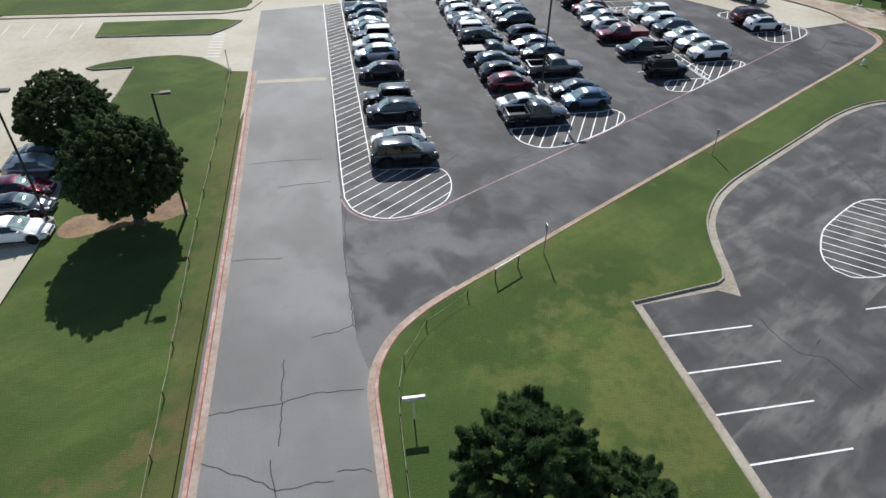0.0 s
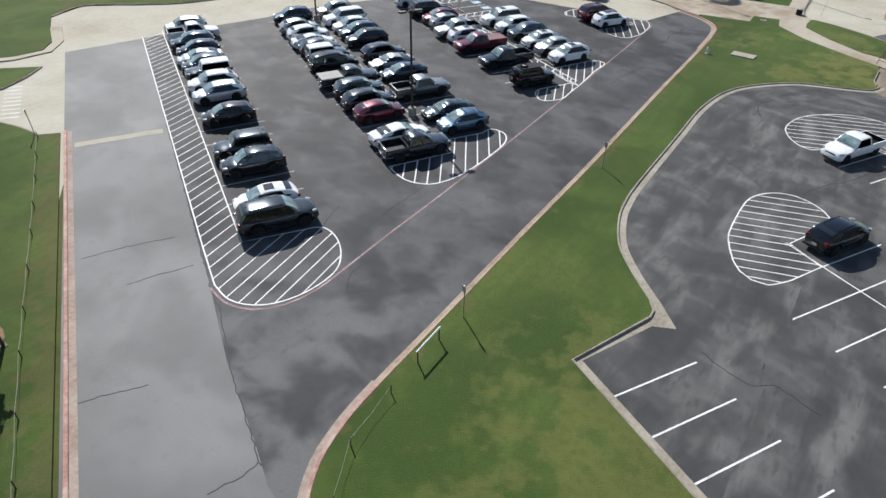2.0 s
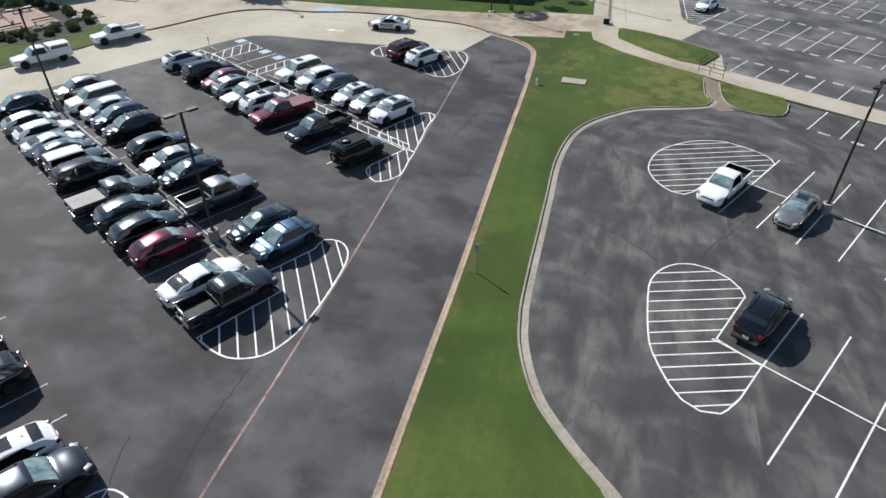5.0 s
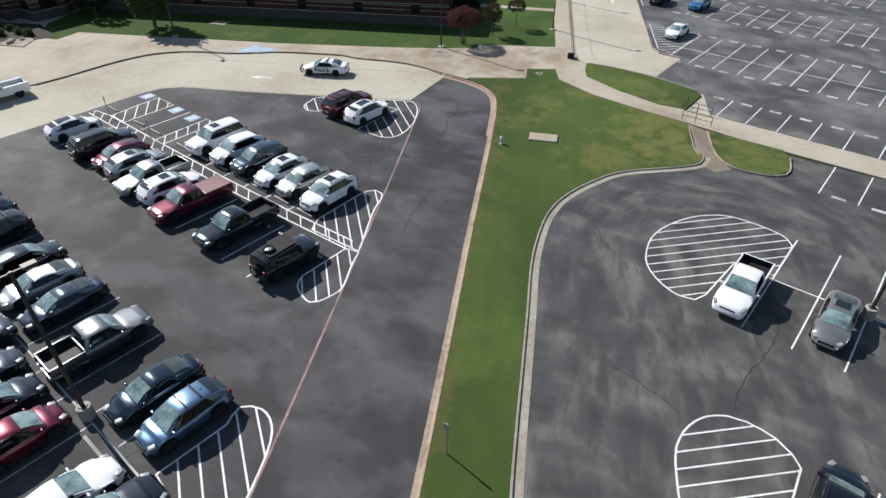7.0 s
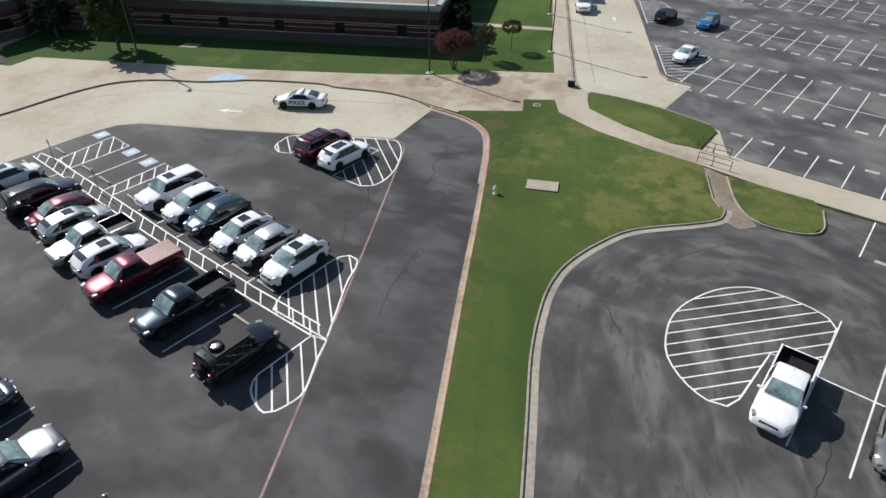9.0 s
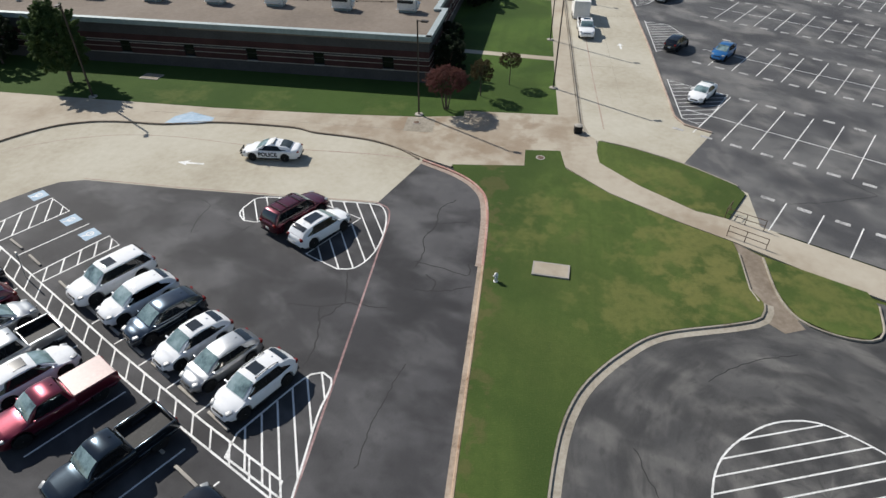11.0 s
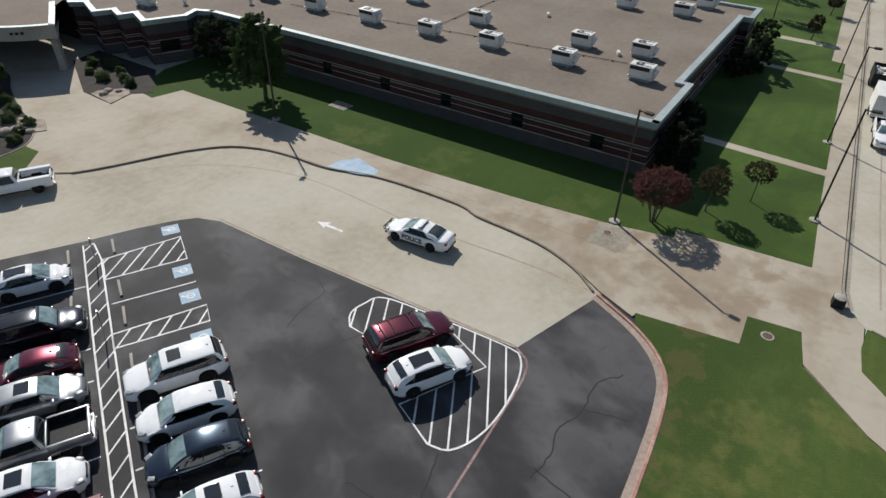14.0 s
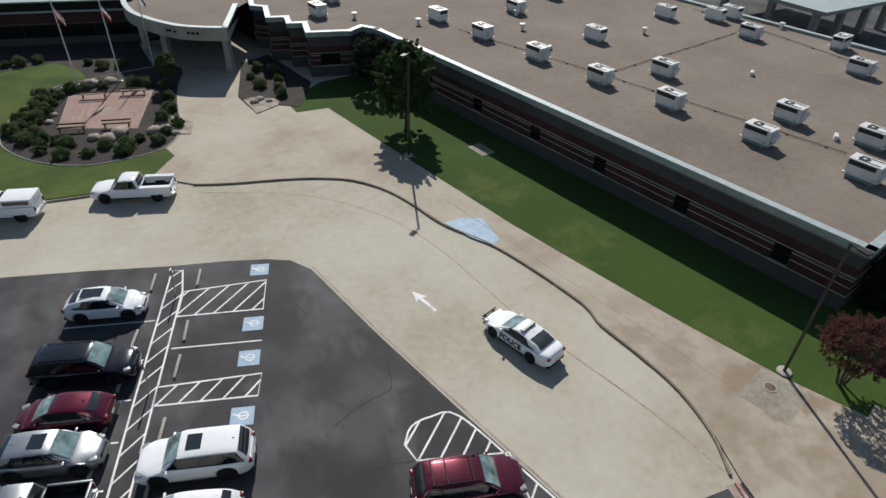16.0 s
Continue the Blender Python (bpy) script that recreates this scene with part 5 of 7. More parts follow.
# base colour and how much of it is metal flake
COLOURS = {
    "white": ((0.82, 0.825, 0.83), 0.0, 0.38), "pearl": ((0.60, 0.62, 0.64), 0.6, 0.30), "silver": ((0.36, 0.375, 0.39), 0.85, 0.42), "gunmetal": ((0.19, 0.20, 0.215), 0.92, 0.36), "grey": ((0.090, 0.104, 0.120), 0.85, 0.22), "charcoal": ((0.040, 0.049, 0.060), 0.8, 0.18),
    "black": ((0.012, 0.015, 0.021), 0.5, 0.18), "navy": ((0.026, 0.043, 0.080), 0.75, 0.2), "blue": ((0.12, 0.20, 0.30), 0.9, 0.30), "bright_blue": ((0.03, 0.17, 0.42), 0.4, 0.3), "teal": ((0.024, 0.040, 0.055), 0.8, 0.18), "red": ((0.115, 0.007, 0.022), 0.5, 0.28),
    "maroon": ((0.092, 0.008, 0.020), 0.5, 0.26), "plum": ((0.040, 0.031, 0.036), 0.75, 0.2), "green": ((0.014, 0.024, 0.034), 0.75, 0.18), "champagne": ((0.39, 0.38, 0.355), 0.75, 0.3), "slate": ((0.046, 0.065, 0.088), 0.85, 0.2),
}
for cname, (col, met, rgh) in COLOURS.items():
    CAR_PAINT[cname] = material("car_paint_" + cname, col, rgh, met, dark=tuple(c * 0.8 for c in col), light=tuple(min(0.84, c * 1.12) for c in col), scales=(0.5, 3.0), strength=(0.4, 0.3), coat=1.0, spec=0.2 if met else 0.0)


def loft(bm, rings, closed_ends=True):
    made = [[bm.verts.new(p) for p in ring] for ring in rings]
    for a, b in zip(made, made[1:]):
        for k in range(len(a)):
            j = (k + 1) % len(a)
            bm.faces.new((a[k], a[j], b[j], b[k]))
    if closed_ends:
        bm.faces.new(made[0][::-1])
        bm.faces.new(made[-1])


def lerp_table(table, x):
    for (x0, y0), (x1, y1) in zip(table, table[1:]):
        if x <= x1:
            return y0 + (y1 - y0) * max(0, (x - x0)) / max(1e-6, x1 - x0)
    return table[-1][1]


def ease_table(table, x):
    """A smooth curve through (x, z) pairs, with no overshoot."""
    n = len(table)
    if x <= table[0][0]:
        return table[0][1]
    for i in range(n - 1):
        (x0, z0), (x1, z1) = table[i], table[i + 1]
        if x <= x1:
            d = (z1 - z0) / max(1e-6, x1 - x0)

            def slope(k):
                if k == 0 or k == n - 1:
                    return d
                p = (table[k][1] - table[k - 1][1]) / max(1e-6, table[k][0] - table[k - 1][0])
                q = (table[k + 1][1] - table[k][1]) / max(1e-6, table[k + 1][0] - table[k][0])
                return 0.0 if p * q <= 0 else 2 * p * q / (p + q)

            m0, m1, h = slope(i), slope(i + 1), x1 - x0
            t = (x - x0) / max(1e-6, h)
            return (2 * t ** 3 - 3 * t * t + 1) * z0 + (t ** 3 - 2 * t * t + t) * h * m0 + (3 * t * t - 2 * t ** 3) * z1 + (t ** 3 - t * t) * h * m1
    return table[-1][1]


SPECS = {
    # length, width, height, wheel places and radius, clearance, belt, hood height at the nose, screen foot, roof ends, tail foot, tail height, roof width share
    "sedan": dict(L=4.85, W=1.85, H=1.45, xf=1.45, xr=-1.40, r=0.34, zc=0.22, belt=0.96, hood=0.76, cowl=1.18, rf=0.22, rr=-0.95, back=-1.98, deck=1.04, ws=0.64),
    "saloon": dict(L=5.15, W=1.93, H=1.54, xf=1.55, xr=-1.32, r=0.36, zc=0.24, belt=1.02, hood=0.84, cowl=1.20, rf=0.22, rr=-0.95, back=-1.98, deck=1.09, ws=0.65),
    "crossover": dict(L=4.55, W=1.86, H=1.67, xf=1.36, xr=-1.30, r=0.385, zc=0.25, belt=1.06, hood=0.92, cowl=1.26, rf=0.30, rr=-1.32, back=-2.13, deck=1.14, ws=0.66),
    "suv": dict(L=4.80, W=1.94, H=1.76, xf=1.44, xr=-1.40, r=0.40, zc=0.27, belt=1.12, hood=0.99, cowl=1.28, rf=0.36, rr=-1.55, back=-2.25, deck=1.20, ws=0.69),
    "full_suv": dict(L=5.30, W=2.05, H=1.90, xf=1.62, xr=-1.45, r=0.43, zc=0.30, belt=1.20, hood=1.08, cowl=1.36, rf=0.52, rr=-2.05, back=-2.52, deck=1.24, ws=0.75),
    "boxy": dict(L=4.55, W=1.92, H=1.86, xf=1.40, xr=-1.40, r=0.42, zc=0.34, belt=1.18, hood=1.05, cowl=0.88, rf=0.50, rr=-2.0, back=-2.15, deck=1.18, ws=0.82),
    "van": dict(L=5.1, W=2.0, H=1.80, xf=1.62, xr=-1.45, r=0.36, zc=0.26, belt=1.08, hood=0.90, cowl=1.55, rf=0.55, rr=-2.05, back=-2.45, deck=1.10, ws=0.75),
    "pickup": dict(L=5.75, W=2.0, H=1.88, xf=1.85, xr=-1.75, r=0.42, zc=0.36, belt=1.18, hood=1.05, cowl=1.36, rf=0.58, rr=-0.62, back=-0.88, deck=1.18, ws=0.73, bed=(-2.80, -0.92)),
    "long_pickup": dict(L=6.1, W=2.02, H=1.90, xf=2.0, xr=-1.85, r=0.43, zc=0.38, belt=1.20, hood=1.08, cowl=1.48, rf=0.72, rr=-0.45, back=-0.70, deck=1.20, ws=0.73, bed=(-2.96, -0.74)),
}


def vehicle(kind, label, category, paint, roof=None, extras=(), group="parked cars"):
    s = SPECS[kind]
    L, W, H, r, belt = s["L"], s["W"], s["H"], s["r"], s["belt"]
    bed = s.get("bed")
    square = kind in ("boxy", "full_suv") or bed
    ob = thing("car" if not bed else "pickup_truck", label, category, group)
    body_mat, roof_mat = CAR_PAINT[paint], CAR_PAINT[roof or paint]
    x0, x1 = -L / 2, L / 2
    ra = r * 1.15
    nose = s["hood"]
    if bed:
        top = [(x0, 0.70), (bed[1] - 0.02, 0.70), (bed[1], belt - 0.02), (s["cowl"], belt), (s["cowl"] + 0.2, belt - 0.01), (x1 - 0.5, nose + 0.03), (x1 - 0.12, nose - 0.06), (x1, nose - 0.28)]
    else:
        top = [(x0, s["deck"] - 0.36), (x0 + 0.06, s["deck"] - 0.12), (x0 + 0.25, s["deck"] - 0.01), (s["back"] + 0.05, s["deck"]), (0, belt + 0.01), (s["cowl"], belt), (s["cowl"] + 0.3, belt - 0.035), (x1 - 0.6, nose + 0.04), (x1 - 0.16, nose - 0.07), (x1, nose - 0.30)]

    def plan(x):
        """The share of the half-width along the car: rounded nose and tail."""
        df, dr = x1 - x, x - x0
        f = 1 - (0.22 if square else 0.40) * max(0, 1 - df / (0.60 if square else 1.0)) ** 2.2
        g = 1 - (0.08 if bed else 0.26) * max(0, 1 - dr / (0.3 if bed else 0.75)) ** 2.3
        return f * g * (1 - 0.045 * abs(2 * x / L) ** 2)

    marks = [x0, x0 + 0.025, x0 + 0.07, x0 + 0.14, x0 + 0.25, x0 + 0.4, x0 + 0.6, x1 - 0.8, x1 - 0.6, x1 - 0.45, x1 - 0.3, x1 - 0.18, x1 - 0.1, x1 - 0.05, x1 - 0.02, x1, s["cowl"], s["cowl"] + 0.15, s["cowl"] + 0.3, 0.0, 0.35, 0.7, -0.35, -0.7]
    marks += [bed[1] - 0.02, bed[1]] if bed else [s["back"], s["back"] + 0.05]
    marks += [c + ra * k for c in (s["xf"], s["xr"]) for k in (-1.003, -1, -0.95, -0.85, -0.65, -0.35, 0, 0.35, 0.65, 0.85, 0.95, 1, 1.003)]
    rings = []
    for x in sorted({round(v, 3) for v in marks if x0 <= v <= x1}):
        w = W / 2 * plan(x)
        zt = lerp_table(top, x) if bed else ease_table(top, x)
        zb = s["zc"] + 0.10 * max(0, 1 - (x1 - x) / 0.25) + 0.14 * max(0, 1 - (x - x0) / 0.3)
        for c in (s["xf"], s["xr"]):
            if abs(x - c) <= ra:
                zb = max(zb, r + math.sqrt(max(0, ra * ra - (x - c) ** 2)) - 0.01)
        zb = min(zb, zt - 0.12)
        h = zt - zb
        crown = min(1, max(0, (x - s["cowl"]) / 0.5)) * (0.045 if not square else 0.02)
        half = [(0.88, 0.0), (0.955, min(0.06, h * 0.15)), (0.985, h * 0.32), (1.0, h * 0.56), (0.985, h * 0.76), (0.95, h - min(0.09, h * 0.14) - crown), (0.875, h - 0.02 - crown), (0.66, h + 0.008 - crown * 0.3), (0.34, h + 0.026)]
        ring = [(x, w * a, zb + b) for a, b in half] + [(x, 0, zt + 0.03)] + [(x, -w * a, zb + b) for a, b in half[::-1]] + [(x, 0, zb)]
        rings.append(ring)
    bm = bmesh.new()
    loft(bm, rings)
    part("body", bm, body_mat, ob, smooth=True, angle=48)
    # cabin
    wb, wr = W / 2 * 0.925, W / 2 * s["ws"]
    zl = belt - 0.05
    xm, hl = (s["cowl"] + s["back"]) / 2, (s["cowl"] - s["back"]) / 2
    taper = 0.05 if square else 0.12

    def wide(x, z):
        return (wb + (wr - wb) * max(0, z - belt) / (H - belt)) * (1 - taper * abs((x - xm) / hl) ** 3)

    roofline = [(s["back"], s["deck"] - 0.02), (s["back"] + (s["rr"] - s["back"]) * 0.5, s["deck"] + (H - s["deck"]) * 0.60), (s["rr"], H - (0.05 if square else 0.125)), (s["rr"] + 0.5, H - (0.01 if square else 0.045)), ((s["rr"] + s["rf"]) / 2 + 0.15, H), (s["rf"] - 0.2, H - 0.022), (s["rf"], H - 0.085), (s["rf"] + (s["cowl"] - s["rf"]) * 0.5, belt + (H - belt) * 0.55), (s["cowl"], belt - 0.01)]

    def crest(x):
        return ease_table(roofline, x)

    xs = sorted({round(v, 3) for v, _ in roofline} | {round(s["rf"] + (s["cowl"] - s["rf"]) * k, 3) for k in (0.15, 0.3, 0.7, 0.85)} | {round(s["back"] + (s["rr"] - s["back"]) * k, 3) for k in (0.15, 0.3, 0.7, 0.85)})
    rings = []
    for x in xs:
        zt = max(zl + 0.05, crest(x))
        ze = max(zl + 0.03, zt - 0.085)
        half = [(wide(x, zl), zl), (wide(x, (zl + ze) / 2), (zl + ze) / 2), (wide(x, ze), ze), (wide(x, ze) * 0.975, ze + (zt - ze) * 0.55), (wide(x, zt) * 0.91, zt - 0.010), (wide(x, zt) * 0.6, zt + 0.012), (wide(x, zt) * 0.3, zt + 0.022)]
        rings.append([(x, y, z) for y, z in half] + [(x, 0, zt + 0.025)] + [(x, -y, z) for y, z in half[::-1]])
    bm = bmesh.new()
    loft(bm, rings)
    part("roof", bm, roof_mat, ob, smooth=True, angle=40)

    def pane(name, mat, xa, xb, inset):
        """Curved glass that follows the sloping end of the cabin."""
        bmg = bmesh.new()
        back_end = xb > xa
        cols = []
        for f in (-1, -0.7, -0.35, 0, 0.35, 0.7, 1):
            col = []
            for k in range(5):
                t = k / 4
                x = xa + (xb - xa) * t
                z = crest(x)
                keep = inset * (1 - 0.05 * (1 - t))
                y = wide(x, z) * keep * f
                lift = 0.016 + 0.022 * (1 - f * f)
                slope = (crest(x + 0.02) - crest(x - 0.02)) / 0.04
                n = Vector((-slope, 1)).normalized()
                col.append(bmg.verts.new((x + n.x * lift, y, z + n.y * lift)))
            cols.append(col)
        for p, q in zip(cols, cols[1:]):
            for k in range(4):
                bmg.faces.new((p[k], q[k], q[k + 1], p[k + 1]))
        return part(name, bmg, mat, ob, smooth=True, angle=80)

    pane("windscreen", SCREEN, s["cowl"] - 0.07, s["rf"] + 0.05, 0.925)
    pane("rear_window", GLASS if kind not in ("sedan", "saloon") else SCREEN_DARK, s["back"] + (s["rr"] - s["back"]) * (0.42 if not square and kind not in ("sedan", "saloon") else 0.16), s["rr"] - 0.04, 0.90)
    # side panes between the pillars
    zb_, zt_ = belt + 0.03, H - 0.125 - (0 if square else 0.02)

    def front_x(z):
        return s["cowl"] + (s["rf"] - s["cowl"]) * (z - belt) / (H - belt)

    def rear_x(z):
        return s["back"] + (s["rr"] - s["back"]) * max(0, (z - s["deck"]) / (H - s["deck"])) ** 0.9

    fb, ft, rb, rt = front_x(zb_) - 0.20, front_x(zt_) - 0.10, rear_x(zb_) + (0.42 if not square else 0.20), rear_x(zt_) + (0.34 if not square else 0.18)
    cuts = [0, 0.5, 1.0] if bed or kind in ("sedan", "saloon") else [0.0, 0.42, 0.78, 1.0]
    for side in (1, -1):
        bmg = bmesh.new()
        lo, hi = [], []
        for k in range(7):
            c = -0.015 + 1.03 * k / 6
            xa, xb = fb + (rb - fb) * c, ft + (rt - ft) * c
            lo.append(bmg.verts.new((xa, side * (wide(xa, zb_ - 0.02) + 0.004), zb_ - 0.02)))
            hi.append(bmg.verts.new((xb, side * (wide(xb, zt_ + 0.015) + 0.004), zt_ + 0.015 - (0.05 if c > 0.9 and not square else 0))))
        for k in range(6):
            bmg.faces.new((lo[k], lo[k + 1], hi[k + 1], hi[k]))
        bmesh.ops.solidify(bmg, geom=list(bmg.faces), thickness=0.008)
        part("window_surround", bmg, TRIM, ob)
        for c0, c1 in zip(cuts, cuts[1:]):
            bmg = bmesh.new()
            lo, hi = [], []
            for k in range(4):
                c = c0 + (c1 - c0) * k / 3
                e = 0.016 * (1 - 2 * k / 3)
                xa, xb = fb + (rb - fb) * c - e, ft + (rt - ft) * c - e
                lo.append(bmg.verts.new((xa, side * (wide(xa, zb_) + 0.009), zb_)))
                hi.append(bmg.verts.new((xb, side * (wide(xb, zt_) + 0.010), zt_ - (0.05 if c > 0.9 and not square else 0))))
            for k in range(3):
                bmg.faces.new((lo[k], lo[k + 1], hi[k + 1], hi[k]))
            bmesh.ops.solidify(bmg, geom=list(bmg.faces), thickness=0.012)
            part("side_window", bmg, GLASS, ob)
        bmg = bmesh.new()
        mx = s["cowl"] - 0.30
        box(bmg, mx, side * (wide(mx, belt) + 0.13), belt + 0.05, 0.11, 0.22, 0.14, 0.04)
        part("side_mirror", bmg, body_mat if kind != "boxy" else TRIM, ob, smooth=True)
        bmg = bmesh.new()
        box(bmg, (s["xf"] + s["xr"]) / 2, side * W / 2 * 0.955, s["zc"] + 0.06, (s["xf"] - s["xr"]) - 2 * ra - 0.06, 0.06, 0.11, 0.02)
        part("sill", bmg, TRIM, ob)
        hx = x1 - 0.30
        bmg = bmesh.new()
        box(bmg, hx, side * W / 2 * plan(hx) * 0.80, nose - 0.10, 0.36, 0.30, 0.13, 0.05, Matrix.Rotation(-side * radians(24), 4, "Z") @ Matrix.Rotation(radians(8), 4, "Y"))
        part("headlight", bmg, LENS, ob, smooth=True)
        tx = x0 + 0.12
        tz, tall = (0.98, 0.34) if bed else (s["deck"] - 0.17, 0.14 if kind in ("sedan", "saloon") else 0.22)
        bmg = bmesh.new()
        box(bmg, tx, side * W / 2 * plan(tx) * 0.86, tz, 0.20, 0.26 if not bed else 0.12, tall, 0.04, Matrix.Rotation(side * radians(18), 4, "Z"))
        part("tail_light", bmg, TAIL, ob, smooth=True)
    bm = bmesh.new()
    box(bm, x1 - 0.075, 0, nose - 0.25, 0.14, W * 0.44, 0.17, 0.04)
    part("grille", bm, TRIM, ob, smooth=True)
    for name, x, mt in (("front_bumper", x1 - 0.13, CHROME if bed else TRIM), ("rear_bumper", x0 + 0.10, CHROME if bed else TRIM)):
        bm = bmesh.new()
        box(bm, x, 0, s["zc"] + 0.13, 0.26, W * (0.70 if x > 0 else 0.78), 0.16, 0.06)
        part(name, bm, mt, ob, smooth=True)
    bm = bmesh.new()
    box(bm, x0 - 0.012, 0, s["zc"] + 0.42 if not bed else 0.72, 0.03, 0.32, 0.16)
    part("licence_plate", bm, PLATE, ob)
    # wheels
    for x in (s["xf"], s["xr"]):
        for side in (1, -1):
            hub = Matrix.Translation((x, side * (W / 2 - 0.135), r)) @ Matrix.Rotation(radians(-90 * side), 4, "X")
            bm = bmesh.new()
            lathe(bm, [(r * 0.62, -0.11), (r * 0.93, -0.115), (r, -0.08), (r, 0.08), (r * 0.93, 0.115), (r * 0.66, 0.11)], 20, hub)
            tyre = part("tyre", bm, RUBBER, ob, smooth=True)
            bm = bmesh.new()
            lathe(bm, [(r * 0.66, 0.0), (r * 0.66, 0.10), (r * 0.58, 0.105), (r * 0.55, 0.06), (r * 0.18, 0.07), (r * 0.15, 0.10), (r * 0.05, 0.11)], 20, hub)
            for k in range(5):
                bmesh.ops.create_cube(bm, size=1, matrix=hub @ Matrix.Rotation(2 * math.pi * k / 5, 4, "Z") @ Matrix.Translation((r * 0.36, 0, 0.085)) @ Matrix.Diagonal((r * 0.5, r * 0.16, 0.035, 1)))
            part("rim", bm, ALLOY, tyre)
    # loading bed
    if bed:
        xc, ln = (bed[0] + bed[1]) / 2, bed[1] - bed[0]
        for side in (1, -1):
            bm = bmesh.new()
            box(bm, xc, side * (W / 2 - 0.065), 0.95, ln, 0.10, 0.56, 0.03)
            part("bed_side", bm, body_mat, ob, smooth=True)
        bm = bmesh.new()
        box(bm, bed[0] + 0.05, 0, 0.94, 0.09, W - 0.27, 0.54, 0.025)
        part("tailgate", bm, body_mat, ob, smooth=True)
        if "cover" in extras or "pale_cover" in extras:
            bm = bmesh.new()
            box(bm, xc, 0, 1.255, ln - 0.02, W - 0.14, 0.07, 0.03)
            part("bed_cover", bm, COVER if "pale_cover" in extras else COVER_RED, ob, "pale grey bed cover" if "pale_cover" in extras else "faded red bed cover")
        elif "camper" in extras:
            bm = bmesh.new()
            box(bm, xc, 0, 1.53, ln, W - 0.22, 0.66, 0.1)
            part("camper_shell", bm, body_mat, ob, "white camper shell over the bed", True)
            for side in (1, -1):
                bm = bmesh.new()
                box(bm, xc, side * (W / 2 - 0.105), 1.58, ln * 0.8, 0.02, 0.30, 0.0)
                part("shell_window", bm, GLASS, ob)
        else:
            bm = bmesh.new()
            box(bm, xc, 0, 0.78, ln - 0.10, W - 0.28, 0.06)
            for side in (1, -1):
                box(bm, xc, side * (W / 2 - 0.13), 0.98, ln - 0.1, 0.03, 0.46)
                box(bm, s["xr"], side * (W / 2 - 0.24), 0.88, 0.75, 0.2, 0.2, 0.03)
            box(bm, bed[0] + 0.11, 0, 0.98, 0.03, W - 0.3, 0.44)
            box(bm, bed[1] - 0.03, 0, 0.98, 0.03, W - 0.3, 0.44)
            part("bed_liner", bm, TRIM, ob)
        if "toolboxes" in extras:
            for side in (1, -1):
                bm = bmesh.new()
                box(bm, xc, side * (W / 2 - 0.10), 1.05, ln, 0.40, 0.62, 0.03)
                part("side_locker", bm, body_mat, ob, "white service body locker")
    if "sunroof" in extras or "long_sunroof" in extras:
        ln = 1.2 if "long_sunroof" in extras else 0.68
        bm = bmesh.new()
        box(bm, s["rf"] - 0.28 - ln / 2, 0, H + 0.018, ln, W * 0.42, 0.022, 0.008)
        part("sunroof", bm, GLASS, ob, "dark glass sunroof")
    if "rails" in extras:
        for side in (1, -1):
            bm = bmesh.new()
            ym = wr * 0.84 * side
            tube(bm, (s["rr"] + 0.25, ym, crest(s["rr"] + 0.25) + 0.035), (s["rr"] + 0.7, ym, H + 0.035), 0.02, steps=6)
            tube(bm, (s["rr"] + 0.7, ym, H + 0.035), (s["rf"] - 0.15, ym, H + 0.03), 0.02, steps=6)
            for x in (s["rr"] + 0.3, (s["rr"] + s["rf"]) / 2, s["rf"] - 0.2):
                box(bm, x, ym, crest(x) + 0.01, 0.08, 0.03, 0.05)
            part("roof_rail", bm, TRIM, ob)
    if "rack" in extras or "bars" in extras:
        for x in (s["rr"] + 0.45, s["rf"] - 0.35) if "rack" in extras else (s["rr"] + 0.3, s["rr"] + 0.95, s["rf"] - 0.45):
            bm = bmesh.new()
            box(bm, x, 0, H + 0.07, 0.06, W * 0.66, 0.035, 0.01)
            for side in (1, -1):
                box(bm, x, side * W * 0.30, H + 0.03, 0.06, 0.04, 0.09)
            part("crossbar", bm, TRIM, ob)
    bm = bmesh.new()
    box(bm, s["rr"] + 0.2, 0, crest(s["rr"] + 0.2) + 0.035, 0.12, 0.035, 0.045, 0.014)
    part("antenna_fin", bm, roof_mat, ob)
    if "spare" in extras:
        hub = Matrix.Translation((x0 - 0.12, 0.0, 1.0)) @ Matrix.Rotation(radians(-90), 4, "Y")
        bm = bmesh.new()
        lathe(bm, [(r * 0.4, -0.13), (r * 0.95, -0.13), (r * 1.02, -0.08), (r * 1.02, 0.08), (r * 0.95, 0.13), (r * 0.5, 0.12)], 20, hub)
        spare = part("spare_wheel", bm, RUBBER, ob, "spare wheel on the tailgate", True)
        bm = bmesh.new()
        lathe(bm, [(r * 0.55, 0.10), (r * 0.5, 0.15), (r * 0.1, 0.16)], 16, hub)
        part("rim", bm, ALLOY, spare)
        bm = bmesh.new()
        lathe(bm, [(0.26, 0), (0.38, 0.02), (0.40, 0.06), (0.40, 0.2), (0.37, 0.24), (0.24, 0.22), (0.2, 0.12)], 20, Matrix.Translation((-1.15, 0, H)))
        top_wheel = part("roof_tyre", bm, RUBBER, ob, "black wheel strapped on the roof", True)
        bm = bmesh.new()
        lathe(bm, [(0.22, 0.10), (0.22, 0.17), (0.06, 0.20)], 16, Matrix.Translation((-1.15, 0, H)))
        part("rim", bm, ALLOY, top_wheel)
        for x in (s["xf"], s["xr"]):
            for side in (1, -1):
                bm = bmesh.new()
                box(bm, x, side * (W / 2 + 0.01), r + ra * 0.86, 1.0, 0.18, 0.10, 0.03)
                part("wing_flare", bm, TRIM, ob)
        bm = bmesh.new()
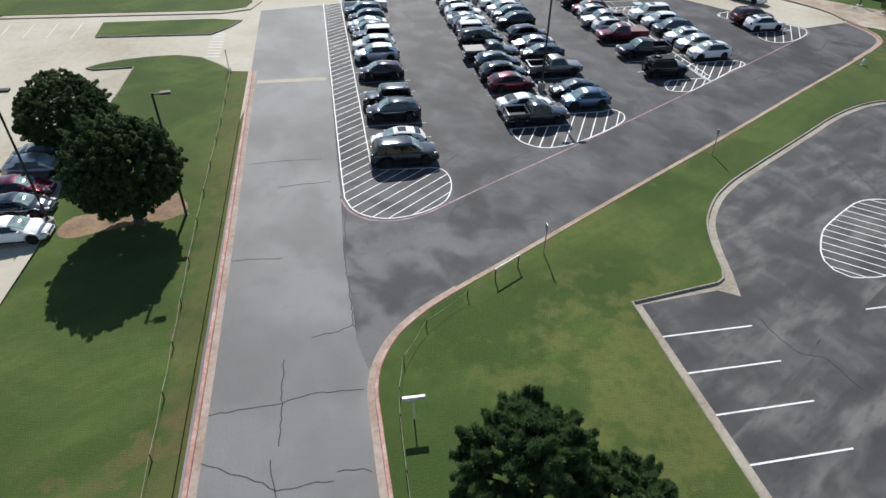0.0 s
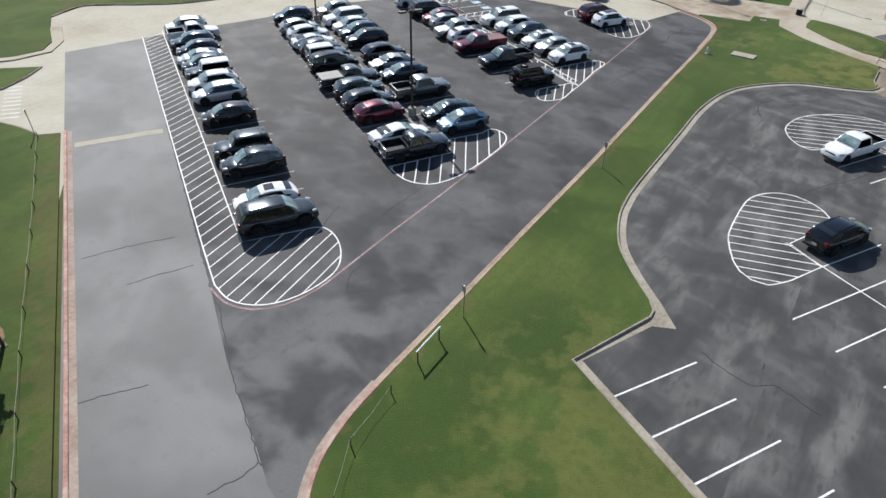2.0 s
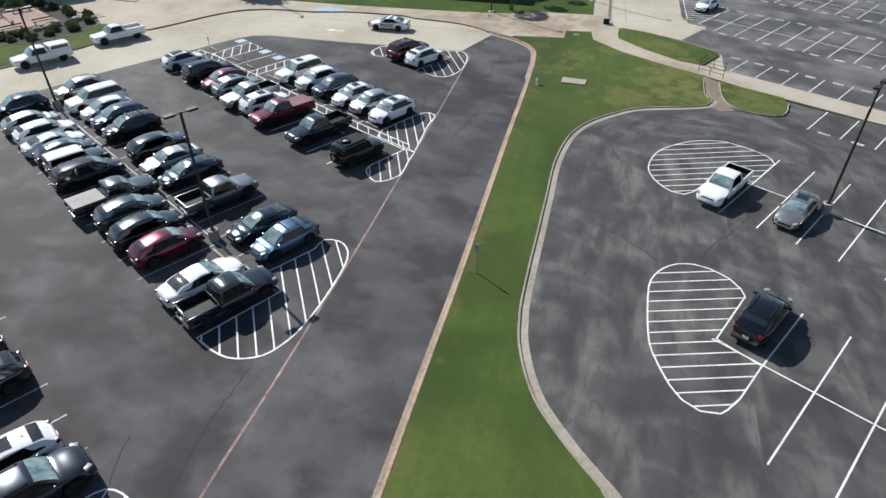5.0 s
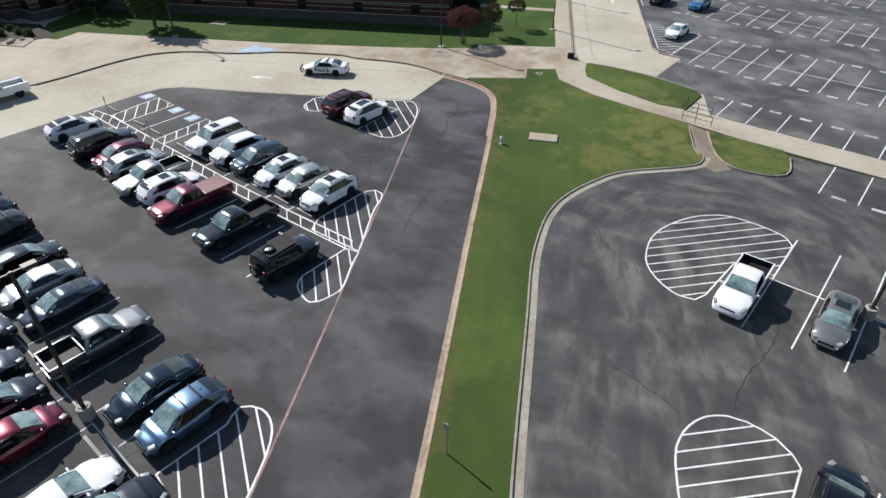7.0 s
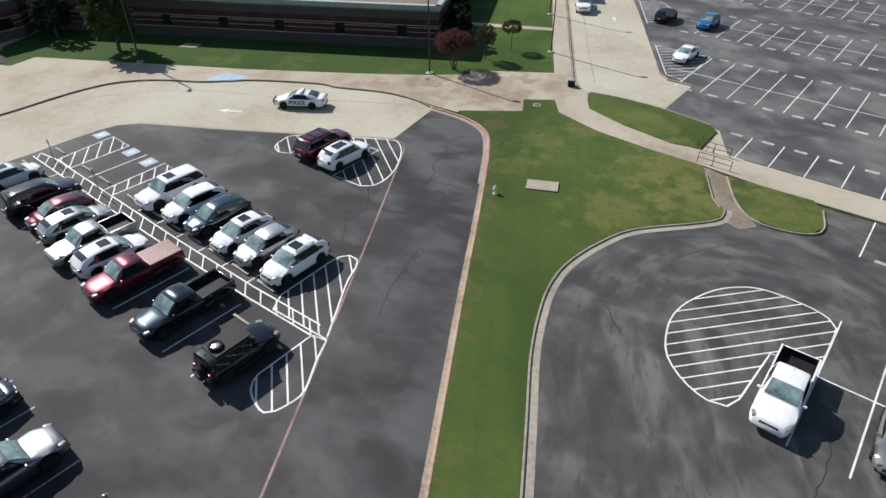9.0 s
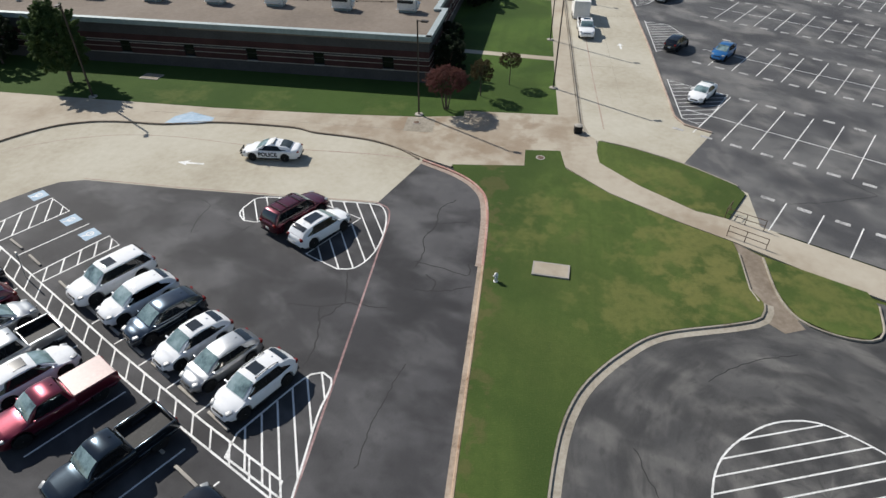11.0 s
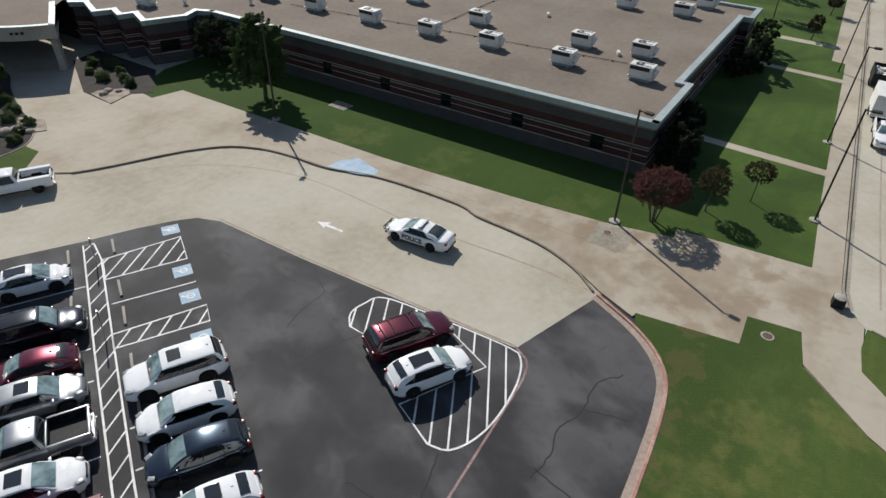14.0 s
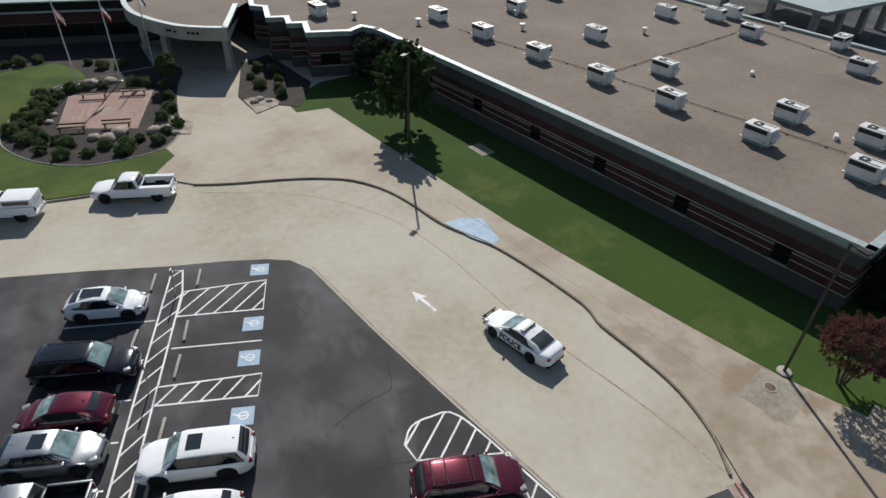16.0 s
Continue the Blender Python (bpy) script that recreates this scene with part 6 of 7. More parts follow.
        box(bm, -0.5, 0, H + 0.05, 2.2, 1.35, 0.04, 0.01)
        part("roof_basket", bm, TRIM, ob)
    if "patrol" in extras:
        bm = bmesh.new()
        box(bm, -0.28, 0, H + 0.055, 0.26, 1.10, 0.07, 0.03)
        bar = part("light_bar", bm, PLATE, ob, "low clear roof light bar", True)
        bm = bmesh.new()
        box(bm, -0.42, 0, H + 0.045, 0.05, 1.06, 0.06, 0.01)
        part("bar_foot", bm, TRIM, bar)
        bm = bmesh.new()
        for side in (1, -1):
            box(bm, x1 + 0.08, side * 0.36, 0.58, 0.07, 0.10, 0.46, 0.03)
        box(bm, x1 + 0.10, 0, 0.72, 0.06, 1.24, 0.10, 0.03)
        box(bm, x1 + 0.10, 0, 0.50, 0.06, 1.24, 0.08, 0.03)
        part("push_bar", bm, TRIM, ob, "black steel push bar", True)
        for side in (1, -1):
            fc = bpy.data.curves.new("door_lettering", "FONT")
            fc.body, fc.size, fc.extrude, fc.offset, fc.align_x, fc.align_y = "POLICE", 0.50, 0.012, 0.016, "CENTER", "CENTER"
            fc.materials.append(TRIM)
            tx = new("door_lettering", fc)
            tx.parent = ob
            tx.matrix_basis = Matrix.Translation((0.14, side * (W / 2 + 0.002), 0.68)) @ (Matrix.Rotation(radians(180), 4, "Z") if side > 0 else Matrix.Identity(4)) @ Matrix.Rotation(radians(90), 4, "X")
            tagged(tx, "bold black door lettering")
    return ob


PROTO = {}


def park(kind, x, y, heading, colour, label, roof=None, extras=(), category="car", group="parked cars"):
    """Parks a car; alike ones share their meshes."""
    key = (kind, colour, roof, tuple(extras))
    at = pose(x, y, 0.007, 0, 0, heading)
    if key in PROTO:
        ob = copy_thing(PROTO[key], at)
        tagged(ob, label, category, group)
    else:
        ob = PROTO[key] = vehicle(kind, label, category, colour, roof, extras, group)
        ob.matrix_basis = at
    return ob


rnd = random.Random(7)
FWD, BACK = -29, 151


def bay(kind, u, v, facing, colour, label, roof=None, extras=(), category="car"):
    x, y = uv(u + rnd.uniform(-0.06, 0.06), v + rnd.uniform(-0.12, 0.12))
    park(kind, x, y, (FWD if facing > 0 else BACK) + rnd.uniform(-1.6, 1.6), colour, label, roof, extras, category)


# western row
bay("full_suv", 43.19, 6.65, 1, "charcoal", "glossy charcoal large car beside the hatched end", extras=("rails",))
bay("crossover", 45.52, 6.34, -1, "white", "white crossover with a dark sunroof", extras=("sunroof",))
bay("suv", 51.21, 6.61, -1, "charcoal", "charcoal black sport utility car in the western row", extras=("rails",))
bay("boxy", 54.06, 6.49, -1, "charcoal", "boxy charcoal off-road car with pale roof edge", extras=("rack",))
bay("crossover", 60.61, 6.36, -1, "plum", "very dark maroon hatchback parked alone")
bay("suv", 65.65, 6.44, -1, "pearl", "pale pearl sport utility car", extras=("rails",))
bay("suv", 68.54, 6.43, -1, "white", "white sport utility car in the western row")
bay("boxy", 71.64, 6.41, -1, "charcoal", "dark boxy car with a white roof", roof="white")
bay("crossover", 74.13, 6.5, -1, "grey", "grey crossover in the western row")
bay("sedan", 76.41, 6.39, -1, "pearl", "pale pearl sedan in the western row")
bay("crossover", 78.8, 6.48, -1, "charcoal", "charcoal crossover in the western row")
bay("suv", 81.61, 6.36, -1, "slate", "slate blue sport utility car")
bay("pickup", 84.71, 6.75, 1, "white", "white pickup truck at the row's far end", category="truck")
bay("suv", 87.59, 6.23, -1, "silver", "silver sport utility car at the row's far end")
# middle row, western side
bay("pickup", 48.53, 18.96, 1, "charcoal", "charcoal pickup truck with an open pale-lined bed", category="truck")
bay("saloon", 51.06, 18.66, 1, "white", "white sedan beside the charcoal pickup")
bay("crossover", 55.92, 18.77, 1, "red", "red hatchback nose to the lamp base")
bay("suv", 58.68, 18.66, 1, "charcoal", "charcoal sport utility car with roof bars", extras=("rails",))
bay("suv", 61.56, 18.76, 1, "grey", "dark grey sport utility car", extras=("rails",))
bay("long_pickup", 64.45, 18.65, 1, "grey", "grey pickup truck with a pale bed cover", extras=("pale_cover",), category="truck")
bay("van", 69.22, 18.74, 1, "black", "large black van-like car in the middle row", extras=("rails",))
bay("boxy", 71.72, 18.73, 1, "charcoal", "dark boxy car with a white roof", roof="white")
bay("crossover", 74.22, 18.63, 1, "grey", "grey crossover in the middle row")
bay("sedan", 76.72, 18.73, 1, "white", "white sedan in the middle row")
bay("suv", 79.11, 18.63, 1, "white", "white sport utility car in the middle row")
bay("crossover", 82.23, 18.53, 1, "silver", "silver crossover in the middle row")
bay("suv", 86.77, 18.84, -1, "navy", "navy blue sport utility car")
# middle row, eastern side
bay("crossover", 51.18, 24.62, -1, "blue", "blue crossover with roof bars", extras=("rack",))
bay("sedan", 53.9, 24.53, -1, "teal", "dark teal sedan beside the blue car")
bay("pickup", 59.28, 24.32, 1, "gunmetal", "dark silver metallic pickup truck with an open bed", category="truck")
bay("sedan", 64.11, 24.31, -1, "slate", "slate grey sedan in the middle row")
bay("sedan", 67, 24.3, -1, "silver", "silver sedan in the middle row")
bay("suv", 69.9, 24.4, 1, "charcoal", "charcoal sport utility car facing the aisle")
bay("suv", 75.07, 24.5, -1, "black", "black sport utility car with roof crossbars", extras=("rack",))
bay("suv", 77.87, 24.51, -1, "slate", "slate blue sport utility car in the middle row")
bay("crossover", 80.45, 24.52, -1, "white", "white crossover in the middle row")
bay("full_suv", 83.43, 24.53, -1, "white", "large white sport utility car")
bay("suv", 87.1, 24.45, -1, "champagne", "champagne sport utility car at the far end", extras=("rails",))
# eastern row, western side
bay("boxy", 57.41, 35.76, 1, "black", "black off-road car with spare wheels", extras=("spare",))
bay("long_pickup", 63.07, 35.75, -1, "green", "dark green pickup truck with an open bed", category="truck")
bay("long_pickup", 68.4, 35.57, -1, "red", "red pickup truck with a faded red bed cover", extras=("cover",), category="truck")
bay("suv", 71.29, 35.68, 1, "white", "white sport utility car with a sunroof", extras=("sunroof",))
bay("pickup", 73.98, 35.6, -1, "silver", "silver pickup truck with an open dark bed", category="truck")
bay("suv", 76.96, 35.91, 1, "silver", "silver grey sport utility car with a sunroof", extras=("sunroof",))
bay("crossover", 79.35, 35.73, -1, "red", "crimson red hatchback in the eastern row")
bay("full_suv", 82.55, 35.74, 1, "black", "large black sport utility car with roof rails", extras=("rails",))
bay("crossover", 87.76, 35.55, 1, "white", "white crossover with a long sunroof", extras=("long_sunroof",))
# eastern row, eastern side
bay("suv", 61.48, 42.73, -1, "white", "white sport utility car with a sunroof", extras=("sunroof", "rails"))
bay("crossover", 64.28, 42.73, -1, "silver", "silver crossover beside white cars")
bay("crossover", 66.87, 42.63, -1, "white", "white crossover with a dark sunroof", extras=("sunroof",))
bay("suv", 69.84, 42.74, -1, "slate", "dark slate sport utility car")
bay("suv", 72.61, 42.55, -1, "white", "white sport utility car in the eastern row")
bay("full_suv", 75.78, 42.66, -1, "white", "large white sport utility car with a sunroof", extras=("sunroof",))
# end island
bay("full_suv", 72.52, 54.95, 1, "maroon", "deep red large car with roof crossbars", extras=("rails", "bars"))
bay("suv", 69.74, 54.95, 1, "white", "white sport utility car with a long sunroof", extras=("long_sunroof",))
# southern car park
bay("suv", 25.88, 39.33, 1, "black", "black sport utility car by the hatched island", extras=("rails",))
bay("pickup", 33.82, 51.56, -1, "white", "white pickup truck with an open dark bed", category="truck")
bay("sedan", 28.67, 51.98, -1, "champagne", "champagne silver sedan beside the lamp base", extras=("sunroof",))
# concrete car park to the west
for kind, u, v, f, c, lab in (("sedan", 36.8, -19.6, 1, "white", "white sedan beside the west lawn"), ("sedan", 39.8, -20.2, 1, "charcoal", "charcoal sedan beside the west lawn"), ("sedan", 42.4, -21.0, 1, "red", "red sedan beside the west lawn"), ("crossover", 45.0, -20.6, 1, "silver", "silver crossover under the tree"), ("sedan", 47.9, -21.0, -1, "charcoal", "dark sedan under the tree")):
    bay(kind, u, v, f, c, lab)
park("suv", 3.86, 77.22, 60, "charcoal", "dark car at the concrete car park")
# student car park
for kind, x, y, f, c, lab in (("sedan", 112.8, 3.0, -1, "white", "white sedan alone in the student car park"), ("crossover", 126.0, -1.5, -1, "bright_blue", "bright blue car alone in the student car park"), ("crossover", 128.3, 3.7, 1, "black", "black crossover in the student car park"), ("crossover", 150.6, 2.6, -1, "pearl", "pale crossover far along the student car park"), ("van", 158.6, 0.4, -1, "white", "white van far along the student car park"), ("suv", 171.5, 4.2, 1, "charcoal", "charcoal car far along the student car park"), ("suv", 174.4, 0.8, 1, "black", "black car far along the student car park"), ("suv", 176.9, -6.7, 1, "black", "black car alone far along the student car park")):
    park(kind, x, y, (FWD if f > 0 else BACK) + rnd.uniform(-2, 2), c, lab)
# work trucks on the drives
park("long_pickup", 79.06, 72.5, 150, "white", "white service truck with side lockers by the kerb", extras=("toolboxes",), category="truck")
park("long_pickup", 70.12, 75.29, 151, "white", "white pickup truck with a camper shell", extras=("camper",), category="truck")
park("long_pickup", 132.08, 14.91, 183, "white", "white pickup truck towing a trailer", extras=("sunroof",), category="truck")
park("saloon", 92.29, 42.35, 96, "white", "white patrol car with black door lettering", extras=("patrol",), category="car", group="moving cars")


def box_trailer(x, y, heading):
    ob = thing("box_trailer", "white enclosed box trailer behind a pickup truck", "trailer", at=pose(x, y, 0, 0, 0, heading))
    bm = bmesh.new()
    box(bm, 0, 0, 1.65, 5.0, 2.2, 2.3, 0.05)
    part("box_body", bm, WHITE, ob)
    bm = bmesh.new()
    box(bm, 0, 0, 0.45, 5.1, 1.9, 0.12)
    box(bm, 2.9, 0, 0.45, 0.9, 0.12, 0.1)
    part("chassis", bm, TRIM, ob)
    for dx in (-0.4, 0.5):
        for side in (1, -1):
            bm = bmesh.new()
            lathe(bm, [(0.2, -0.1), (0.36, -0.1), (0.38, 0), (0.36, 0.1), (0.2, 0.1)], 16, Matrix.Translation((dx, side * 1.0, 0.38)) @ Matrix.Rotation(radians(90), 4, "X"))
            part("tyre", bm, RUBBER, ob)


def dump_trailer(x, y, heading):
    ob = thing("dump_trailer", "black open dump trailer heaped with white scrap", "trailer", at=pose(x, y, 0, 0, 0, heading))
    for cx, cy, sx, sy in ((0, 1.05, 4.6, 0.1), (0, -1.05, 4.6, 0.1), (2.25, 0, 0.1, 2.0), (-2.25, 0, 0.1, 2.0)):
        bm = bmesh.new()
        box(bm, cx, cy, 1.3, sx, sy, 1.3, 0.01)
        part("side_wall", bm, TRIM, ob)
    bm = bmesh.new()
    box(bm, 0, 0, 0.6, 4.6, 2.0, 0.12)
    part("bed_floor", bm, TRIM, ob)
    for dx in (-0.4, 0.5):
        for side in (1, -1):
            bm = bmesh.new()
            lathe(bm, [(0.2, -0.1), (0.36, -0.1), (0.38, 0), (0.36, 0.1), (0.2, 0.1)], 16, Matrix.Translation((dx, side * 1.0, 0.38)) @ Matrix.Rotation(radians(90), 4, "X"))
            part("tyre", bm, RUBBER, ob)
    bm = bmesh.new()
    r = random.Random(3)
    for k in range(40):
        box(bm, r.uniform(-1.9, 1.6), r.uniform(-0.8, 0.8), 1.0 + r.uniform(0, 0.75), r.uniform(0.2, 0.6), r.uniform(0.1, 0.4), r.uniform(0.05, 0.3), 0, Euler((r.uniform(-1, 1), r.uniform(-1, 1), r.uniform(0, 3))).to_matrix().to_4x4())
    tagged(part("scrap", bm, WHITE, ob), kind="stuff")


box_trailer(139.13, 15.57, 183)
dump_trailer(148.84, 16.2, 183)


# ---- trees and shrubs ----
def leaves(name, centres, radii, per, size, mat, parent, seed, droop=0.3, flat=0.5, slim=0.32, rise=0.0):
    """A crown: many small bent leaves round clump centres, as one mesh; rise turns them to point upwards and outwards."""
    g = np.random.default_rng(seed)
    c = np.repeat(np.asarray(centres), per, axis=0)
    rr = np.repeat(np.asarray(radii), per)
    n = len(c)
    d = g.normal(size=(n, 3))
    d /= np.linalg.norm(d, axis=1)[:, None]
    p = c + d * (rr * g.uniform(0.55, 1.0, n))[:, None]
    nrm = d * flat + g.normal(size=(n, 3)) * 0.55 + np.array([0, 0, 0.35])
    nrm /= np.linalg.norm(nrm, axis=1)[:, None]
    t = np.cross(nrm, g.normal(size=(n, 3)))
    t /= np.linalg.norm(t, axis=1)[:, None]
    if rise:
        t = t * (1 - rise) + (d * 0.6 + np.array([0, 0, 0.8])) * rise
        t /= np.linalg.norm(t, axis=1)[:, None]
    b = np.cross(nrm, t)
    b /= np.linalg.norm(b, axis=1)[:, None]
    s = size * g.uniform(0.6, 1.25, n)[:, None]
    q = np.stack([p - t * s * 0.5, p - b * s * slim - nrm * s * droop * 0.2, p + t * s * 0.5, p + b * s * slim - nrm * s * droop * 0.2], axis=1).reshape(-1, 3)
    me = bpy.data.meshes.new(name)
    me.from_pydata(q.tolist(), [], np.arange(4 * n).reshape(-1, 4).tolist())
    return link_mesh(name, me, mat, parent)


def clumps(centre, size, count, seed, low=-0.75, hollow=0.45, cone=0.0):
    """Clump centres in an uneven ellipsoid; cone narrows it upwards."""
    g = np.random.default_rng(seed)
    out, rad = [], []
    lobes = g.normal(size=(7, 3))
    lobes /= np.linalg.norm(lobes, axis=1)[:, None]
    amp = g.uniform(-0.16, 0.2, 7)
    while len(out) < count:
        d = g.normal(size=3)
        d /= np.linalg.norm(d)
        if d[2] < low:
            continue
        k = 1 + sum(a * max(0, float(d @ l)) ** 3 for a, l in zip(amp, lobes))
        r = g.uniform(hollow, 1.0) ** 0.5 * k
        z = d[2] * r
        shrink = 1 - cone * (z + 1) / 2
        out.append((centre[0] + d[0] * r * size[0] * shrink, centre[1] + d[1] * r * size[1] * shrink, centre[2] + z * size[2]))
        rad.append(g.uniform(0.085, 0.16) * (size[0] + size[2]) / 2)
    return out, rad


def tree(label, x, y, height, crown_z, size, mat, seed, count=240, per=100, leaf=0.2, trunk=0.2, stems=1, cone=0.0, category="tree", low=-0.75, tufts=0, slim=0.32, clump=1.0, rise=0.0):
    ob = thing("tree", label, category, "", "", pose(x, y, 0.1))
    r = random.Random(seed)
    for k in range(stems):
        bm = bmesh.new()
        a = 2 * math.pi * k / max(1, stems) + 0.4
        base = Vector((0.16 * math.cos(a), 0.16 * math.sin(a), -0.05)) if stems > 1 else Vector((0, 0, -0.05))
        tip = Vector((size[0] * 0.4 * math.cos(a), size[1] * 0.4 * math.sin(a), crown_z)) if stems > 1 else Vector((r.uniform(-0.2, 0.2), r.uniform(-0.2, 0.2), crown_z + size[2] * 0.5))
        mid = base.lerp(tip, 0.5) + Vector((r.uniform(-0.12, 0.12), r.uniform(-0.12, 0.12), 0))
        tube(bm, base, mid, trunk * 1.15, trunk * 0.8)
        tube(bm, mid, tip, trunk * 0.8, trunk * 0.3)
        part("trunk", bm, BARK, ob)
    for k in range(7):
        a = k * 2.4 + r.random()
        z0 = crown_z - size[2] * 0.5 * (1 - k / 9)
        bm = bmesh.new()
        tube(bm, (0, 0, z0), (size[0] * 0.62 * math.cos(a), size[1] * 0.62 * math.sin(a), z0 + size[2] * 0.45), trunk * 0.45, trunk * 0.12, 6)
        part("limb", bm, BARK, ob)
    c, rad = clumps((0, 0, crown_z), size, count, seed, low, cone=cone)
    rad = [q * clump for q in rad]
    for k in range(tufts):
        a, e = r.uniform(0, 2 * math.pi), math.asin(r.uniform(-0.3, 1))
        k1 = r.uniform(0.9, 1.13)
        for step in range(3):
            f = k1 - 0.09 * step
            c.append((size[0] * f * math.cos(a) * math.cos(e), size[1] * f * math.sin(a) * math.cos(e), crown_z + size[2] * f * math.sin(e)))
            rad.append(0.05 * size[0] * (1 + 0.55 * step))
    leaves("crown", c, rad, per, leaf, mat, ob, seed + 1, slim=slim, rise=rise)
    return ob


tree("large round oak with a dense dark crown on the west lawn", 7.6, 38.4, 9, 4.35, (3.45, 3.4, 3.2), LEAF_OAK, 11, 2100, 90, 0.14, 0.28, tufts=60, low=-0.9, clump=0.46)
tree("round dark oak behind another on the west lawn", 7.35, 52.2, 6, 3.1, (3.25, 3.15, 2.35), LEAF_OAK, 12, 1600, 90, 0.14, 0.26, tufts=50, low=-0.9, clump=0.48)
tree("bushy dark green pine on the lawn median", 12.05, 7.4, 8, 4.6, (2.45, 2.35, 2.7), LEAF_PINE, 13, 300, 150, 0.30, 0.2, tufts=150, slim=0.075, clump=0.62, rise=0.55, cone=0.3)
tree("lower bushy green pine beside a taller one", 14.4, 4.7, 6, 3.1, (2.1, 2.0, 1.8), LEAF_PINE, 14, 240, 150, 0.28, 0.18, tufts=120, slim=0.075, clump=0.62, rise=0.55, cone=0.25)
tree("upright conical green tree before the school wall", 103.9, 70.3, 9.0, 4.7, (2.95, 2.95, 3.7), LEAF_ELM, 15, 800, 120, 0.14, 0.2, cone=0.5, tufts=60, clump=0.6)
tree("crape myrtle with dull red crown and several stems", 104.6, 29.0, 4.5, 3.1, (2.3, 2.1, 1.15), LEAF_CRAPE, 16, 1100, 26, 0.085, 0.07, stems=4, low=-0.6, clump=0.5, tufts=90, rise=0.4)
tree("young rusty green tree on the school lawn", 108.5, 26.0, 4, 2.7, (1.2, 1.15, 1.25), LEAF_RUST, 17, 420, 26, 0.085, 0.06, clump=0.55, tufts=40, rise=0.4)
tree("small young tree with thin trunk on the lawn", 112.2, 23.3, 3.6, 2.7, (1.2, 1.15, 0.85), LEAF_RUST, 18, 360, 24, 0.085, 0.05, clump=0.55, tufts=36, rise=0.4)
tree("dark holly tree in the corner of the school wall", 107.4, 81.55, 6, 3.2, (2.3, 2.3, 2.6), LEAF_HOLLY, 19, 150, 200, 0.14, 0.12)
for k, (x, y, s) in enumerate(((113.4, 30.0, 2.0), (116.6, 30.4, 1.6), (119.6, 30.9, 1.9), (141.0, 30.6, 2.0), (144.6, 29.7, 2.2), (154, 30.2, 1.9))):
    tree("dark clipped holly against the school wall", x, y, 4, 1.9 if k % 2 else 2.2, (s, s * 0.9, 1.9 if k % 2 else 2.2), LEAF_HOLLY, 30 + k, 120, 180, 0.13, 0.1, low=-1)
for k, (x, y, h) in enumerate(((162.5, 25.2, 3.5), (171, 31.5, 6.5), (186, 34, 7), (197, 27, 7), (178, 24.4, 3.4), (88.9, 93.3, 3.8))):
    tree("slender green tree beyond the school" if k < 5 else "small upright tree beside the flagpoles", x, y, h, h * 0.62, (h * 0.3, h * 0.3, h * 0.36), LEAF_ELM if k not in (0, 4) else LEAF_RUST, 50 + k, 110, 80, 0.2, 0.09)


def shrub(label, x, y, s, mat, seed):
    ob = thing("shrub", label, "shrub", "bedding shrubs", "", pose(x, y, 0.0))
    c, rad = clumps((0, 0, s * 0.32), (s * 0.44, s * 0.44, s * 0.34), 44, seed, -0.75, 0.2)
    leaves("foliage", c, [q * 3.0 for q in rad], 150, 0.085, mat, ob, seed)
    return ob


shrub_spots = [(75.9, 109.2), (77.3, 109.0), (79.2, 109.1), (83.6, 105.2), (84.6, 103.0), (86.4, 102.4), (75.0, 89.9), (75.8, 91.7), (76.7, 93.4), (77.6, 95.0), (78.6, 96.6), (74.9, 88.2), (75.4, 86.9), (76.3, 85.7), (73.2, 90.1), (74.3, 92.2), (75.2, 94.0), (77.2, 97.6), (73.5, 89), (74.2, 90.9), (75.1, 92.7), (76.1, 94.5), (77, 96.1), (78.2, 98), (80, 97.7), (81.2, 97.1), (83, 96.8), (85.8, 95.7), (86.9, 95.1), (88.3, 93.1), (82.3, 82), (81, 81.3), (79.5, 82.5), (77.8, 81.7), (76.7, 84.3), (75.9, 82.5), (74.8, 85.7), (73.9, 87.3), (85.4, 85.3), (86.2, 83.3), (84.8, 82.3), (86.8, 87.1), (87.6, 90.1), (97, 90.9), (96.8, 88), (97.5, 84.1), (99.2, 88.3), (99.8, 90.7), (98.6, 92.9), (98.2, 86.1), (74.6, 84.3), (80.4, 80.3), (83.5, 80.7)]
for k, (x, y) in enumerate(shrub_spots):
    shrub("rounded evergreen shrub in the mulched entrance bed", x, y, 1.15 + 0.7 * ((k * 37) % 10) / 10, LEAF_SHRUB if k % 3 else LEAF_ELM, 100 + k)

# entrance beds, pavers, boulders, benches, flagpoles
bed = smooth_line([(76.3, 97.1), (74, 93.7), (72.8, 91.2), (72.2, 87.7), (73.6, 83.5), (76.1, 80.6), (79, 79.3), (83.5, 79.4), (86.2, 82.7), (87.6, 87.6), (89.6, 93.1), (91.8, 98.2), (89.2, 100.3), (81.6, 100.1), (78.6, 99.5)], 0.7, True)
slab("planting_bed", bed, 0.0, 0.16, MULCH, "dark mulched planting bed round the flag plaza", "planting bed")
kerb(bed, STONE, "thin pale stone edging of the planting bed", 1, 0.2, 0.12, 0, True)
slab("planting_bed", [(93.5, 81.6), (96.3, 82.3), (97.8, 80.7), (102.1, 86.1), (102.1, 97.1), (98.2, 96.1), (93.7, 86.7)], 0.0, 0.16, MULCH, "dark mulched bed beside the entrance wall", "planting bed")
# mulch-coloured sheet added to darken ground that lies in shade, under a few shrubs
slab("planting_bed", [(68, 108.6), (75, 107.7), (80.6, 108.0), (82.2, 104.0), (82.4, 100.4), (89.4, 100.6), (90.6, 110.9), (83.6, 113.9), (69, 120.2)], 0.0, 0.15, MULCH, "dark mulch sheet for shade and low planting before the far wing", "planting bed")
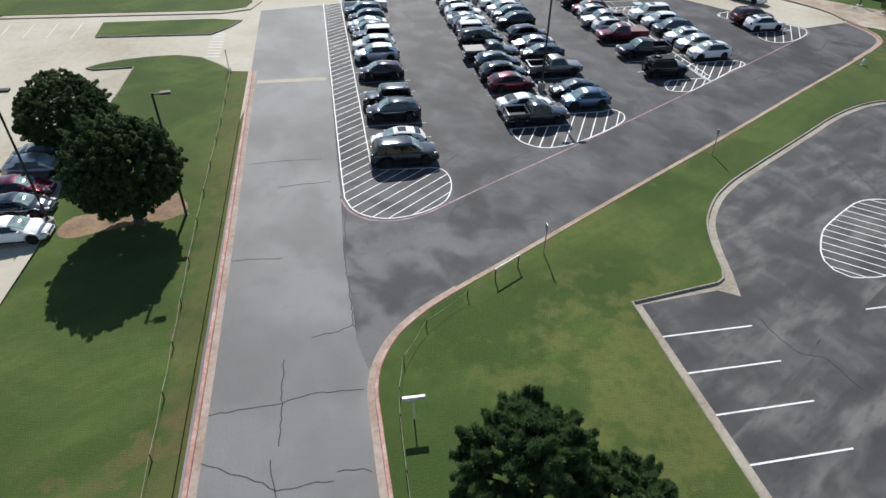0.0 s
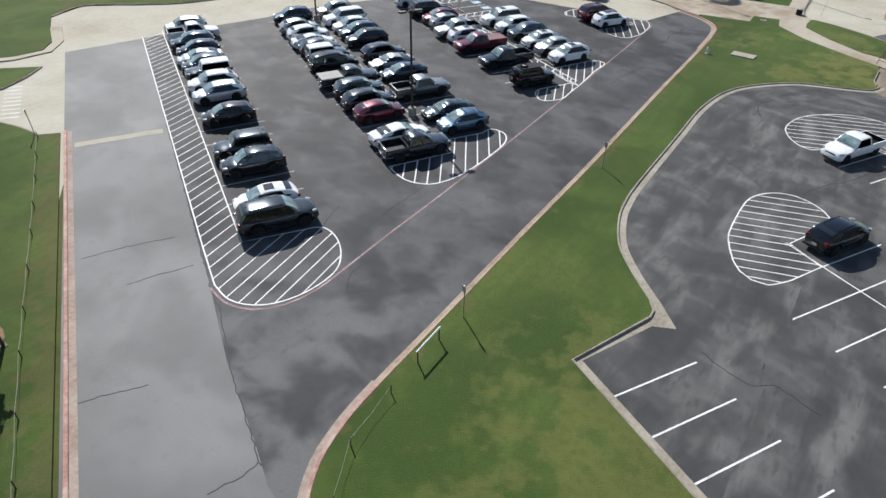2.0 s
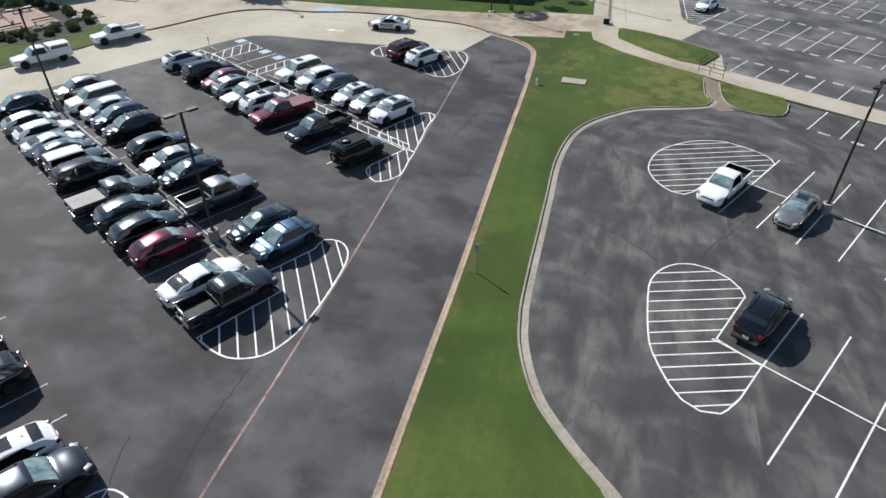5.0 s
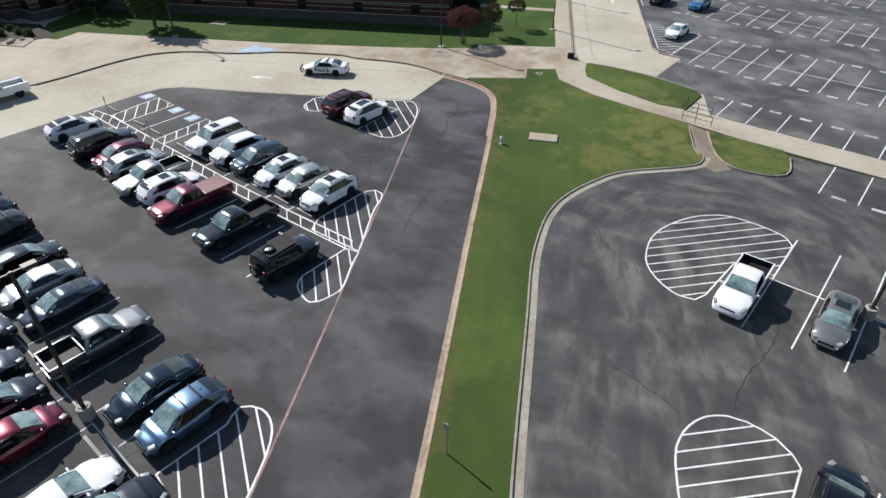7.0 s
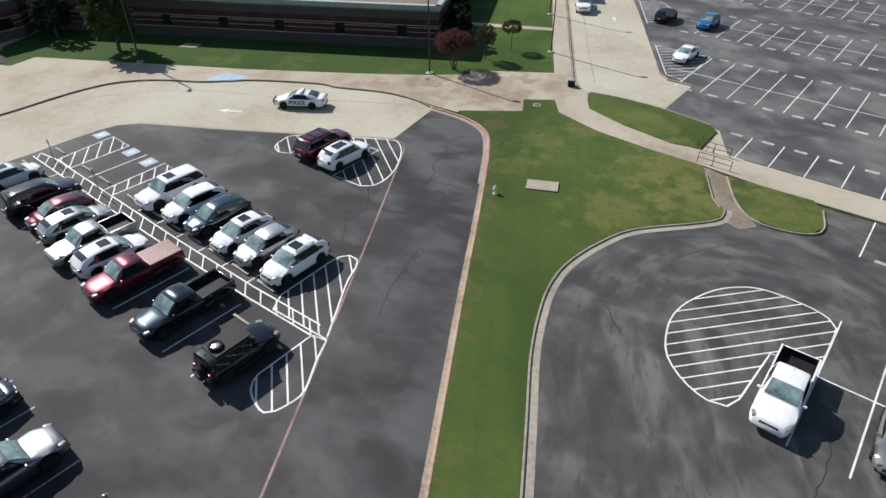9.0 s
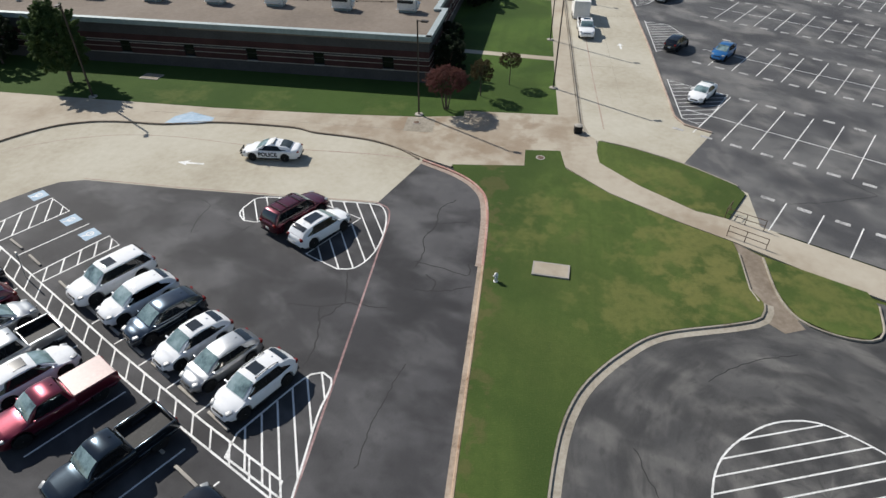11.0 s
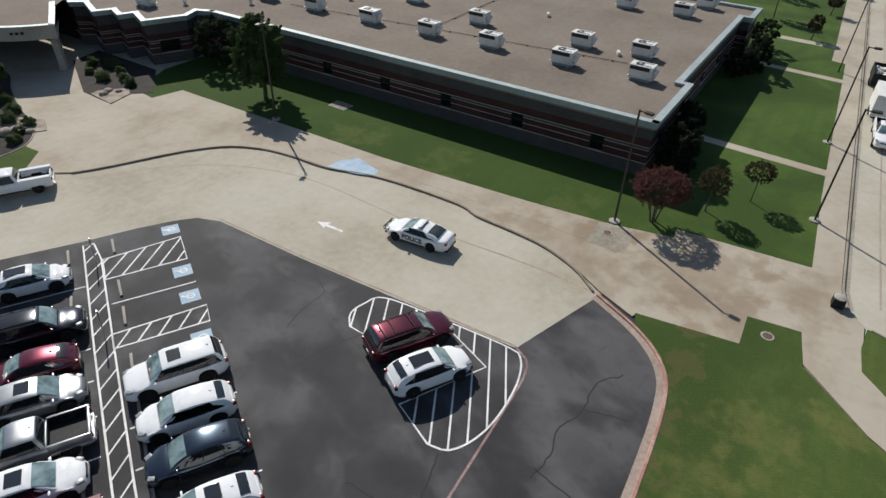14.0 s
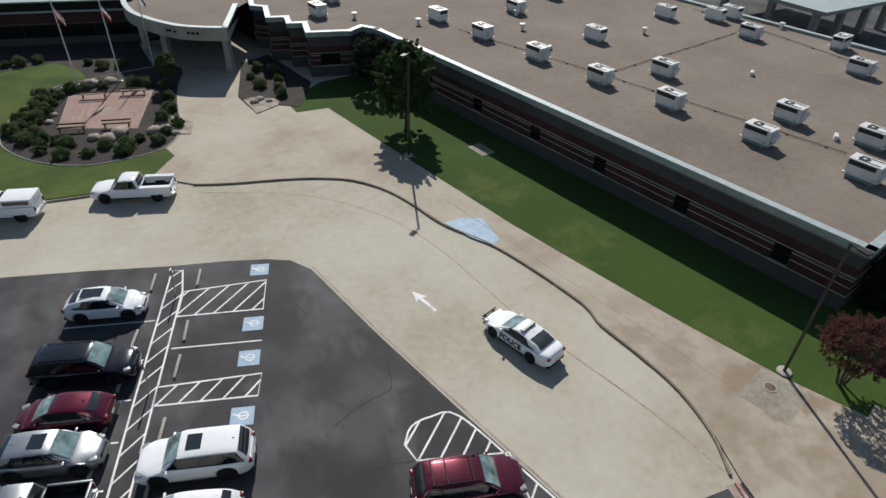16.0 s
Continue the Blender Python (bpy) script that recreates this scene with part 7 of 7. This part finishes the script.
slab("rubble_patch", [(93.5, 81.6), (96.2, 82.3), (97, 83.7), (94.8, 85.7), (93.8, 85.5)], 0.0, 0.19, ROCK, "pale brown gravel patch with flat stones", "gravel")
slab("rubble_patch", [(84, 82.5), (86.5, 80.8), (87.6, 83.1), (86.2, 86.1), (84.8, 85.7)], 0.0, 0.19, ROCK, "pale brown gravel at the bed's corner", "gravel")
plaza_c = [Vector((76.85, 88.8)), Vector((82.85, 84.7)), Vector((87.1, 93.3)), Vector((79.5, 96.5))]
slab("paver_plaza", [tuple(p) for p in plaza_c], 0.0, 0.175, PAVER_BED, "reddish paver plaza with pale border", "plaza")
pavers = thing("paver_field", "reddish square pavers of the flag plaza", "paving", "", "structure")
for i in range(11):
    for j in range(13):
        u0, v0 = (i + 0.5) / 11, (j + 0.5) / 13
        if 4 <= i <= 6 and 5 <= j <= 7:
            continue
        a = plaza_c[0].lerp(plaza_c[1], u0 * 0.94 + 0.03)
        b = plaza_c[3].lerp(plaza_c[2], u0 * 0.94 + 0.03)
        p = a.lerp(b, v0 * 0.94 + 0.03)
        bm = bmesh.new()
        box(bm, p.x, p.y, 0.165, 0.62, 0.62, 0.05, 0, Matrix.Rotation(radians(-34), 4, "Z"))
        part("paver", bm, PAVER, pavers)


def boulder(x, y, s, seed):
    bm = bmesh.new()
    bmesh.ops.create_icosphere(bm, subdivisions=2, radius=s)
    for v in bm.verts:
        v.co *= 1 + 0.35 * noise.noise(v.co * 1.4 + Vector((seed, 0, 0)))
        v.co.z *= 0.6
    ob = tagged(part("boulder", bm, ROCK, smooth=True, angle=50), "rough brown boulder in the planting bed", "boulder", "boulders")
    ob.matrix_basis = pose(x, y, 0.1 + s * 0.3, 0, 0, seed * 50)


for k, (x, y, s) in enumerate(((84, 83.1, 0.7), (80, 83.7, 0.8), (81.2, 84.3, 0.9), (79, 84.7, 0.6), (82.2, 98.3, 0.8), (84, 98, 0.7), (79.6, 98.5, 0.5), (95.2, 84.7, 0.5), (94.4, 84.3, 0.45), (95.8, 83.7, 0.35), (85.6, 85.5, 0.5), (76.5, 90.5, 0.4), (77.2, 92.1, 0.4), (88, 91.5, 0.5), (85.4, 81.7, 0.4))):
    boulder(x, y, s, k + 1)


def bench(x, y, heading, length=2.6):
    ob = thing("bench", "dark brown metal bench on the flag plaza", "bench", "plaza benches", "", pose(x, y, 0.175, 0, 0, heading))
    bm = bmesh.new()
    box(bm, 0, 0, 0.45, length, 0.34, 0.05, 0.015)
    part("seat", bm, RUST, ob)
    bm = bmesh.new()
    box(bm, 0, 0.2, 0.70, length, 0.05, 0.16, 0.015)
    part("backrest", bm, RUST, ob)
    for dx in (-length * 0.4, length * 0.4):
        bm = bmesh.new()
        box(bm, dx, 0.02, 0.21, 0.07, 0.36, 0.42, 0.01)
        part("leg", bm, RUST, ob)


for x, y, h in ((77.8, 87.3, -26), (81.4, 85.9, -26), (81.5, 94.4, 154), (85.1, 93.3, 154)):
    bench(x, y, h)


def flagpole(x, y, cols):
    ob = thing("flagpole", "tall white flagpole with a hanging flag", "flagpole", "flagpoles", "", pose(x, y, 0.16))
    bm = bmesh.new()
    lathe(bm, [(0.2, 0), (0.2, 0.06), (0.07, 0.1), (0.062, 4), (0.035, 10.4)], 12)
    part("pole", bm, AC_WHITE, ob, smooth=True)
    bm = bmesh.new()
    bmesh.ops.create_uvsphere(bm, u_segments=12, v_segments=8, radius=0.11, matrix=Matrix.Translation((0, 0, 10.5)))
    part("finial", bm, CHROME, ob, smooth=True)
    for k, mt in enumerate(cols):
        bm = bmesh.new()
        rows = []
        for i in range(9):
            t = i / 8
            rows.append([bm.verts.new((0.08 + 0.62 * t, 0.16 * math.sin(t * 9) * t, z - t * 1.15)) for z in (8.3 - 1.15 * k / len(cols), 8.3 - 1.15 * (k + 1) / len(cols))])
        for a, b in zip(rows, rows[1:]):
            bm.faces.new((a[0], b[0], b[1], a[1]))
        bmesh.ops.solidify(bm, geom=list(bm.faces), thickness=0.012)
        part("flag_stripe", bm, mt, ob)
    bm = bmesh.new()
    tube(bm, (0.1, 0, 1.2), (0.1, 0, 10.3), 0.008, steps=5)
    part("halyard", bm, STEEL, ob)


flagpole(81.0, 99.1, (FLAG_BLUE, FLAG_RED, WHITE, FLAG_RED, WHITE, FLAG_RED))
flagpole(85.1, 97.9, (FLAG_BLUE, WHITE, FLAG_RED))
flagpole(89.6, 101.0, (WHITE, FLAG_BLUE, WHITE))


# ---- lamps ----
def street_lamp(label, x, y, height, heads, base=0.0, z=0.0):
    ob = thing("street_lamp", label, "street lamp", "street lamps", "", pose(x, y, z))
    if base:
        bm = bmesh.new()
        lathe(bm, [(0.36, -0.02), (0.36, base - 0.03), (0.33, base)], 18)
        part("concrete_base", bm, STONE, ob, "pale cylindrical concrete base", True)
    bm = bmesh.new()
    box(bm, 0, 0, base + 0.02, 0.34, 0.34, 0.04, 0.008)
    part("base_plate", bm, POLE, ob)
    bm = bmesh.new()
    b = 0.075
    vs = [[bm.verts.new((sx * w, sy * w, zz)) for sx, sy in ((-1, -1), (1, -1), (1, 1), (-1, 1))] for w, zz in ((b, base), (b * 0.8, height))]
    for k in range(4):
        bm.faces.new((vs[0][k], vs[0][(k + 1) % 4], vs[1][(k + 1) % 4], vs[1][k]))
    bm.faces.new(vs[1])
    part("pole", bm, POLE, ob)
    for a in heads:
        d = Vector((math.cos(radians(a)), math.sin(radians(a)), 0))
        rot = Matrix.Rotation(radians(a), 4, "Z")
        bm = bmesh.new()
        box(bm, d.x * 0.25, d.y * 0.25, height - 0.08, 0.5, 0.07, 0.07, 0, rot)
        arm = part("arm", bm, POLE, ob)
        bm = bmesh.new()
        box(bm, d.x * 0.72, d.y * 0.72, height - 0.06, 0.62, 0.38, 0.15, 0.03, rot)
        head = part("lamp_head", bm, POLE, arm)
        bm = bmesh.new()
        box(bm, d.x * 0.72, d.y * 0.72, height - 0.145, 0.50, 0.30, 0.03, 0.0, rot)
        tagged(part("lens", bm, POLE_PALE, ob), "pale glass lamp lens")
    return ob


street_lamp("bronze twin-head lamp on a concrete base between cars", 45.72, 37.9, 9.2, (-29, 151), 0.8, 0.007)
street_lamp("bronze twin-head lamp on a concrete base in the middle row", 60.48, 64.48, 9.2, (-29, 151), 0.8, 0.007)
street_lamp("tall bronze lamp on a concrete base in the lower car park", 60.71, -2.34, 9.6, (-29, 151), 0.8, 0.006)
street_lamp("bronze single-head lamp beside the oak", 10.4, 37.48, 8.7, (-20,), 0.0, 0.13)
street_lamp("bronze lamp on a concrete base beside the west lawn", 2.9, 41.37, 9.6, (151, -29), 0.8, 0.0)
street_lamp("tall bronze lamp by the lawn along the east road", 112.15, 18.5, 9.3, (-85,), 0.0, 0.13)
street_lamp("tall bronze lamp further along the east road", 128.03, 19.35, 9.3, (-85,), 0.0, 0.13)
street_lamp("tall bronze lamp far along the east road", 150.64, 20.6, 9.3, (-85,), 0.0, 0.13)
street_lamp("bronze lamp at the edge of the school lawn", 102.84, 31.42, 9.2, (-100,), 0.0, 0.13)
street_lamp("bronze lamp before the conical tree", 100.75, 65.56, 9.4, (200,), 0.0, 0.13)
for x, y in ((112.15, 18.5), (128.03, 19.35), (102.84, 31.42), (100.75, 65.56)):
    bm = bmesh.new()
    lathe(bm, [(0.42, 0.0), (0.42, 0.2), (0.38, 0.22)], 18)
    tagged(part("lamp_footing", bm, STONE, smooth=True), "round pale concrete lamp footing in the grass", "footing", "lamp footings").matrix_basis = pose(x, y, 0.02)


# ---- small things ----
def sign_post(x, y, h, heading, w=0.45, tall=0.6, lean=0.0):
    ob = thing("sign_post", "thin steel post with a small sign seen edge-on", "sign", "sign posts", "", pose(x, y, 0.13, lean, 0, heading))
    bm = bmesh.new()
    tube(bm, (0, 0, -0.05), (0, 0, h), 0.035, 0.035, 8)
    part("post", bm, STEEL if w < 1 else WHITE, ob)
    bm = bmesh.new()
    box(bm, 0, 0.045, h - tall / 2, w, 0.14 if w > 1 else 0.025, tall, 0.006)
    part("sign_panel", bm, AC_WHITE if w > 1 else STEEL, ob)


sign_post(26.43, 19.38, 2.3, 65, 0.35, 0.45)
sign_post(46.94, 20.06, 2.2, 65, 0.3, 0.45)
sign_post(12.36, 14.34, 1.55, -30, 1.05, 0.2)
sign_post(23.6, 60.61, 2.2, 65, 0.3, 0.45)
for u, v in ((88.9, 39.2), (81.0, 39.2)):
    x, y = uv(u, v)
    sign_post(x, y, 2.0, 61, 0.3, 0.45, 4)

rail = thing("low_rail", "low white pipe rail on two posts in the lawn", "rail")
bm = bmesh.new()
tube(bm, (22.1, 19.35, 1.0), (24.3, 19.45, 1.0), 0.05)
part("bar", bm, WHITE, rail)
for x, y in ((22.2, 19.35), (24.2, 19.45)):
    bm = bmesh.new()
    tube(bm, (x, y, 0.08), (x, y, 1.0), 0.04)
    part("post", bm, RUST, rail)


def rope_fence(label, pts, step, h=0.55):
    ob = thing("rope_fence", label, "fence")
    line = smooth_line(pts, step)
    for p in line:
        bm = bmesh.new()
        tube(bm, (p.x, p.y, 0.08), (p.x + 0.02, p.y, h + 0.13), 0.03, steps=6)
        part("post", bm, BARK, ob)
    for a, b in zip(line, line[1:]):
        m = (a + b) / 2
        bm = bmesh.new()
        tube(bm, (a.x, a.y, h + 0.08), (m.x, m.y, h - 0.06), 0.009, steps=5)
        tube(bm, (m.x, m.y, h - 0.06), (b.x, b.y, h + 0.08), 0.009, steps=5)
        part("rope", bm, STONE, ob)


rope_fence("low rope fence on thin posts along the west lawn", [(23.4, 59.67), (17.99, 49.45), (10.56, 35.87), (5.26, 25.65), (2.12, 19.61), (-3.73, 8.91)], 3.2)
rope_fence("low rope fence on thin posts at the road corner", [(19.89, 19.22), (16.52, 18.78), (14.04, 17.45), (12.66, 15.94), (11.77, 14.63), (10.29, 12.12), (7.6, 7.32)], 1.9)

hydrant = thing("fire_hydrant", "small pale fire hydrant on the lawn", "hydrant", at=pose(78.71, 21.28, 0.1))
bm = bmesh.new()
lathe(bm, [(0.17, 0), (0.17, 0.05), (0.11, 0.07), (0.11, 0.5), (0.14, 0.52), (0.14, 0.58), (0.1, 0.68), (0.03, 0.74)], 16)
part("barrel", bm, WHITE, hydrant, smooth=True)
for a in (0, 90, 180):
    d = Vector((math.cos(radians(a)), math.sin(radians(a)), 0))
    bm = bmesh.new()
    tube(bm, d * 0.08 + Vector((0, 0, 0.42)), d * 0.19 + Vector((0, 0, 0.42)), 0.055, steps=10)
    part("nozzle", bm, WHITE, hydrant)

vault = thing("utility_vault", "rectangular concrete utility vault lid in the lawn", "vault", at=pose(80.46, 17.73, 0.1, 0, 0, 88))
bm = bmesh.new()
box(bm, 0, 0, 0.06, 2.5, 1.45, 0.16, 0.03)
part("rim", bm, STONE, vault)
bm = bmesh.new()
box(bm, 0, 0, 0.142, 2.25, 1.2, 0.012)
part("lid", bm, WALK, vault)
vault2 = thing("utility_vault", "flat concrete utility lid beside the school", "vault", at=pose(106.92, 62.59, 0.12, 0, 0, 88))
bm = bmesh.new()
box(bm, 0, 0, 0.03, 2.2, 1.5, 0.1, 0.02)
part("rim", bm, STONE, vault2)
bm = bmesh.new()
box(bm, 0, 0, 0.084, 1.9, 1.2, 0.012)
part("lid", bm, KERB, vault2)


def manhole(x, y, r, z, label):
    ob = thing("manhole", label, "manhole", "manholes", "", pose(x, y, z))
    bm = bmesh.new()
    lathe(bm, [(r, -0.03), (r, 0.02), (r * 0.8, 0.025)], 22)
    part("ring", bm, STONE, ob)
    bm = bmesh.new()
    lathe(bm, [(r * 0.74, 0.0), (r * 0.74, 0.032), (r * 0.1, 0.034)], 22)
    part("cover", bm, RUST, ob)


manhole(96.2, 19.15, 0.40, 0.13, "round manhole ring in the grass corner")
manhole(101.08, 31.32, 0.4, 0.128, "manhole in a dark patch of the plaza")
manhole(101.92, 95.86, 0.4, 0.125, "manhole near the entrance")
bm = bmesh.new()
strip(bm, (99.2, 30.8), (102.2, 31.0), 2.8, 0.1, 0.126)
tagged(part("patched_concrete", bm, KERB), "darker square concrete patch round a manhole", "pavement", "", "structure")
drain = thing("kerb_drain", "dark steel kerb drain grate by the plaza", "drain", at=pose(83.27, 72.31, 0.0, 0, 0, 150))
bm = bmesh.new()
box(bm, 0, 0, 0.02, 1.1, 0.5, 0.06, 0.01)
part("frame", bm, STONE, drain)
for k in range(8):
    bm = bmesh.new()
    box(bm, -0.42 + 0.12 * k, 0, 0.053, 0.05, 0.38, 0.012)
    part("bar", bm, TRIM, drain)

bin_ = thing("trash_bin", "dark square litter bin at the kerb corner", "bin", at=pose(101.86, 15.92, 0.12, 0, 0, 5))
bm = bmesh.new()
box(bm, 0, 0, 0.34, 0.72, 0.72, 0.66, 0.03)
part("bin_body", bm, TRIM, bin_)
bm = bmesh.new()
lathe(bm, [(0.40, 0.67), (0.40, 0.73), (0.2, 0.80), (0.1, 0.81)], 16)
part("bin_lid", bm, STONE, bin_)

slab("drain_channel", [(86.33, 4.87), (80.71, 4.86), (79.41, 4.51), (78.31, 4.91), (77.09, 3.6), (77.68, 2.29), (78.59, 2.6), (80.7, 3.15), (84.81, 3.16)], -0.02, 0.012, CHANNEL, "shallow concrete drain channel into the car park", "drain channel")


def hand_rail(pts, label):
    ob = thing("hand_rail", label, "rail", "hand rails")
    for a, b in zip(pts, pts[1:]):
        for z in (0.55, 1.0):
            bm = bmesh.new()
            tube(bm, (*a, z), (*b, z), 0.028)
            part("rail", bm, RUST, ob)
    for p in pts:
        bm = bmesh.new()
        tube(bm, (*p, 0.08), (*p, 1.0), 0.03)
        part("post", bm, RUST, ob)


hand_rail([(86.9, 5.2), (86.3, 4.1), (85.6, 2.8)], "rusty pipe rail beside the walk over the channel")
hand_rail([(90.4, 4.3), (89.3, 4.9), (88.6, 3.6), (88.0, 2.4)], "rusty pipe rail above the student car park steps")

# worn lawn patches
def patch(name, pts, mat, label, z=0.134):
    slab(name, smooth_line(pts, 0.6, True), 0.1, z, mat, label, "bare patch")


patch("bare_patch", [(8.61, 41.21), (9.61, 41.83), (10.7, 41.0), (11.0, 39.6), (10.75, 38.1), (9.4, 37.6), (7.63, 38.3), (5.22, 38.9), (3.41, 39.4), (3.0, 40.6), (4.4, 41.79), (6.41, 40.99)], SOIL, "bare brown soil under the oak")
